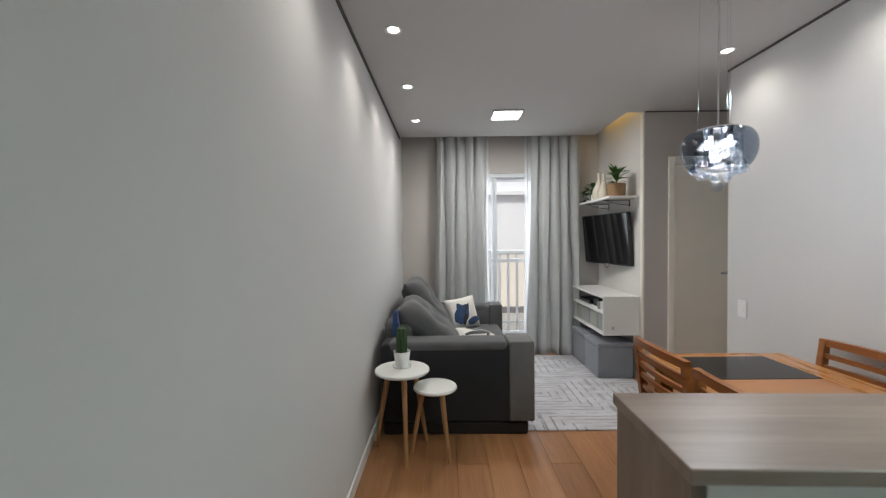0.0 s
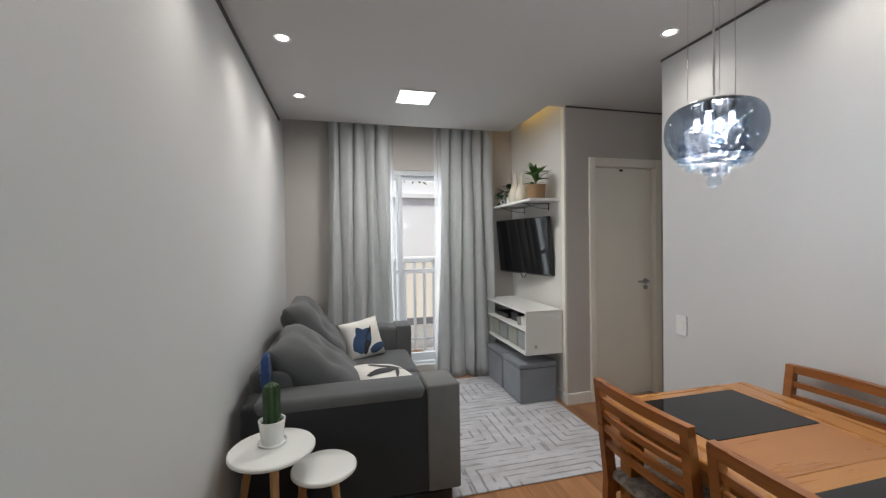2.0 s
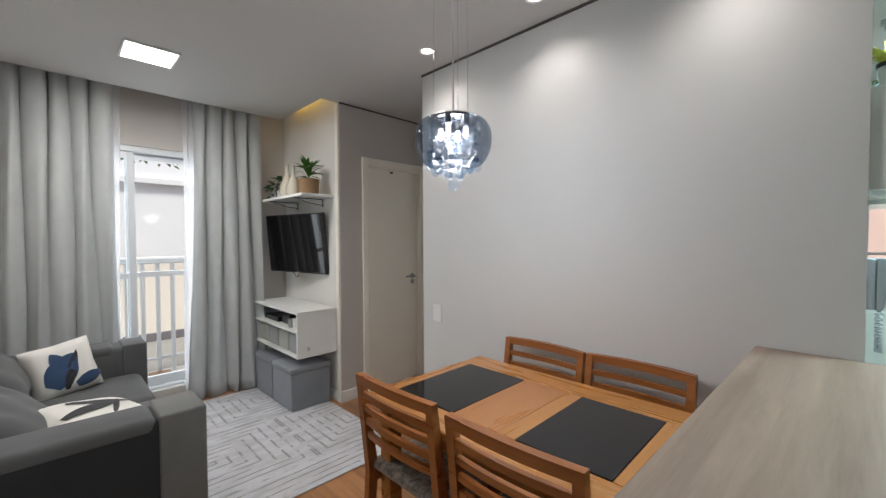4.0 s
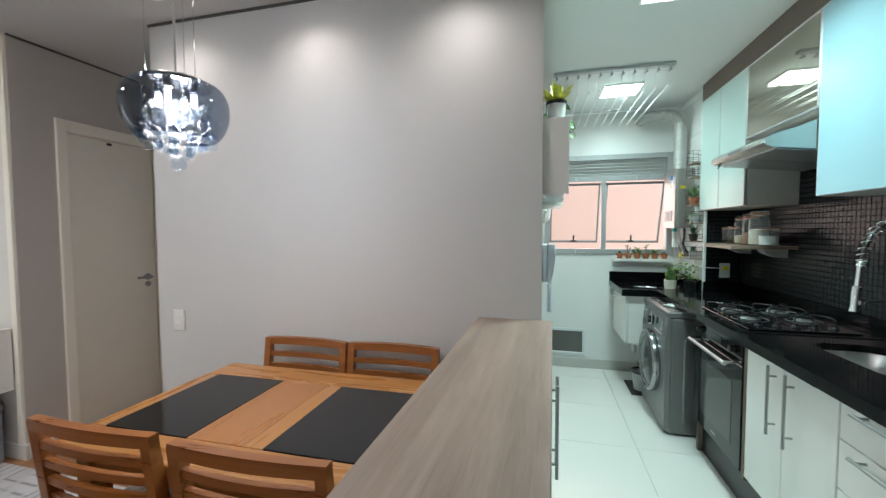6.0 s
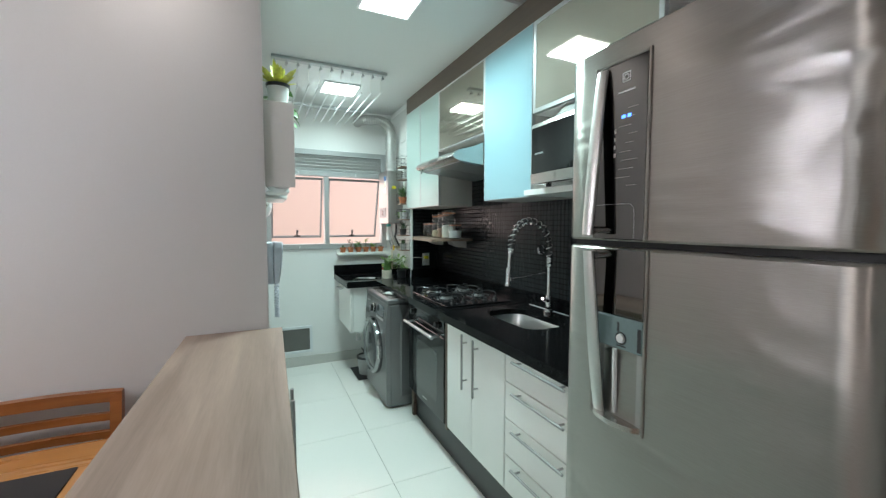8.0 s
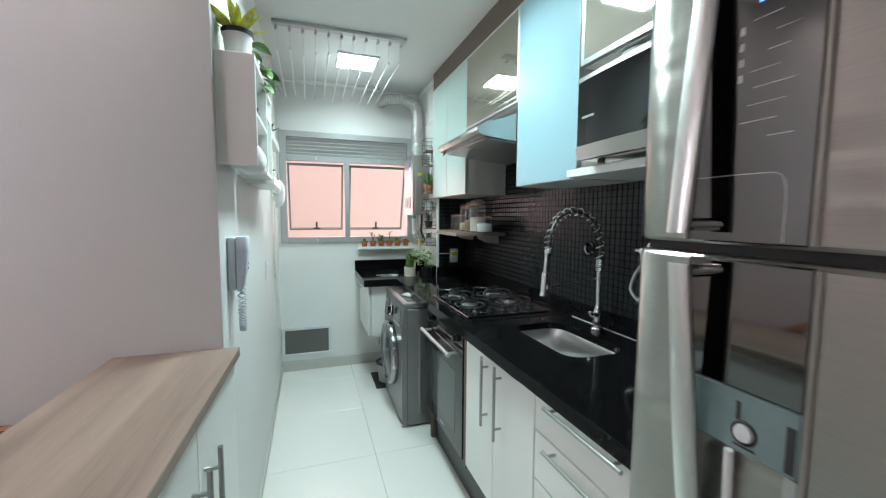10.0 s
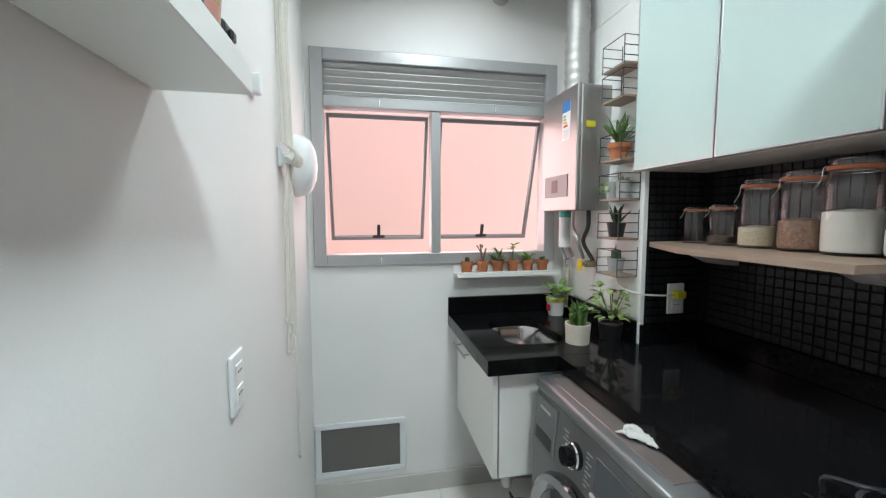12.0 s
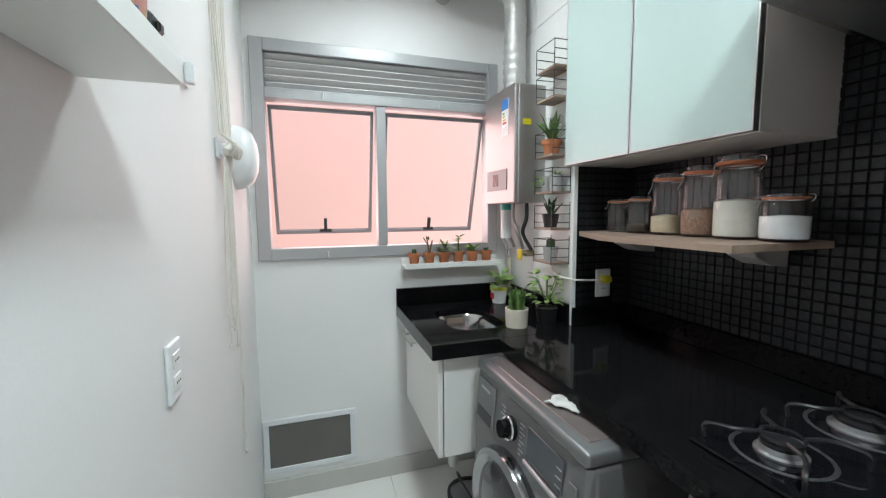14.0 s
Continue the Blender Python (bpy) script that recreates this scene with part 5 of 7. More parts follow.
part("trim_strip", box(0.002, 0.593, 0.002, 0.0055, 0.643, 0.648), ALU, cp)

hob = thing("gas_hob", (2.515, -0.625, CZ + 0.001), "four-burner black glass gas hob with wire grates", "hob")
part("glass_plate", box(0, 0.58, 0, 0.459, 0, 0.008, 0.003), GLOSSBLACK, hob)
for bx, by, br in ((0.25, 0.345, 0.035), (0.25, 0.098, 0.03), (0.483, 0.345, 0.03), (0.483, 0.098, 0.043)):
    burner = part("burner", lathe([(br + 0.012, 0), (br + 0.012, 0.004), (br + 0.006, 0.007), (br + 0.004, 0.016), (0, 0.016)], 28, True, (bx, by, 0.008)), BURNERSTEEL, hob, "steel burner ring", True)
    part("burner_cap", lathe([(br + 0.003, 0), (br + 0.003, 0.006), (br - 0.004, 0.009), (0, 0.009)], 24, True, (bx, by, 0.0245)), BLACK, burner, "", True)
    part("drip_ring", lathe([(br + 0.042, 0.0), (br + 0.046, 0.003), (br + 0.05, 0.0)], 28, False, (bx, by, 0.0085)), DARK, burner, "", True)
    arms = []
    for k in range(4):
        a = math.pi / 4 + k * math.pi / 2
        c, s = math.cos(a), math.sin(a)
        arms.append(tube(smooth_path([(bx + 0.122 * c, by + 0.12 * s, 0.009), (bx + 0.12 * c, by + 0.118 * s, 0.037), (bx + 0.075 * c - 0.012 * s, by + 0.075 * s + 0.012 * c, 0.044), (bx + 0.032 * c, by + 0.03 * s, 0.043)], 4), 0.0045, 6))
    arms.append(tube([(bx + 0.034 * math.cos(a), by + 0.032 * math.sin(a), 0.042) for a in [math.pi * k / 10 for k in range(21)]], 0.003, 5))
    part("grate", join(*arms), BLACK, hob, "enamelled wire pan support", True)
for k in range(5):
    part("knob", lathe([(0.019, 0), (0.018, 0.006), (0.013, 0.009), (0.012, 0.022), (0, 0.022)], 20, True, (0.075, 0.07 + k * 0.078, 0.008)), BLACK, hob, "black round knob", True)

# washing machine
wm = thing("washing_machine", (3.195, -0.60, 0), "graphite front-loading washing machine under the worktop", "washing machine")
part("body", box(0, 0.605, 0, 0.575, 0.015, 0.80, 0.014, 3), GRAPHITE, wm, "", True)
part("side_pressing", from_rings([[(x, 0.29 + (a - 0.29) * k, 0.42 + (c - 0.42) * k) for a, c in ((0.08, 0.08), (0.50, 0.08), (0.50, 0.66), (0.44, 0.74), (0.08, 0.74))] for x, k in ((0.001, 1.0), (-0.005, 0.94))]), GRAPHITE, wm)
part("front", from_rings([[(0.0, 0.575, 0.03), (0.605, 0.575, 0.03), (0.605, 0.575, 0.63), (0.605, 0.575, 0.80), (0.0, 0.575, 0.80), (0.0, 0.575, 0.63)], [(0.006, 0.605, 0.036), (0.599, 0.605, 0.036), (0.599, 0.61, 0.63), (0.599, 0.592, 0.80), (0.006, 0.592, 0.80), (0.006, 0.61, 0.63)]]), GRAPHITE, wm)
top_ = part("top", box(-0.002, 0.607, 0.0, 0.60, 0.802, 0.841, 0.012, 3), GRAPHITE, wm, "", True)
part("top_inlay", box(0.035, 0.57, 0.05, 0.565, 0.839, 0.844, 0.002), WASHTOP, top_, "brown-grey reflective inlay")
dc = (0.31, 0.606, 0.425)
ringm = Matrix.Translation(dc) @ Euler((radians(-90), 0, 0)).to_matrix().to_4x4()
dr = part("door", moved(lathe([(0.17, 0.0), (0.222, 0.0), (0.228, 0.018), (0.222, 0.040), (0.206, 0.050), (0.19, 0.042), (0.178, 0.03)], 56, False), ringm), DARKCHROME, wm, "dark chrome ring door", True)
part("door_glass", moved(lathe([(0.0, 0.062), (0.06, 0.059), (0.12, 0.051), (0.17, 0.040), (0.19, 0.028), (0.18, 0.004), (0, 0.004)], 48), ringm), mat("smoked_door_glass", (0.055, 0.058, 0.062), 0.10, bump=0.0), dr, "smoked domed door glass", True)
part("door_handle", box(0.082, 0.106, 0.615, 0.65, 0.375, 0.475, 0.008, 2), CHROME, dr)
tiltm = Matrix.Translation((0, 0.61, 0.63)) @ Euler((radians(6), 0, 0)).to_matrix().to_4x4()
part("dial", moved(join(rod((0.337, 0.0, 0.09), (0.337, 0.014, 0.09), 0.036, 28), rod((0.337, 0.014, 0.09), (0.337, 0.04, 0.09), 0.028, 28, 0.025)), tiltm), GLOSSBLACK, wm, "black programme dial", True)
part("dial_ring", moved(lathe([(0.030, 0.0), (0.034, 0.004), (0.037, 0.0)], 32, False), tiltm @ Matrix.Translation((0.337, 0.014, 0.09)) @ Euler((radians(-90), 0, 0)).to_matrix().to_4x4()), CHROME, wm, "chrome dial ring", True)
pd = part("display", moved(box(0.078, 0.245, 0.0, 0.004, 0.058, 0.145, 0.002), tiltm), mat("lcd_window", (0.07, 0.08, 0.09), 0.12, bump=0.0), wm, "dark display window")
part("display_rim", moved(box(0.075, 0.25, 0.0, 0.010, 0.036, 0.050, 0.003), tiltm), ALU, pd)
for k in range(3):
    part("button", moved(box(0.084, 0.106, 0.0038, 0.005, 0.072 + k * 0.022, 0.075 + k * 0.022, 0.0005), tiltm), ALU, wm)
for k in range(2):
    part("button", moved(box(0.025, 0.055, 0.0, 0.005, 0.04 + k * 0.045, 0.07 + k * 0.045, 0.006), tiltm), GRAPHITE, wm)
part("detergent_drawer", moved(box(0.45, 0.585, -0.002, 0.006, 0.01, 0.16, 0.004), tiltm), GRAPHITE, wm)
part("drawer_grip", moved(box(0.465, 0.57, 0.0058, 0.0075, 0.02, 0.06, 0.001), tiltm), BLACK, wm)
part("badge", moved(box(0.485, 0.555, 0.006, 0.0072, 0.125, 0.134), tiltm), ALU, wm)
for side in (0, 1):
    for k in range(8):
        part("dial_mark", moved(box(0.276 - 0.012 * (k % 2) if side else 0.384, 0.29 if side else 0.398 + 0.012 * (k % 2), 0.0, 0.0012, 0.04 + k * 0.0125, 0.044 + k * 0.0125), tiltm), ALU, wm)
rag_bm = pillow(0.095, 0.055, 0.02, 14, 2.0)
for v in rag_bm.verts:
    v.co += Vector((0, 0, 0.012)) * abs(noise.noise(v.co * 70)) + Vector((0.014, 0.012, 0)) * noise.noise(v.co * 45 + Vector((5, 2, 1)))
single("cleaning_cloth", rag_bm, mat("grey_white_cleaning_cloth", (0.50, 0.50, 0.475), 0.85, var=0.12, scale=30, bump=0.3), (3.385, -0.085, 0.851), "crumpled greyish white cloth on the washing machine", "cloth", "", 30, True)

# laundry corner
lt = thing("laundry_worktop", (0, 0, 0), "black granite laundry worktop with set-in steel tank", "worktop")
LX0, LX1, LY0, LY1 = 3.94, 4.285, -0.205, 0.035
lh = [rounded((LX0 + LX1) / 2, (LY0 + LY1) / 2, (LX1 - LX0) / 2, (LY1 - LY0) / 2, 0.08, z) for z in (CZ, CZ - 0.03)]
le = [rounded((LX0 + LX1) / 2, (LY0 + LY1) / 2, (LX1 - LX0) / 2 + 0.012, (LY1 - LY0) / 2 + 0.012, 0.001, z) for z in (CZ, CZ - 0.03)]
part("slab", join(box(3.8058, LX0 - 0.012, -0.4435, 0.168, 0.845, CZ, 0.002), box(LX1 + 0.012, XK - 0.001, -0.4435, 0.168, 0.845, CZ, 0.002), box(LX0 - 0.012, LX1 + 0.012, -0.4435, LY0 - 0.012, 0.845, CZ), box(LX0 - 0.012, LX1 + 0.012, LY1 + 0.012, 0.168, 0.845, CZ), from_rings([le[1], le[0], lh[0], lh[1]], False)), GRANITE, lt)
part("upstand", box(XK - 0.021, XK - 0.001, -0.44, 0.168, CZ + 0.0005, 0.985, 0.002), GRANITE, lt)
part("upstand", box(3.872, XK - 0.022, -0.4425, -0.424, CZ + 0.0005, 0.985, 0.002), GRANITE, lt)
tank = thing("laundry_tank", (0, 0, 0), "polished stainless laundry tank bowl", "sink")
cx, cy = (LX0 + LX1) / 2, (LY0 + LY1) / 2
part("bowl", from_rings([rounded(cx, cy, 0.176, 0.124, 0.083, 0.874), rounded(cx, cy, 0.166, 0.114, 0.078, 0.855), rounded(cx, cy, 0.15, 0.10, 0.07, 0.70), rounded(cx, cy, 0.13, 0.08, 0.06, 0.685), rounded(cx, cy, 0.03, 0.03, 0.029, 0.68)], False), TANKSTEEL, tank, "", True)
single("sponge_cloth", moved(pillow(0.09, 0.05, 0.03, 6, 2.0), pose(0, 0, 0)), mat("purple_cloth", (0.13, 0.05, 0.17), 0.9, var=0.3, scale=40), (4.05, -0.10, 0.702), "purple cloth lying in the laundry tank", "cloth", "", 20, True)
lc = thing("laundry_cabinet", (3.87, 0.128, 0.436), "white wall-hung laundry cupboard with steel handle", "cabinet")
part("body", join(box(0.0185, 0.5265, -0.40, -0.026, 0.0, 0.225, 0.001), box(0.0, 0.018, -0.40, -0.024, 0.0, 0.408, 0.001), box(0.527, 0.545, -0.40, -0.024, 0.0, 0.408, 0.001)), WHITE, lc)
ld = part("door", box(0.0, 0.545, -0.019, 0.0, 0.0, 0.405, 0.0015), WHITE, lc)
part("handle", join(rod((0.30, 0.028, 0.345), (0.50, 0.028, 0.345), 0.005, 10), rod((0.33, 0, 0.345), (0.33, 0.028, 0.345), 0.004, 8), rod((0.47, 0, 0.345), (0.47, 0.028, 0.345), 0.004, 8)), PAINTED, ld, "dark steel bar handle", True)

lp = thing("laundry_tap", (4.36, -0.4445, 0), "chrome wall tap on a cream pipe with hose", "tap")
part("riser", rod((0, 0.03, 0.93), (0, 0.03, 1.13), 0.0095, 12), mat("cream_pipe", (0.72, 0.66, 0.52), 0.4), lp, "cream plastic pipe", True)
part("spout", tube(smooth_path([(0, 0.03, 1.0), (-0.005, 0.07, 1.005), (-0.01, 0.11, 0.985), (-0.012, 0.12, 0.955)]), 0.0095, 10), CHROME, lp, "", True)
part("handle", join(rod((0, 0.03, 1.14), (0, 0.03, 1.17), 0.012), box(-0.022, 0.022, 0.024, 0.036, 1.17, 1.18, 0.003)), CHROME, lp, "", True)
part("supply_hose", tube(smooth_path([(0.01, 0.03, 1.17), (0.03, 0.05, 1.24), (-0.02, 0.05, 1.29), (-0.02, 0.06, 1.40)]), 0.007, 8), mat("grey_hose", (0.42, 0.43, 0.45), 0.5), lp, "grey hose", True)

# gas heater with its duct
ht = thing("gas_water_heater", (4.075, -0.4445, 1.405), "stainless wall-hung gas water heater with display", "water heater")
part("body", box(0, 0.305, 0.0, 0.14, 0, 0.51, 0.006, 2), HEATERSTEEL, ht)
part("front_cover", box(-0.002, 0.307, 0.1405, 0.158, 0.0, 0.512, 0.005, 2), HEATERSTEEL, ht, "brushed steel front cover")
cpn = part("control_panel", box(0.065, 0.275, 0.158, 0.161, 0.06, 0.155, 0.003), GRAPHITE, ht)
part("display", box(0.15, 0.205, 0.161, 0.1622, 0.08, 0.135, 0.001), mat("red_display", (0.10, 0.015, 0.02), 0.2), cpn)
LX = -0.045
lb = part("energy_label", box(0.10 + LX, 0.165 + LX, 0.158, 0.1592, 0.30, 0.46), PLASTIC, ht, "white energy label with blue head")
part("label_head", box(0.10 + LX, 0.165 + LX, 0.1592, 0.1597, 0.415, 0.46), mat("label_blue", (0.02, 0.19, 0.50), 0.5), lb)
for k, (c, w) in enumerate((((0.10, 0.42, 0.10), 0.018), ((0.45, 0.48, 0.06), 0.024), ((0.72, 0.42, 0.05), 0.03), ((0.62, 0.09, 0.05), 0.036))):
    part("label_bar", box(0.155 - w + LX, 0.155 + LX, 0.1592, 0.1597, 0.395 - k * 0.014, 0.404 - k * 0.014), mat("label_bar_" + "abcd"[k], c, 0.5), lb)
for k in range(4):
    part("label_line", box(0.11 + LX, 0.155 + LX, 0.1592, 0.1596, 0.335 - k * 0.009, 0.338 - k * 0.009), CARCASS, lb)
part("tag", box(-0.004, -0.002, 0.078, 0.118, 0.336, 0.362), mat("yellow_tag", (0.72, 0.60, 0.02), 0.5), ht, "yellow paper tag")
for x, y, bend in ((0.06, 0.06, 0.05), (0.17, 0.07, -0.03), (0.24, 0.06, 0.02)):
    part("pipe", tube(smooth_path([(x, y, 0.0), (x, y, -0.07), (x + bend, y - 0.01, -0.14), (x + bend * 0.4, 0.02, -0.22)]), 0.009, 8), DARK if x == 0.06 else mat("braided_hose", (0.42, 0.42, 0.41), 0.35, metal=0.7, bump=0.5), ht, "", True)
part("gas_valve", join(rod((0.09, 0.0, -0.235), (0.09, 0.05, -0.235), 0.016), rod((0.09, 0.05, -0.235), (0.09, 0.07, -0.235), 0.01)), mat("brass_valve", (0.35, 0.30, 0.2), 0.4, metal=0.8), ht, "", True)
part("valve_handle", box(0.075, 0.105, 0.07, 0.08, -0.265, -0.215, 0.003), mat("yellow_handle", (0.75, 0.50, 0.02), 0.4), ht, "yellow valve handle")
part("filter", join(rod((0.225, 0.08, -0.17), (0.225, 0.08, -0.03), 0.026, 18)), PLASTIC, ht, "white water filter", True)
part("filter_cap", rod((0.225, 0.08, -0.03), (0.225, 0.08, -0.002), 0.028, 18), mat("teal_plastic", (0.05, 0.45, 0.38), 0.4), ht, "teal filter cap", True)
path_d = smooth_path([(4.225, -0.365, 1.918), (4.225, -0.365, 2.10), (4.225, -0.365, 2.29), (4.232, -0.335, 2.375), (4.25, -0.26, 2.415), (4.28, -0.17, 2.42), (4.33, -0.11, 2.42), (4.40, -0.09, 2.42), (XK, -0.085, 2.42)], 14)
single("exhaust_duct", join(tube(path_d, [0.052 - 0.010 * i / len(path_d) + 0.0025 * math.sin(i * 1.9) for i in range(len(path_d))], 20), lathe([(0.06, 0), (0.06, 0.012), (0.05, 0.014)], 24, False, (4.225, -0.365, 1.917))), DUCT, (0, 0, 0), "ribbed metal flue duct bending into the wall", "duct", "", 0, True)


def wire_basket(z, stock):
    ob = thing("wire_rack", (3.885, -0.443, z), "black wire plant holder with wooden base on the white tiles", "rack", "wire plant holders")
    part("base", box(0.0, 0.13, 0.004, 0.085, 0.0, 0.009, 0.001), SHELFWOOD, ob, "thin brown wooden base")
    w = []
    for q in (0.03, 0.065, 0.10):
        w.append(tube([(0, 0.004, q), (0, 0.088, q), (0.13, 0.088, q), (0.13, 0.004, q)][:2], 0.0018, 5))
        w.append(tube([(0.13, 0.088, q), (0.13, 0.004, q)], 0.0018, 5))
    w.append(tube([(0, 0.088, 0.10), (0.13, 0.088, 0.10)], 0.0018, 5))
    for x in (0, 0.13):
        w.append(tube([(x, 0.088, 0.0), (x, 0.088, 0.10)], 0.0018, 5))
        w.append(tube([(x, 0.004, 0.0), (x, 0.004, 0.115)], 0.0018, 5))
    for piece in w:
        part("wire", piece, BLACK, ob)
    return ob


for z in (1.925, 1.81, 1.585, 1.438, 1.29, 1.15):
    wire_basket(z, None)
potted("agave_plant", (3.955, -0.395, 1.595), "spiky green plant in a terracotta pot", 0.028, 0.038, 0.06, TERRACOTTA, [("leaves", foliage(22, 0.012, 0.03, 0.11, 0.018, 21, (0.5, 1.4), 0.15, 0.05), LEAF)], rim=0.003)
for x, s in ((3.985, 22), (3.925, 23)):
    potted("trailing_plant", (x, -0.398, 1.448), "trailing light green plant in a grey cup", 0.024, 0.027, 0.065, CONCRETE, [("leaves", foliage(30, 0.05 if s == 22 else 0.01, 0.03, 0.028, 0.016, s, (-0.8, 0.6), 0.4, 0.055, 0.8), LEAFPALE)], group="grey cups")
potted("aloe_plant", (3.955, -0.395, 1.30), "small dark aloe in a black pot", 0.026, 0.036, 0.055, BLACK, [("leaves", foliage(14, 0.01, 0.02, 0.07, 0.016, 24, (0.6, 1.4), 0.1, 0.045), LEAFDARK)])
potted("small_cactus", (3.95, -0.395, 1.16), "small green cactus in a grey cement pot", 0.026, 0.033, 0.058, CONCRETE, [("cactus", cactus_bm(0.016, 0.045, 0.048), CACTUS)])
for x in (3.92, 3.985):
    ball = bmesh.new()
    bmesh.ops.create_uvsphere(ball, u_segments=16, v_segments=10, radius=0.026)
    single("glass_globe", moved(ball, pose(0, 0, 0.026)), JARGLASS, (x, -0.40, 1.70), "small clear glass globe among the wire holders", "ornament", "glass globes", 0, True)

# potted plants beside the tank
potted("watermelon_plant", (4.335, -0.345, CZ + 0.001), "green round-leaved plant in a white pot with yellow rim", 0.034, 0.045, 0.085, CERAMIC, [("leaves", foliage(26, 0.04, 0.06, 0.05, 0.045, 31, (0.2, 1.0), 0.3, 0.085), LEAFPALE), ("yellow_band", lathe([(0.0435, 0.068), (0.0465, 0.068), (0.0472, 0.087), (0.044, 0.087)], 24, False), LEAFYELLOW), ("red_motif", moved(box(-0.014, 0.014, -0.0025, 0.0025, 0.025, 0.055, 0.002), Matrix.Rotation(radians(-30), 4, "Z") @ Matrix.Translation((-0.03, 0.032, 0)) @ Matrix.Rotation(radians(40), 4, "Z")), mat("red_paint", (0.5, 0.02, 0.025), 0.5))])
potted("succulent_plant", (3.925, -0.225, CZ + 0.001), "upright green succulent in a cream rope-wrapped pot", 0.043, 0.047, 0.075, ROPE, [("leaves", foliage(60, 0.024, 0.075, 0.034, 0.013, 33, (0.6, 1.5), 0.1, 0.062), LEAF), ("stems", join(*[rod((0.022 * math.cos(a), 0.022 * math.sin(a), 0.055), (0.03 * math.cos(a), 0.03 * math.sin(a), 0.13 + 0.02 * math.sin(3 * a)), 0.008, 8) for a in (0.2, 1.6, 2.9, 4.4, 5.5)]), LEAF)])
potted("herb_plant", (3.94, -0.375, CZ + 0.001), "leafy pale green herb in a black plastic pot", 0.038, 0.046, 0.065, BLACK, [("leaves", foliage(70, 0.065, 0.13, 0.036, 0.023, 35, (-0.3, 0.9), 0.3, 0.08), LEAFPALE), ("stems", join(*[rod((0, 0, 0.07), (0.05 * math.cos(a), 0.05 * math.sin(a), 0.19), 0.002, 5) for a in (0.4, 1.5, 2.6, 3.7, 4.9, 5.8)]), LEAF)])

ps = thing("plant_shelf", (XK - 0.10, -0.376, 1.092), "narrow white picture-ledge shelf under the window", "shelf")
part("board", box(0.0, 0.0985, 0, 0.516, 0, 0.014, 0.001), WHITE, ps)
part("lip", box(0.0, 0.008, 0, 0.516, 0.0145, 0.026, 0.001), WHITE, ps)
part("back_board", box(0.086, 0.0985, 0, 0.516, 0.0145, 0.05, 0.001), WHITE, ps)
kinds = [("small cactus", [("cactus", cactus_bm(0.010, 0.03, 0.05), CACTUS)]),
         ("bare-stemmed succulent", [("stems", join(rod((0, 0, 0.05), (0.004, 0.012, 0.14), 0.004, 6), rod((0, 0, 0.05), (0.0, -0.016, 0.12), 0.004, 6), rod((0.003, 0.009, 0.10), (0, 0.03, 0.135), 0.003, 6)), TWIG), ("leaves", foliage(8, 0.012, 0.04, 0.016, 0.008, 52, (0.3, 1.2), 0.2, 0.09), LEAF)]),
         ("feathery green plant", [("leaves", foliage(50, 0.022, 0.05, 0.045, 0.009, 53, (0.2, 1.3), 0.3, 0.05), LEAF)]),
         ("tall sprout", [("stems", rod((0, 0, 0.05), (0.003, 0, 0.125), 0.003, 6), LEAF), ("leaves", foliage(9, 0.012, 0.03, 0.032, 0.02, 54, (0, 0.8), 0.3, 0.105), LEAFPALE)]),
         ("broad-leaved seedling", [("leaves", foliage(9, 0.008, 0.02, 0.05, 0.03, 55, (0.5, 1.3), 0.2, 0.05), LEAFPALE)]),
         ("tiny rosette", [("leaves", foliage(16, 0.006, 0.008, 0.022, 0.01, 56, (0.2, 1.2), 0.1, 0.055), LEAFDARK)])]
for k, (what, plants) in enumerate(kinds):
    potted("seedling_pot", (XK - 0.052, 0.083 - k * 0.0775, 1.107), what + " in a small terracotta pot", 0.021, 0.028, 0.058, TERRACOTTA, plants, group="six terracotta pots", rim=0.003)

# ---- upper cupboards ----
UF, UZ0, UZ1 = -0.41, 1.542, 2.398


def glass_door(parent, x0, x1, z0, z1, face, rim=0.02):
    d = part("door", box(x0 + rim, x1 - rim, UF - 0.012, UF - 0.001, z0 + rim, z1 - rim), face, parent, "back-painted glass door panel")
    part("door_frame", join(box(x0, x0 + rim, UF - 0.02, UF, z0, z1, 0.0015), box(x1 - rim, x1, UF - 0.02, UF, z0, z1, 0.0015), box(x0 + rim, x1 - rim, UF - 0.02, UF, z0, z0 + rim, 0.0015), box(x0 + rim, x1 - rim, UF - 0.02, UF, z1 - rim, z1, 0.0015)), ALU, d, "slim aluminium frame")
    return d


ua = thing("wall_cabinet", (0, 0, 0), "wall cabinet with two aqua glass doors and grey sides", "cabinet")
part("body", box(3.175, 3.89, YS, UF - 0.021, UZ0, UZ1, 0.001), CARCASS, ua)
glass_door(ua, 3.176, 3.548, UZ0 + 0.002, UZ1, AQUA, 0.006)
glass_door(ua, 3.552, 3.889, UZ0 + 0.002, UZ1, AQUA, 0.006)
uh = thing("hood_cabinet", (0, 0, 0), "wall cabinet with bronze mirrored flap above the hood", "cabinet")
part("body", box(2.508, 3.173, YS, UF - 0.021, 1.95, UZ1, 0.001), CARCASS, uh)
glass_door(uh, 2.509, 3.172, 1.95, UZ1, BRONZE, 0.012)
ub = thing("wall_cabinet", (0, 0, 0), "wall cabinet with one pale blue glass door", "cabinet")
part("body", box(2.045, 2.506, YS, UF - 0.021, UZ0, UZ1, 0.001), CARCASS, ub)
glass_door(ub, 2.046, 2.505, UZ0 + 0.002, UZ1, SKYGLASS, 0.004)
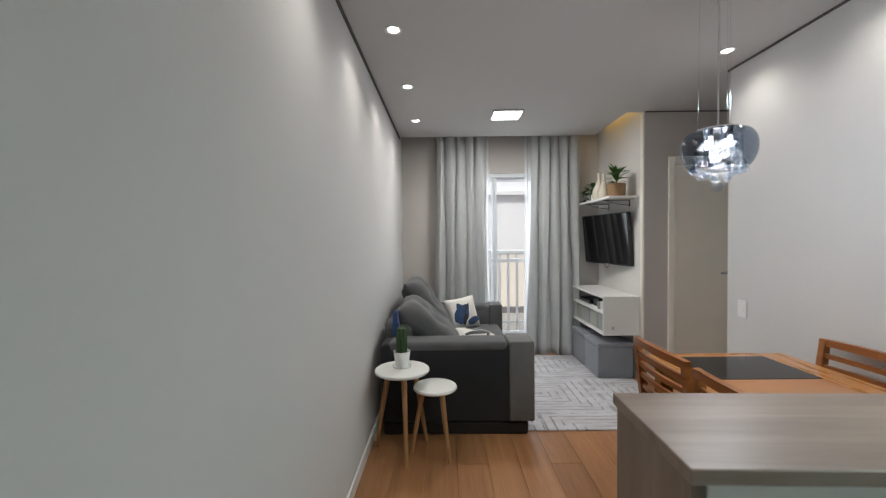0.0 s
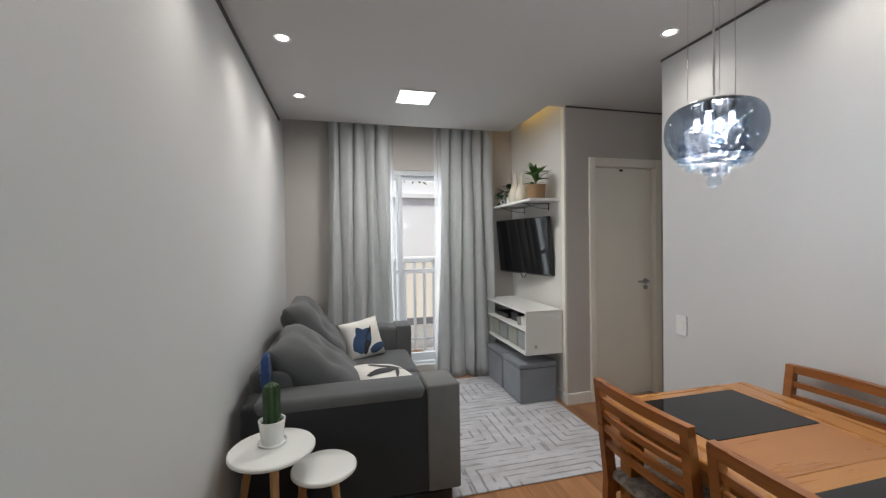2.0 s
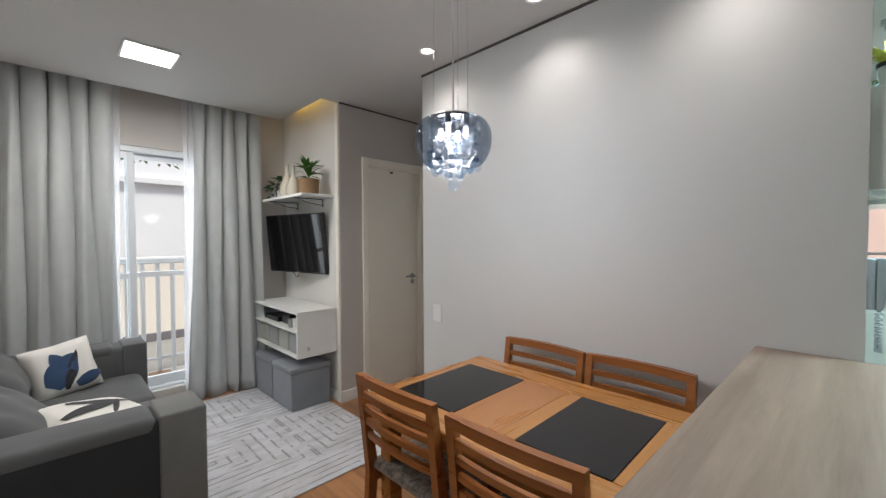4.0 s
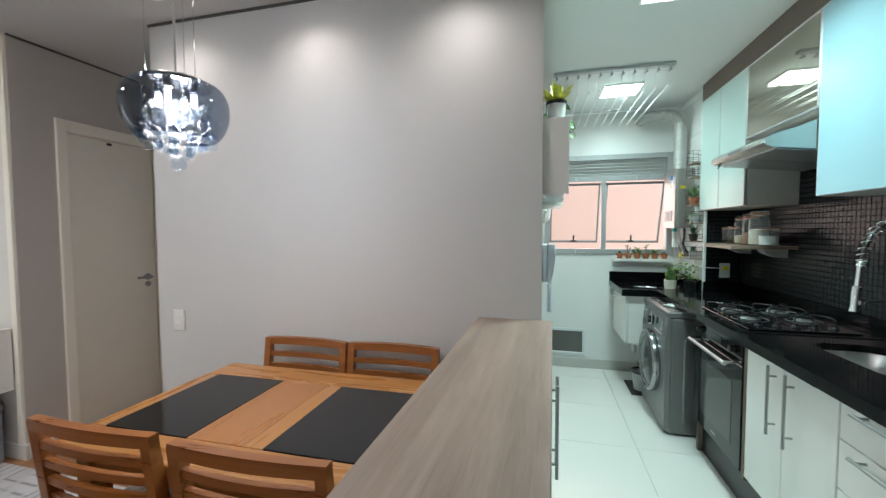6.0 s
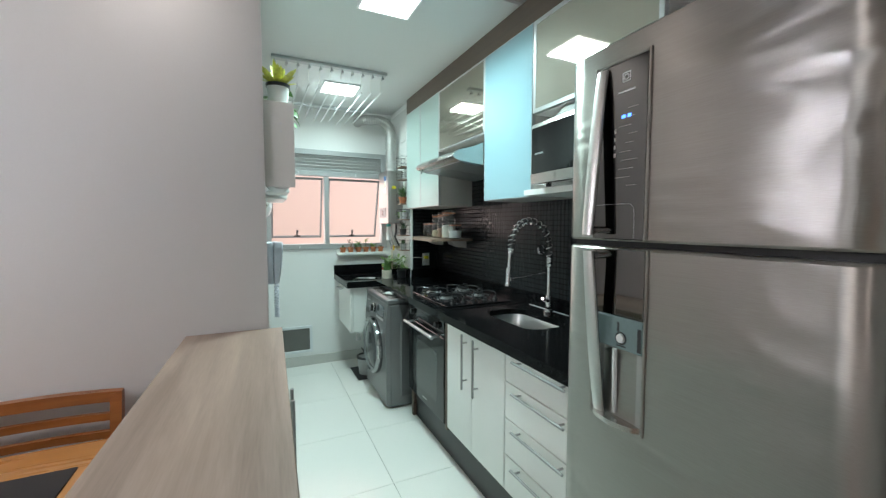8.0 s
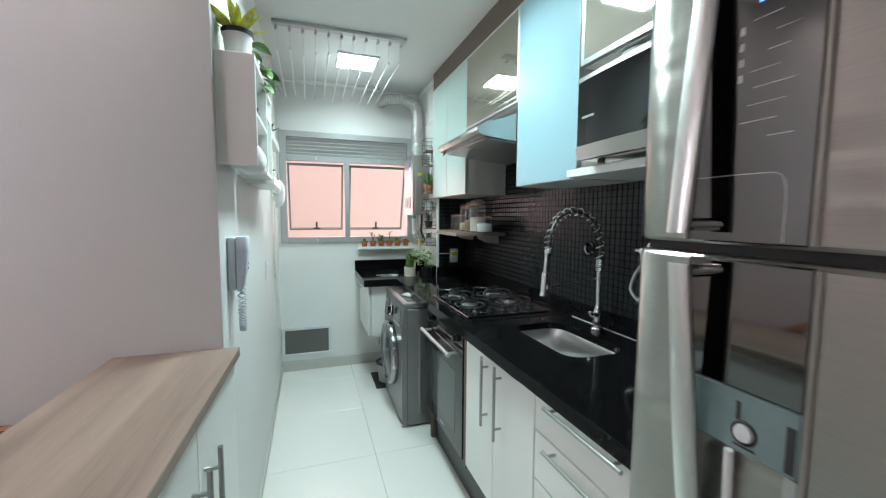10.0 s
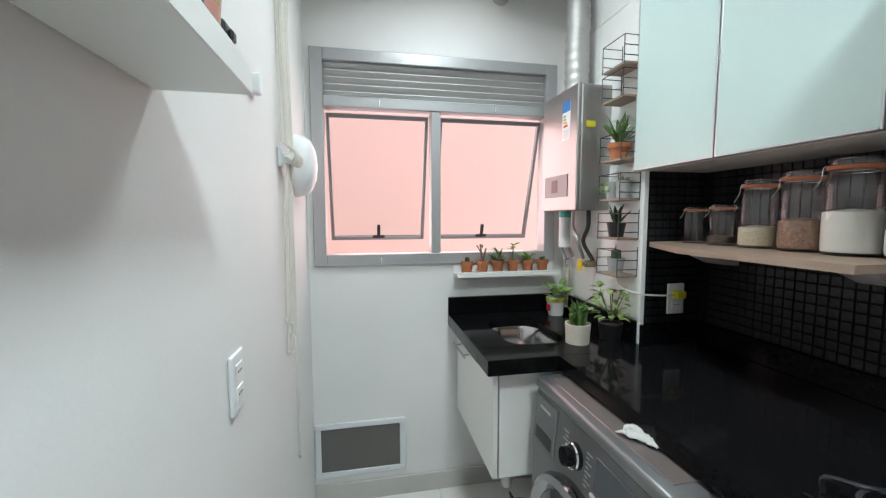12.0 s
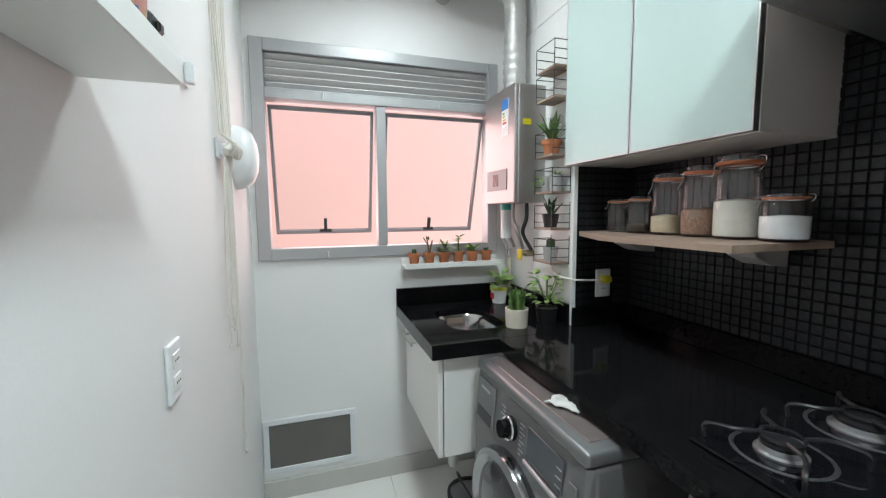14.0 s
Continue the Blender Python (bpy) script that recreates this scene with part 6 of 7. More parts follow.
uc = thing("display_cabinet", (0, 0, 0), "glazed wall cabinet with aluminium and wood frame", "cabinet")
part("carcass", join(box(1.34, 1.358, YS, UF - 0.021, 1.95, UZ1), box(2.025, 2.043, YS, UF - 0.021, 1.95, UZ1), box(1.358, 2.025, YS, UF - 0.021, 1.95, 1.968), box(1.358, 2.025, YS, UF - 0.021, UZ1 - 0.018, UZ1), box(1.358, 2.025, YS, YS + 0.01, 1.968, UZ1 - 0.018)), WHITE, uc)
part("inner_frame", join(box(1.38, 1.41, UF - 0.04, UF - 0.022, 1.985, 2.375), box(1.975, 2.005, UF - 0.04, UF - 0.022, 1.985, 2.375), box(1.41, 1.975, UF - 0.04, UF - 0.022, 1.985, 2.015), box(1.41, 1.975, UF - 0.04, UF - 0.022, 2.345, 2.375)), mat("pale_pine", (0.52, 0.40, 0.24), 0.5, bump=0.1), uc)
glass_door(uc, 1.341, 2.042, 1.952, UZ1, DISPLAYGLASS, 0.022)
single("pelmet", box(1.34, 3.89, YS, UF - 0.004, UZ1 + 0.001, ZK - 0.001, 0.001), SOFFIT, (0, 0, 0), "brown wood pelmet above the wall cabinets", "panel")
ms = thing("microwave_shelf", (1.34, YS, 1.545), "white open shelf holding the microwave", "shelf")
part("board", box(0, 0.703, 0, 0.345, 0, 0.028, 0.0015), WHITE, ms)
part("back_board", box(0, 0.703, 0.003, 0.012, 0.0285, 0.40), WHITE, ms)
mw = thing("microwave", (1.405, -0.665, 1.574), "silver microwave with dark glass front", "microwave")
part("body", box(0, 0.50, 0, 0.355, 0.012, 0.28, 0.012, 3), STEEL, mw, "", True)
mwd = part("door", from_rings([[(x, 0.356 + 0.022 * (1 - ((x - 0.25) / 0.25) ** 2) * 0.6 + y, z) for z, y in ((0.058, 0), (0.058, 0.014), (0.258, 0.014), (0.258, 0))] for x in [0.012 + 0.476 * i / 12 for i in range(13)]]), GLOSSBLACK, mw, "bowed dark glass door", True)
part("trim", join(from_rings([[(x, 0.354 + 0.022 * (1 - ((x - 0.25) / 0.25) ** 2) * 0.6 + y, z) for z, y in ((0.014, 0), (0.014, 0.008), (0.056, 0.017), (0.056, 0))] for x in [0.005 + 0.49 * i / 12 for i in range(13)]]), from_rings([[(x, 0.354 + 0.022 * (1 - ((x - 0.25) / 0.25) ** 2) * 0.6 + y, z) for z, y in ((0.26, 0), (0.26, 0.016), (0.279, 0.008), (0.279, 0))] for x in [0.005 + 0.49 * i / 12 for i in range(13)]])), STEEL, mw, "brushed steel bands", True)
part("badge", box(0.40, 0.455, 0.377, 0.379, 0.14, 0.147), ALU, mwd)
for x in (0.06, 0.44):
    for y in (0.05, 0.31):
        part("foot", rod((x, y, 0), (x, y, 0.0125), 0.012, 10), BLACK, mw)
bag = pillow(0.30, 0.20, 0.09, 10, 2.5)
for v in bag.verts:
    v.co += Vector((0.01, 0.01, 0.02)) * noise.noise(v.co * 22)
single("plastic_bag", bag, mat("clear_plastic_bag", (0.62, 0.63, 0.62), 0.2, var=0.2, scale=40, bump=0.5), (1.75, -0.50, 1.893), "crumpled clear plastic bag on the microwave", "bag", "", 0, True)

hood = thing("range_hood", (2.51, 0, 0), "slim stainless cooker hood with slanted front", "cooker hood")
prof = [(-0.215, 1.79), (-0.20, 1.803), (-0.205, 1.822), (-0.24, 1.845), (-0.33, 1.868), (-0.42, 1.905), (-0.70, 1.935), (-0.70, 1.735), (-0.24, 1.782)]
part("body", from_rings([[(x, y, z) for y, z in prof] for x in (0.0, 0.6)]), STEEL, hood, "", False)
for x in (0.02, 0.305):
    part("filter", moved(box(0, 0.275, -0.42, 0.0, -0.006, 0.0, 0.002), Matrix.Translation((x, -0.255, 1.7795)) @ Euler((radians(5.8), 0, 0)).to_matrix().to_4x4()), ALUX, hood, "aluminium grease filter")
part("switch_strip", moved(box(0.23, 0.37, -0.003, 0.0, -0.007, 0.007, 0.001), Matrix.Translation((0, -0.2, 1.812))), GRAPHITE, hood)
part("catch", join(rod((0.56, -0.235, 1.783), (0.565, -0.225, 1.762), 0.004, 6)), BLACK, hood)

# ---- spice shelf with jars ----
js = thing("jar_shelf", (3.16, YS + 0.009, 1.268), "brown wooden shelf on grey brackets holding jars", "shelf")
part("board", from_rings([[(0, 0.001, z), (0, 0.356, z), (0.44, 0.349, z), (0.695, 0.238, z), (0.703, 0.001, z)] for z in (0.0, 0.018)]), SHELFWOOD, js)
for x in (0.10, 0.55):
    part("bracket", from_rings([[(x + dx, y, z) for y, z in ((0.0, -0.001), (0.14, -0.001), (0.12, -0.03), (0.06, -0.055), (0.0, -0.06))] for dx in (0, 0.08)]), CARCASS, js, "grey plastic bracket")


def jar(x, y, r, h, fill, content, label):
    ob = thing("glass_jar", (x, y, 1.287), label, "jar", "jars on the shelf")
    b = part("jar_body", lathe([(0, 0), (r * 0.9, 0), (r, 0.01), (r, h * 0.72), (r * 0.93, h * 0.80), (r * 0.82, h * 0.85), (r * 0.82, h * 0.90)], 28, False), JARGLASS, ob, "clear glass", True)
    if fill:
        part("contents", lathe([(0, 0.006), (r * 0.92, 0.008), (r * 0.95, 0.02), (r * 0.95, h * fill), (r * 0.5, h * (fill + 0.02)), (0, h * (fill + 0.035))], 24, False), content, ob, "", True)
    part("lid", lathe([(r * 0.86, h * 0.905), (r * 0.90, h * 0.92), (r * 0.88, h * 0.985), (r * 0.6, h), (0, h)], 28, False), JARGLASS, ob, "glass lid", True)
    part("seal", lathe([(r * 0.80, h * 0.885), (r * 0.92, h * 0.885), (r * 0.92, h * 0.92), (r * 0.80, h * 0.92)], 28, False), mat("orange_rubber", (0.55, 0.17, 0.07), 0.6), ob, "orange rubber seal", True)
    part("clip", join(tube(smooth_path([(-r * 0.92, 0, h * 0.80), (-r * 1.12, 0, h * 0.86), (-r * 1.15, 0, h * 0.95), (-r * 0.9, 0, h * 0.97)], 4), 0.0008, 5), tube(smooth_path([(r * 0.92, 0, h * 0.95), (r * 1.15, 0.004, h * 0.93), (r * 1.2, 0.006, h * 0.80), (r * 1.45, 0.01, h * 0.68)], 4), 0.0008, 5), tube([(r * 0.83 * math.cos(a), r * 0.83 * math.sin(a), h * 0.86) for a in [math.pi * k / 8 for k in range(17)]], 0.0011, 5)), CHROME, ob, "wire clip", True)


RICE = mat("rice", (0.66, 0.56, 0.40), 0.9, var=0.2, scale=150, bump=0.6, bscale=300)
BEANS = mat("beans", (0.34, 0.19, 0.13), 0.7, var=0.5, scale=120, bump=0.8, bscale=160)
FLOUR = mat("flour", (0.78, 0.75, 0.68), 0.95, var=0.04, bump=0.3)
COFFEE = mat("coffee", (0.05, 0.03, 0.02), 0.9, var=0.3, bump=0.5)
SALT = mat("salt", (0.80, 0.80, 0.80), 0.8, var=0.05, bump=0.3)
# laid in a row from the column outwards
jar(3.757, -0.56, 0.038, 0.125, 0.0, RICE, "small empty clip-top glass jar with orange seal")
jar(3.65, -0.56, 0.040, 0.13, 0.22, COFFEE, "small clip-top glass jar of dark coffee")
jar(3.537, -0.565, 0.049, 0.198, 0.30, RICE, "tall clip-top glass jar of rice")
jar(3.42, -0.565, 0.051, 0.21, 0.38, BEANS, "tall clip-top glass jar of brown beans")
jar(3.307, -0.56, 0.057, 0.226, 0.45, FLOUR, "large clip-top glass jar of white flour")
jar(3.190, -0.56, 0.052, 0.118, 0.52, SALT, "low wide clip-top glass jar of salt")


def outlet(name, at, rz, label, holes=2):
    ob = thing(name, at, label, "socket", "", rz)
    part("plate", box(-0.036, 0.036, -0.008, 0, -0.058, 0.058, 0.004, 2), PLASTIC, ob)
    for k in range(holes):
        z = 0.022 - 0.044 * k
        s = part("socket_insert", box(-0.019, 0.019, -0.0105, -0.0075, z - 0.015, z + 0.015, 0.003), WHITE, ob)
        for q in (-0.009, 0, 0.009):
            part("socket_hole", rod((q, -0.0112, z), (q, -0.0104, z), 0.0022, 8), BLACK, s)
    return ob


outlet("wall_socket", (3.392, YK, 1.061), 0, "white double wall socket on the kitchen wall")
outlet("wall_socket", (3.8655, -0.59, 1.068), -90, "white wall socket on the black tiles with a plug", 2)
plug = thing("power_plug", (3.857, -0.585, 1.087), "yellow plug with a white cable", "plug")
part("plug_body", join(box(-0.035, 0, -0.02, 0.02, -0.014, 0.014, 0.006, 2)), mat("yellow_plastic", (0.80, 0.66, 0.03), 0.4), plug, "yellow plug body")
part("cable", tube(smooth_path([(-0.02, 0.018, 0), (-0.03, 0.09, 0.003), (-0.01, 0.16, 0.008), (0.05, 0.20, 0.025), (0.10, 0.175, 0.07), (0.11, 0.155, 0.14)]), 0.0035, 6), CORD, plug, "white cable", True)

wv = thing("wall_valve", (1.944, YS + 0.009, 1.27), "chrome wall valve with a grey braided hose", "valve")
part("flange", lathe([(0.034, 0), (0.034, 0.004), (0.02, 0.012), (0, 0.012)], 24), CHROME, wv, "", True)
wv.children[0].matrix_basis = pose(0, 0, 0, -90, 0, 0)
part("valve_body", join(rod((0, 0.01, 0), (0, 0.06, 0), 0.012), rod((0, 0.05, 0), (0, 0.05, -0.055), 0.01), rod((-0.03, 0.05, 0.0), (0.03, 0.05, 0.0), 0.011)), CHROME, wv, "", True)
part("braided_hose", tube(smooth_path([(0, 0.05, -0.05), (0.035, 0.05, -0.10), (0.05, 0.05, -0.16), (0.0, 0.05, -0.195), (-0.07, 0.04, -0.165), (-0.14, 0.03, -0.16)]), 0.007, 8), mat("braided_steel", (0.5, 0.5, 0.5), 0.35, metal=0.8, bump=0.6), wv, "braided steel hose", True)
wf = thing("water_filter", (1.73, YS + 0.009, 1.0), "black wall-mounted water filter with a grey tap", "water filter")
part("tank", box(-0.058, 0.062, 0, 0.085, 0.085, 0.33, 0.014, 3), BLACK, wf, "", True)
part("cap", box(-0.062, 0.066, -0.0, 0.092, 0.331, 0.352, 0.006, 2), BLACK, wf, "", True)
part("base", box(-0.066, 0.085, 0, 0.105, 0.02, 0.084, 0.012, 3), BLACK, wf, "", True)
part("label_plate", box(-0.01, 0.06, 0.105, 0.1065, 0.035, 0.062, 0.0005), CARCASS, wf, "pale maker's plate")
part("spout", box(-0.02, 0.02, 0.06, 0.10, -0.06, 0.0195, 0.008, 2), PLASTIC, wf, "pale grey tap body", True)

single("hose_ring", moved(lathe([(0.022, 0.0), (0.029, 0.003), (0.032, 0.010), (0.028, 0.016), (0.022, 0.012), (0.020, 0.003)], 28, False), Euler((radians(-90), 0, 0)).to_matrix().to_4x4()), DARKCHROME, (2.30, YS + 0.009, 1.25), "dark chrome ring on the black tiles behind the tap", "wall ring", "", 0, True)
single("worktop_lip", box(2.455, 2.467, YS + 0.03, CF - 0.075, CZ - 0.001, CZ + 0.004, 0.0015), GRANITE, (0, 0, 0), "low black granite lip between hob and wet area", "lip")
single("sealant_line", join(box(1.345, 2.40, YS + 0.0225, YS + 0.026, CZ + 0.0005, CZ + 0.0035, 0.001)), PLASTIC, (0, 0, 0), "thin white sealant line along the worktop", "sealant")

# ---- fridge ----
fr = thing("fridge", (0.655, 0.0, 0), "stainless two-door fridge-freezer with ice dispenser", "fridge")
FW = 0.682
part("cabinet", box(0.004, FW - 0.004, -0.66, -0.062, 0.03, 1.87, 0.008, 2), FRIDGESIDE, fr, "black side panels")


def fridge_door(z0, z1):
    xs = [FW * i / 20 for i in range(21)]
    def depth(x):
        e = min(x, FW - x)
        return -0.028 * max(0.0, 1 - e / 0.03) ** 2 + 0.012 * math.sin(math.pi * x / FW)
    rings = [[(x, -0.058, z0), (x, depth(x) - 0.006, z0), (x, depth(x), z0 + 0.006), (x, depth(x), z1 - 0.006), (x, depth(x) - 0.006, z1), (x, -0.058, z1)] for x in [0.0, 0.006, 0.014, 0.03] + xs[2:-2] + [FW - 0.03, FW - 0.014, FW - 0.006, FW]]
    return from_rings(rings)


up = part("freezer_door", fridge_door(1.362, 1.872), FRIDGESTEEL, fr, "brushed stainless upper door", True)
low = part("fridge_door", fridge_door(0.07, 1.345), FRIDGESTEEL, fr, "brushed stainless lower door", True)
part("door_gap", box(0.01, FW - 0.01, -0.06, -0.03, 1.345, 1.362), BLACK, fr)
part("kick_plate", box(0.01, FW - 0.01, -0.06, -0.03, 0.0, 0.068), BLACK, fr)


def strip(x0, x1, z0, z1, y=0.008, d=0.003, b=0.002):
    return box(x0, x1, y - 0.012, y + d, z0, z1, b)


PANELGLASS = mat("smoked_panel", (0.20, 0.20, 0.195), 0.05, metal=1.0, var=0.03, bump=0.0, rvar=0.01)
pn = part("display_panel", strip(0.408, 0.560, 1.366, 1.808, 0.012), PANELGLASS, up, "dark glass control panel")
part("panel_rim", join(box(0.400, 0.4075, 0.004, 0.0165, 1.366, 1.816, 0.002), box(0.5605, 0.568, 0.004, 0.0165, 1.366, 1.816, 0.002), box(0.408, 0.560, 0.004, 0.0165, 1.8085, 1.816, 0.002)), FRIDGESTEEL, up, "raised steel panel rim")
part("emblem", join(box(0.456, 0.480, 0.0152, 0.0160, 1.755, 1.7575), box(0.456, 0.480, 0.0152, 0.0160, 1.7765, 1.779), box(0.456, 0.4585, 0.0152, 0.0160, 1.7575, 1.7765), box(0.4775, 0.480, 0.0152, 0.0160, 1.7575, 1.7765), moved(lathe([(0.005, 0), (0.0075, 0)], 20, False), pose(0.468, 0.0160, 1.767, -90, 0, 0))), ALU, pn, "plain silver emblem")
part("name_bar", box(0.442, 0.492, 0.0152, 0.0158, 1.731, 1.735), ALU, pn)
rnd = random.Random(4)
for k in range(10):
    zz = 1.69 - k * 0.021
    x = 0.432 + 0.01 * (k % 3)
    part("icon_line", box(x, x + rnd.uniform(0.022, 0.05), 0.0152, 0.0156, zz, zz + 0.0013), CARCASS, pn)
for k in range(4):
    part("icon", box(0.495, 0.501, 0.0152, 0.0156, 1.575 + k * 0.02, 1.585 + k * 0.02), CARCASS, pn)
part("outline", tube(smooth_path([(0.435, 0.0153, 1.37), (0.435, 0.0153, 1.43), (0.442, 0.0153, 1.452), (0.465, 0.0153, 1.456), (0.555, 0.0153, 1.456)], 5), 0.0006, 4), ALU, pn, "thin silver outline")
part("digits", join(box(0.452, 0.462, 0.0152, 0.0162, 1.668, 1.676), box(0.468, 0.479, 0.0152, 0.0162, 1.668, 1.676)), BLUE_LED, pn, "blue glowing digits")
dp = part("dispenser_panel", strip(0.400, 0.552, 1.170, 1.342, 0.012), PANELGLASS, low, "dark glass dispenser panel")
part("panel_rim", join(box(0.392, 0.3995, 0.004, 0.0165, 0.885, 1.342, 0.002), box(0.5525, 0.560, 0.004, 0.0165, 0.885, 1.342, 0.002)), FRIDGESTEEL, low, "raised steel panel rim")
band = part("dispenser_band", strip(0.400, 0.552, 1.086, 1.169, 0.012), mat("teal_grey_band", (0.19, 0.26, 0.265), 0.12, bump=0.0), low, "grey-green dispenser band")
for x0, x1, z0, z1 in ((0.404, 0.414, 1.092, 1.15), (0.468, 0.474, 1.13, 1.155), (0.447, 0.475, 1.094, 1.097)):
    part("band_slot", box(x0, x1, 0.0152, 0.0158, z0, z1), DARK, band)
part("dispenser_button", moved(lathe([(0.0, 0.006), (0.011, 0.005), (0.012, 0.0)], 24, False), pose(0.462, 0.0152, 1.115, -90, 0, 0)), PLASTIC, band, "round pale button", True)
part("button_ring", moved(lathe([(0.013, 0.0), (0.015, 0.003), (0.017, 0.0)], 24, False), pose(0.462, 0.0152, 1.115, -90, 0, 0)), DARK, band, "", True)
part("dispenser_recess", from_rings([[(x, 0.0145 - 0.010 * math.sin(math.pi * (x - 0.400) / 0.152), z) for z in (0.900, 1.0855)] + [(x, 0.002, z) for z in (1.0855, 0.900)] for x in [0.4001 + 0.1518 * i / 12 for i in range(13)]]), mat("recess_grey", (0.42, 0.41, 0.40), 0.3, metal=0.5, bump=0.0), low, "concave pale grey dispenser recess", True)
part("dispenser_lever", rod((0.478, 0.012, 0.915), (0.476, 0.02, 1.085), 0.006, 10), PLASTIC, low, "", True)
part("drip_tray", from_rings([[(x, -0.004, 0.886), (x, 0.014 + 0.03 * math.sin(math.pi * (x - 0.400) / 0.152) ** 0.6, 0.892), (x, 0.014 + 0.032 * math.sin(math.pi * (x - 0.400) / 0.152) ** 0.6, 0.906), (x, -0.004, 0.906)] for x in [0.4001 + 0.1518 * i / 14 for i in range(15)]]), STEEL, low, "curved steel drip tray", True)


def handle_blade(z0, z1, x0, x1, inner):
    """A flat blade, flush with the panel at z0 and standing off it at z1; the inner face is the black lining."""
    rings = []
    for i in range(21):
        q = i / 20
        z, x = z0 + (z1 - z0) * q, x0 + (x1 - x0) * q
        y, w = 0.017 + 0.040 * q ** 0.75, 0.0155 + 0.002 * math.sin(math.pi * q)
        if inner:
            rings.append([(x - w * 0.8, y - 0.006, z), (x + w * 0.8, y - 0.006, z), (x + w * 0.8, y - 0.0005, z), (x - w * 0.8, y - 0.0005, z)])
        else:
            rings.append([(x - w, y, z), (x - w, y + 0.006, z), (x - w * 0.6, y + 0.011, z), (x + w * 0.6, y + 0.011, z), (x + w, y + 0.006, z), (x + w, y, z)])
    return from_rings(rings)


for door_part, z0, z1, x0, x1 in ((up, 1.80, 1.378, 0.537, 0.540), (low, 0.905, 1.335, 0.522, 0.535)):
    bar_part = part("handle", handle_blade(z0, z1, x0, x1, False), HANDLESTEEL, door_part, "brushed steel blade handle", True)
    part("handle_lining", handle_blade(z0, z1, x0, x1, True), BLACK, bar_part, "black inner lining of the handle")
    zp = z1 + 0.012 if z1 < z0 else z1 - 0.012
    part("handle_pin", rod((x1, 0.012, zp), (x1, 0.052, zp), 0.0095, 14), CHROME, bar_part, "", True)
for x in (0.05, FW - 0.05):
    for y in (-0.6, -0.12):
        part("foot", rod((x, y, 0), (x, y, 0.032), 0.018, 10), BLACK, fr)

# ---- kitchen side wall ----
cb = thing("cubby_shelf", (2.135, 0.703, 1.553), "white open wall cubby with compartments", "shelf")
CW, CD, CH = 0.54, 0.1115, 0.335
part("end_panel", box(0, 0.016, 0, CD, 0, CH, 0.001), WHITE, cb)
part("end_panel", box(CW - 0.016, CW, 0, CD, 0, CH, 0.001), WHITE, cb)
part("top_panel", box(0.0165, CW - 0.0165, 0, CD, CH - 0.016, CH, 0.001), WHITE, cb)
part("middle_panel", box(0.0165, 0.36, 0.002, CD, 0.16, 0.174, 0.001), WHITE, cb)
part("divider", box(0.36, 0.374, 0.002, CD, 0.0, CH - 0.0165, 0.001), WHITE, cb)
part("bottom_panel", box(0.30, CW - 0.0165, 0.002, CD, 0, 0.014, 0.001), WHITE, cb)
part("small_shelf", box(0.3745, CW - 0.0165, 0.004, CD, 0.235, 0.247, 0.001), WHITE, cb)
part("back_panel", box(0.0165, CW - 0.0165, CD - 0.004, CD - 0.0005, 0.06, CH - 0.0165), WHITE, cb)
for q in ((0.05, 0.22), (0.05, 0.25)):
    part("plug_cap", rod((-0.0008, q[0], q[1]), (0.0005, q[0], q[1]), 0.005, 10), PLASTIC, cb)
pt = thing("paper_towel_roll", (2.17, 0.757, 1.60), "white paper towel roll under the cubby", "paper roll")
rollm = Euler((0, radians(90), 0)).to_matrix().to_4x4()
part("roll", moved(lathe([(0.019, 0.0), (0.053, 0.0), (0.055, 0.004), (0.055, 0.236), (0.053, 0.24), (0.019, 0.24)], 36, False), rollm), TOWEL, pt, "", True)
part("core", moved(lathe([(0.019, -0.001), (0.0195, 0.241)], 24, False), rollm), mat("cardboard", (0.10, 0.08, 0.06), 0.9), pt)
for k in range(5):
    single("spice_bottle", lathe([(0, 0), (0.014, 0), (0.015, 0.004), (0.015, 0.04), (0.011, 0.047), (0.011, 0.062), (0, 0.062)], 16), BLACK, (2.19 + k * 0.05, 0.735 + 0.012 * (k % 2), 1.7275), "small dark bottle with black cap", "bottle", "bottles in the cubby", 0, True)
potted("snake_plant", (2.20, 0.757, 1.888), "yellow-edged snake plant in a white pot with black rim", 0.036, 0.044, 0.08, CERAMIC, [("leaves", foliage(24, 0.014, 0.02, 0.115, 0.028, 61, (0.45, 1.35), 0.1, 0.065), LEAFYELLOW), ("dark_rim", lathe([(0.0435, 0.07), (0.0462, 0.07), (0.0465, 0.084), (0.043, 0.084)], 24, False), BLACK)])
potted("pothos_plant", (2.42, 0.757, 1.888), "trailing green pothos in a pale blue pot", 0.035, 0.042, 0.075, mat("pale_blue_ceramic", (0.45, 0.62, 0.60), 0.3), [("leaves", foliage(42, 0.085, 0.13, 0.065, 0.048, 62, (-0.6, 0.8), 0.4, 0.03, 1.2), LEAF)])
potted("small_snake_plant", (2.59, 0.745, 1.5675), "slim green leaf plant in a white dotted pot", 0.026, 0.03, 0.095, CERAMIC, [("leaves", foliage(5, 0.008, 0.01, 0.10, 0.02, 63, (1.1, 1.5), 0.05, 0.08), LEAFDARK)])


def ledge(x0, x1, z, label):
    ob = thing("wall_ledge", (x0, 0.70, z), label, "shelf", "white wall ledges")
    part("board", box(0, x1 - x0, 0, 0.1145, 0, 0.036, 0.0015), WHITE, ob)
    return ob


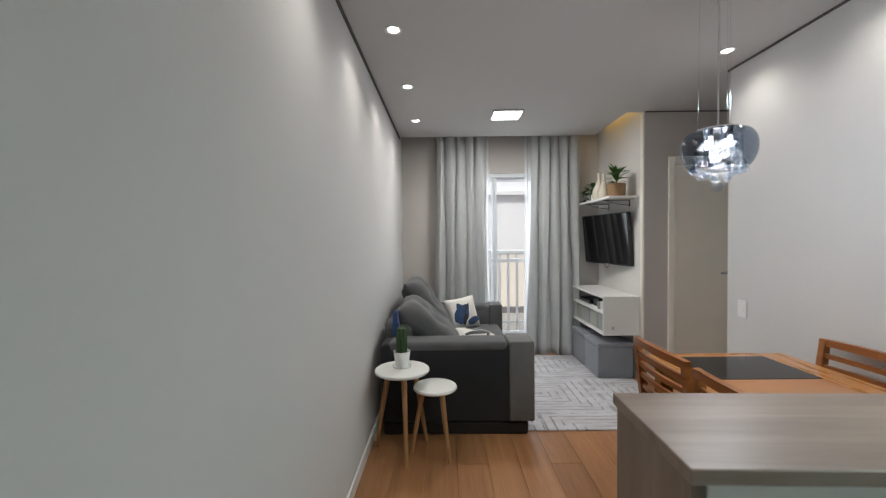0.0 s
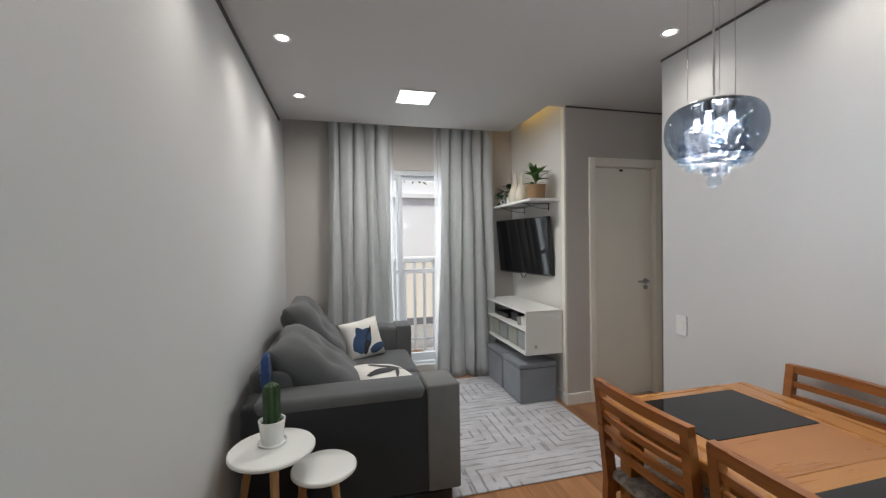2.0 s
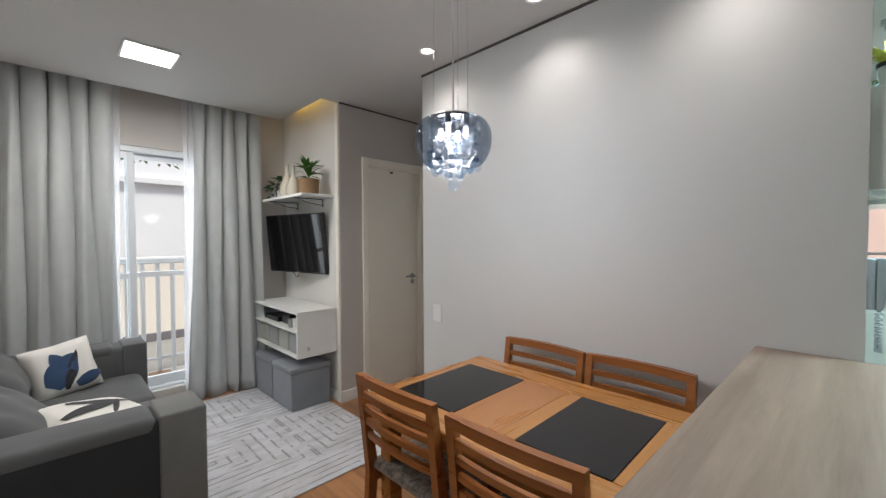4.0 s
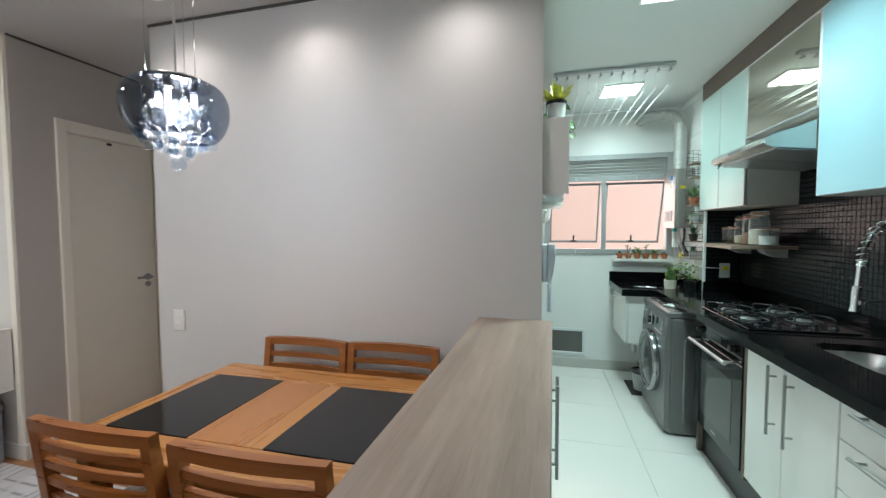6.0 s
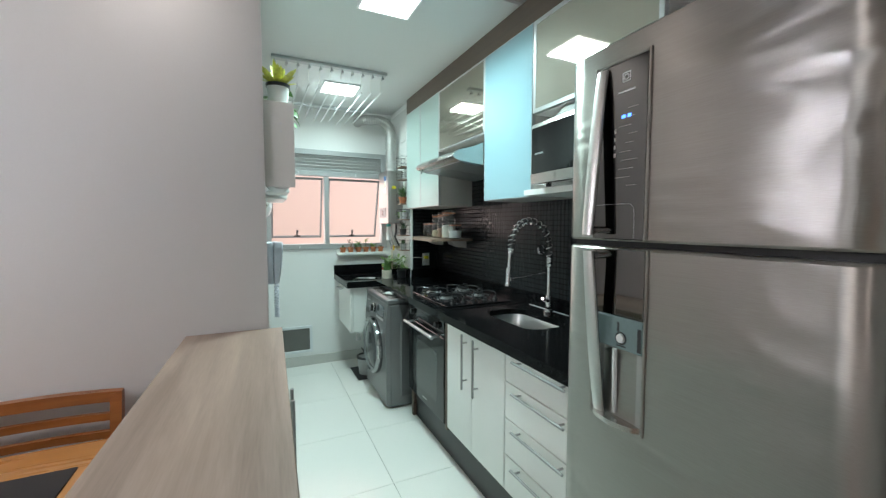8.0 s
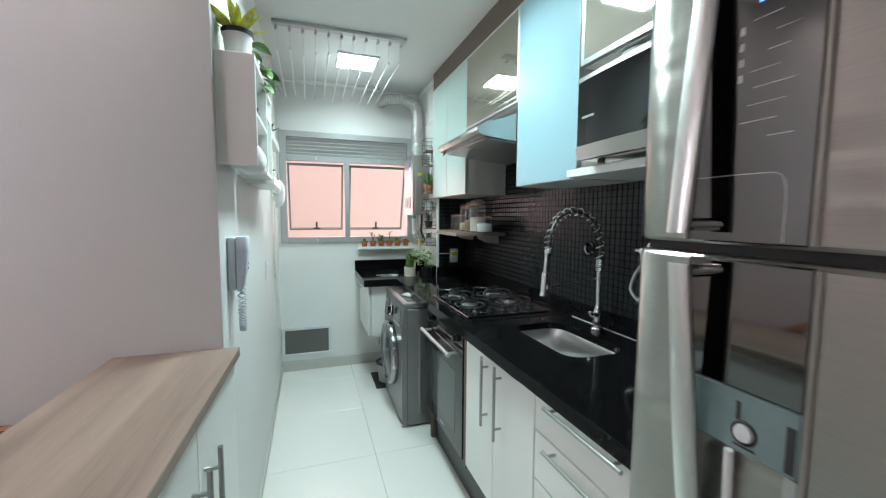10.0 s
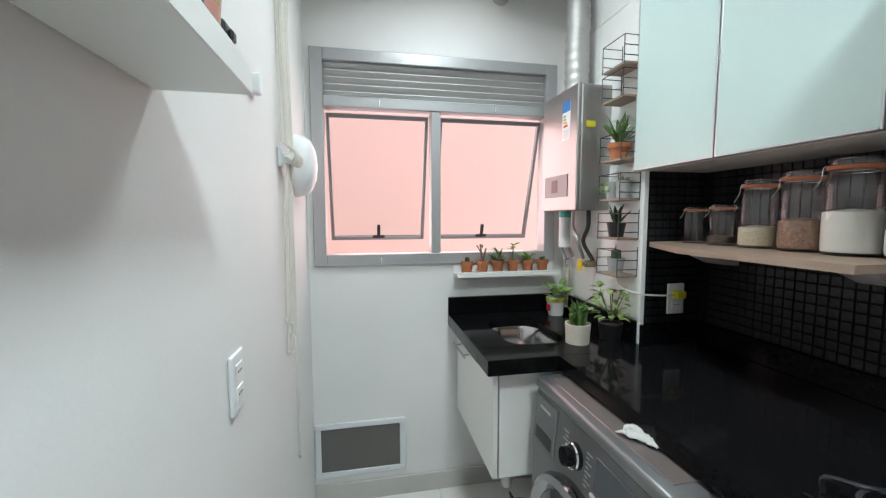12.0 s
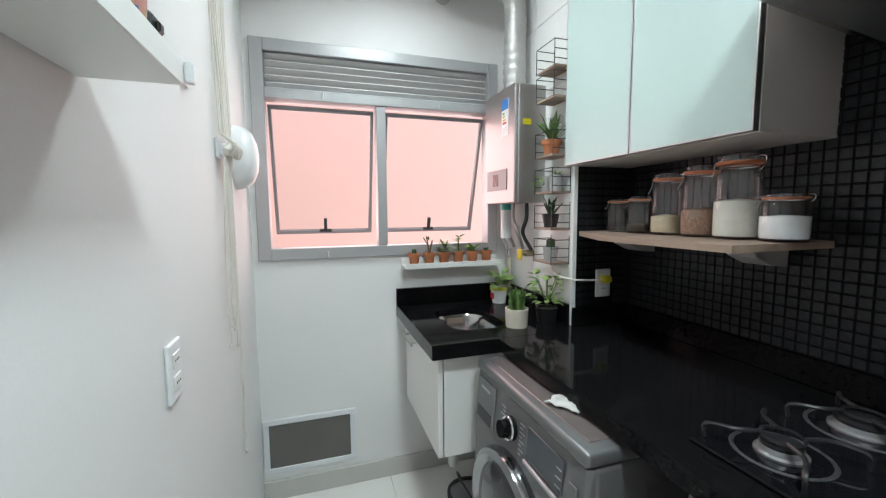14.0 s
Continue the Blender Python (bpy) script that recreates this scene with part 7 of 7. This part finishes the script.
ledge(2.69, 3.15, 1.536, "thick white floating ledge with small ornaments")
ledge(2.68, 3.075, 1.732, "thick white floating ledge with small plants")
ls = 1.5725
for k, (x, r, h, colour, what) in enumerate(((2.752, 0.036, 0.075, (0.78, 0.77, 0.75), "floral"), (2.84, 0.031, 0.058, (0.80, 0.79, 0.76), "white patterned"), (2.93, 0.024, 0.04, (0.62, 0.52, 0.12), "yellow"), (2.985, 0.024, 0.05, (0.78, 0.74, 0.70), "white and red"), (3.07, 0.024, 0.045, (0.55, 0.24, 0.20), "red dotted"))):
    potted("small_pot_plant", (x, 0.757 if k < 3 else 0.733, ls), ("tiny plant in a small %s pot" if k < 3 else "small %s pot with bare soil") % what, r * 0.85, r, h, speckled("pot_glaze_" + "abcde"[k], colour, (150.0, 130.0, 180.0, 130.0, 150.0)[k], (0.55, 0.38, 0.22, 0.40, 0.42)[k]), [("leaves", foliage(9, 0.010, 0.015, 0.035, 0.02, 70 + k, (0.2, 1.2), 0.2, h * 0.9), LEAFDARK if k % 2 else LEAF)] if k < 3 else [], group="little pots on the ledge")
for x, h in ((3.028, 0.062), (3.118, 0.036)):
    single("camera_ornament", join(box(-0.018, 0.018, -0.012, 0.012, 0, h, 0.004, 2), box(-0.008, 0.008, -0.018, -0.012, h * 0.4, h * 0.8, 0.003)), BLACK, (x, 0.728, ls), "small black ornament on the ledge", "ornament", "black ornaments")
hk = thing("adhesive_hook", (3.585, YK, 1.686), "white plastic adhesive hook beside the ledge", "hook")
part("plate", box(-0.024, 0.024, -0.006, 0, -0.03, 0.03, 0.003, 2), PLASTIC, hk)
part("hook_arm", box(-0.014, 0.014, -0.026, -0.0055, -0.026, 0.02, 0.006, 2), PLASTIC, hk)
part("plug_cap", box(-0.006, 0.006, -0.003, 0.0, -0.008, 0.008, 0.001), CARCASS, hk)
for x, s in ((2.76, 81), (2.90, 82), (3.02, 83)):
    potted("ledge_plant", (x, 0.757, 1.7685), "small spiky plant in a blue and white pot", 0.022, 0.027, 0.045, speckled("blue_white_glaze_" + "abc"[s - 81], (0.72, 0.74, 0.80), 150.0, 0.40), [("leaves", foliage(12, 0.008, 0.015, 0.07, 0.014, s, (0.5, 1.3), 0.15, 0.035), LEAFDARK)], group="plants on the upper ledge")

PHONEGREY = mat("pale_grey_phone_plastic", (0.60, 0.615, 0.68), 0.38, var=0.03, scale=8, bump=0.02)
ip = thing("intercom_phone", (2.217, YK, 1.147), "pale grey wall intercom handset with coiled cord", "intercom")
ip.scale = (0.92, 1.0, 0.84)
part("base", box(0.0, 0.128, -0.026, 0, 0.0, 0.212, 0.008, 2), PHONEGREY, ip, "", True)
module = part("module", from_rings([[(x, y, z) for y, z in ((-0.0262, 0.03), (-0.036, 0.03), (-0.05, 0.07), (-0.046, 0.212), (-0.0262, 0.212))] for x in (0.066, 0.128)]), PHONEGREY, ip)
# flat dark strip for the shade between handset and module
part("recess", box(0.057, 0.0655, -0.0272, -0.0255, 0.03, 0.205), DARK, ip, "dark strip for the shaded gap between handset and base")
handset_rows = []
for z, y0, y1, w in ((-0.004, -0.0275, -0.038, 0.024), (0.012, -0.0275, -0.046, 0.027), (0.075, -0.0275, -0.055, 0.028), (0.15, -0.0275, -0.062, 0.029), (0.208, -0.0275, -0.064, 0.029), (0.214, -0.030, -0.060, 0.027)):
    handset_rows.append([(0.027 - w, y0, z), (0.027 - w, y1 + 0.006, z), (0.027 - w * 0.8, y1, z), (0.027 + w * 0.8, y1, z), (0.027 + w, y1 + 0.006, z), (0.027 + w, y0, z)])
part("handset", from_rings(handset_rows), PHONEGREY, ip, "", True)
for k in range(6):
    part("vent_slot", box(0.0645, 0.0662, -0.044, -0.030, 0.088 + k * 0.012, 0.097 + k * 0.012), BLACK, module, "black vent slot")
for z, h in ((0.168, 0.010), (0.092, 0.008), (0.074, 0.004)):
    part("printed_mark", box(0.092, 0.106, -0.0525, -0.046, z, z + h), BLACK, module)
cord = []
for i in range(34 * 8 + 1):
    s = i / (34 * 8)
    a = 2 * math.pi * i / 8
    ang = math.pi * s
    base = Vector((0.016 + 0.028 * (1 - math.cos(ang)), -0.036, 0.02 - 0.20 * math.sin(ang) ** 0.7 + 0.012 * s))
    cord.append(base + 0.0085 * Vector((math.cos(a), math.sin(a), 0.15 * math.sin(a))))
part("coiled_cord", tube(cord, 0.0026, 5), PHONEGREY, ip, "", True)
bp = thing("blank_plate", (2.43, YK, 1.247), "white wall plate with a small slot", "switch")
part("plate", box(-0.035, 0.035, -0.009, 0, -0.06, 0.06, 0.005, 2), PLASTIC, bp)
part("insert", box(-0.016, 0.016, -0.0105, -0.0085, -0.012, 0.012, 0.002), CARCASS, bp)

# drying rack on pulleys
dk = thing("drying_rack", (0, 0, 0), "white ceiling clothes dryer with hanging rods and cords", "clothes dryer")
for x, y0, y1 in ((3.36, -0.06, 0.74), (4.40, -0.06, 0.74)):
    rl = part("pulley_rail", box(x - 0.025, x + 0.025, y0, y1, ZK - 0.022, ZK - 0.0005, 0.003), PAINTED if x < 4 else PLASTIC, dk, "grey pulley rail")
NR = 11
for k in range(NR):
    y = -0.03 + 0.075 * k
    z = 2.40 - 0.012 * (k % 3)
    r_ = part("rod", rod((3.40, y, z), (4.40, y, z), 0.0055, 8), PLASTIC, dk, "", True)
    for x in (3.43, 4.37):
        part("string", rod((x, y, z), (x - 0.02 if x < 4 else x, y, ZK - 0.02), 0.001, 4), CORD, r_)
    part("pulley", rod((3.345, y, ZK - 0.045), (3.375, y, ZK - 0.045), 0.009, 10), PAINTED, dk)
    part("pulley_bracket", box(3.356, 3.364, y - 0.004, y + 0.004, ZK - 0.045, ZK - 0.022), PAINTED, dk)
cl = thing("dryer_cords", (0, 0, 0), "bundle of white dryer cords tied at a wall cleat", "cord")
rnd = random.Random(9)
for k in range(13):
    dx = -0.12 + 0.02 * k + rnd.uniform(-0.008, 0.008)
    part("cord", tube(smooth_path([(3.95 + dx * 1.1, YK - 0.02, 2.50), (3.93 + dx * 0.9, YK - 0.012, 2.1), (3.90 + dx * 0.5, YK - 0.018 - 0.01 * (k % 2), 1.60)], 5), 0.0026, 5), CORD, cl)
for k in range(9):
    dx = -0.08 + 0.022 * k + rnd.uniform(-0.01, 0.01)
    zb = rnd.uniform(0.90, 1.12) if k < 7 else rnd.uniform(0.50, 0.56)
    part("cord_end", tube(smooth_path([(3.90 + dx * 0.3, YK - 0.024, 1.58), (3.91 + dx * 0.8, YK - 0.018, 1.35), (3.93 + dx, YK - 0.012, zb)], 5), 0.0026, 5), CORD, cl)
    part("cord_knot", lathe([(0, 0.009), (0.006, 0.004), (0.006, -0.004), (0, -0.009)], 8, True, (3.93 + dx, YK - 0.012, zb)), CORD, cl)
for k in range(5):
    x = 3.85 + 0.03 * k
    part("cord_loop", tube(smooth_path([(x, YK - 0.02, 1.60), (x + 0.01, YK - 0.05, 1.575), (x + 0.02, YK - 0.04, 1.545), (x + 0.012, YK - 0.018, 1.56)], 5), 0.0045, 6), CORD, cl)
part("cord_knot", tube(smooth_path([(3.85, YK - 0.03, 1.55), (3.88, YK - 0.045, 1.58), (3.91, YK - 0.03, 1.56), (3.93, YK - 0.02, 1.50)], 6), 0.011, 8), CORD, cl, "knotted bundle", True)
part("cleat", join(box(3.85, 3.89, YK - 0.012, YK - 0.0005, 1.53, 1.59, 0.003), box(3.862, 3.878, YK - 0.035, YK - 0.012, 1.54, 1.575, 0.004)), PLASTIC, cl, "small white wall cleat")
dome_bm = lathe([(0.116, 0), (0.116, 0.012), (0.110, 0.037), (0.090, 0.060), (0.054, 0.075), (0.018, 0.080), (0, 0.080)], 36)
for v in dome_bm.verts:
    v.co.x *= 0.65
single("wall_dome", moved(dome_bm, Euler((radians(90), 0, 0)).to_matrix().to_4x4()), PLASTIC, (4.16, YK - 0.0005, 1.57), "white plastic domed cover on the wall", "cover", "", 0, True)

# under the laundry cupboard
trap = thing("drain_trap", (3.96, 0.04, 0.335), "grey plastic drain trap hanging under the laundry cupboard", "drain")
part("pipe", rod((0, 0, 0.06), (0, 0, 0.1005), 0.011, 14), PLASTIC, trap, "", True)
part("trap_cup", lathe([(0, 0), (0.016, 0.002), (0.019, 0.012), (0.019, 0.055), (0.014, 0.062), (0, 0.062)], 18), mat("clear_grey_plastic", (0.55, 0.56, 0.56), 0.25), trap, "", True)
single("floor_mat", box(-0.17, 0.17, -0.06, 0.06, 0, 0.006, 0.002), DARK, (4.02, 0.01, 0.0005), "small black rubber mat on the tiles", "mat")
bk = thing("mop_bucket", (4.0, -0.05, 0.007), "grey plastic mop bucket with dark rim", "bucket")
part("bucket_body", lathe([(0, 0), (0.075, 0), (0.09, 0.15), (0.086, 0.15), (0.07, 0.01), (0, 0.01)], 28), mat("grey_bucket", (0.42, 0.42, 0.42), 0.5), bk, "", True)
part("rim", lathe([(0.085, 0.148), (0.097, 0.148), (0.097, 0.165), (0.083, 0.165)], 28, False), BLACK, bk, "", True)
part("bucket_handle", tube(smooth_path([(-0.09, 0, 0.15), (-0.075, 0.03, 0.21), (0, 0.05, 0.24), (0.075, 0.03, 0.21), (0.09, 0, 0.15)]), 0.004, 6), BLACK, bk)


# ---- floor pieces ----
PW, PL = 0.192, 1.29
plank = piece_mesh("plank", PW - 0.0012, PL - 0.0012, 0.012, 0.0012, LAMINATE)
starts = [piece_mesh("plank", PW - 0.0012, s - 0.0012, 0.012, 0.0012, LAMINATE) for s in (0.43, 0.86, 1.29)]
for col in range(20):
    x, k = XL + col * PW, (col * 2) % 3
    y = YK + (0.43, 0.86, 1.29)[k]
    if x < XD:
        child_piece("plank", starts[k], floor_living, (x, YK, -0.012))
    while y < YW:
        if x < XD or y + PL > YH:
            child_piece("plank", plank, floor_living, (x, y, -0.012))
        y += PL
TILE = 0.6
tile = piece_mesh("floor_tile", TILE - 0.002, TILE - 0.002, 0.0085, 0.001, PORCELAIN)
for i in range(-6, 3):
    for j in range(-2, 1):
        child_piece("floor_tile", tile, floor_kitchen, (2.98 + i * TILE + 0.001, 0.215 + j * TILE + 0.001, -0.0085))

# ---- wall tiles ----
P, G = 0.0300, 0.0035


def tile_mesh(flip):
    """A small glazed tile standing on a wall that faces +y, or -x when flipped."""
    me = bpy.data.meshes.new("mosaic_tile")
    s, h, b = P - G, 0.004, 0.0012
    v = [(0, 0, 0), (s, 0, 0), (s, 0, s), (0, 0, s), (b, h, b), (s - b, h, b), (s - b, h, s - b), (b, h, s - b)]
    if flip:
        v = [(-y, x, z) for x, y, z in v]
    f = [(0, 4, 5, 1), (1, 5, 6, 2), (2, 6, 7, 3), (3, 7, 4, 0), (7, 6, 5, 4)]
    me.from_pydata(v, [], f)
    me.materials.append(MOSAIC)
    return me, v, f


def joined_tiles(name, places, v, f, parent):
    vv, ff = [], []
    for x, y, z in places:
        k = len(vv)
        vv += [(a + x, b + y, c + z) for a, b, c in v]
        ff += [tuple(i + k for i in q) for q in f]
    me = bpy.data.meshes.new(name)
    me.from_pydata(vv, [], ff)
    me.materials.append(MOSAIC)
    ob = new(name, me)
    ob.parent = parent
    ob["kind"] = "stuff"
    ob["label"] = "small black glazed mosaic tiles"


me, v, f = tile_mesh(False)
rest = []
nx, nz = int((3.845 - 1.34) / P), int((1.99 - 0.978) / P)
rnd = random.Random(2)
for i in range(nx):
    for j in range(nz):
        x, z = 1.34 + i * P, 0.978 + j * P
        y = YS + 0.004 + rnd.uniform(-0.0006, 0.0004)
        if 2.96 < x < 3.60 and 0.98 < z < 1.24:
            child_piece("mosaic_tile", me, wall_mosaic, (x, y, z))
        else:
            rest.append((x, y, z))
joined_tiles("mosaic_tiles", rest, v, f, wall_mosaic)
me, v, f = tile_mesh(True)
for i in range(8):
    for j in range(int((1.555 - 0.978) / P)):
        child_piece("mosaic_tile", me, pillar_side, (3.8662, YS + 0.008 + i * P, 0.978 + j * P))
wt = bpy.data.meshes.new("wall_tile")
s, h, b = 0.29, 0.004, 0.0015
wt.from_pydata([(0, 0, 0), (s, 0, 0), (s, 0, 0.297), (0, 0, 0.297), (b, h, b), (s - b, h, b), (s - b, h, 0.297 - b), (b, h, 0.297 - b)], [], [(0, 4, 5, 1), (1, 5, 6, 2), (2, 6, 7, 3), (3, 7, 4, 0), (7, 6, 5, 4)])
wt.materials.append(WALLTILE)
for i in range(2):
    for j in range(5):
        child_piece("wall_tile", wt, pillar, (3.8745 + i * 0.2915, -0.4438, 0.99 + j * 0.30))
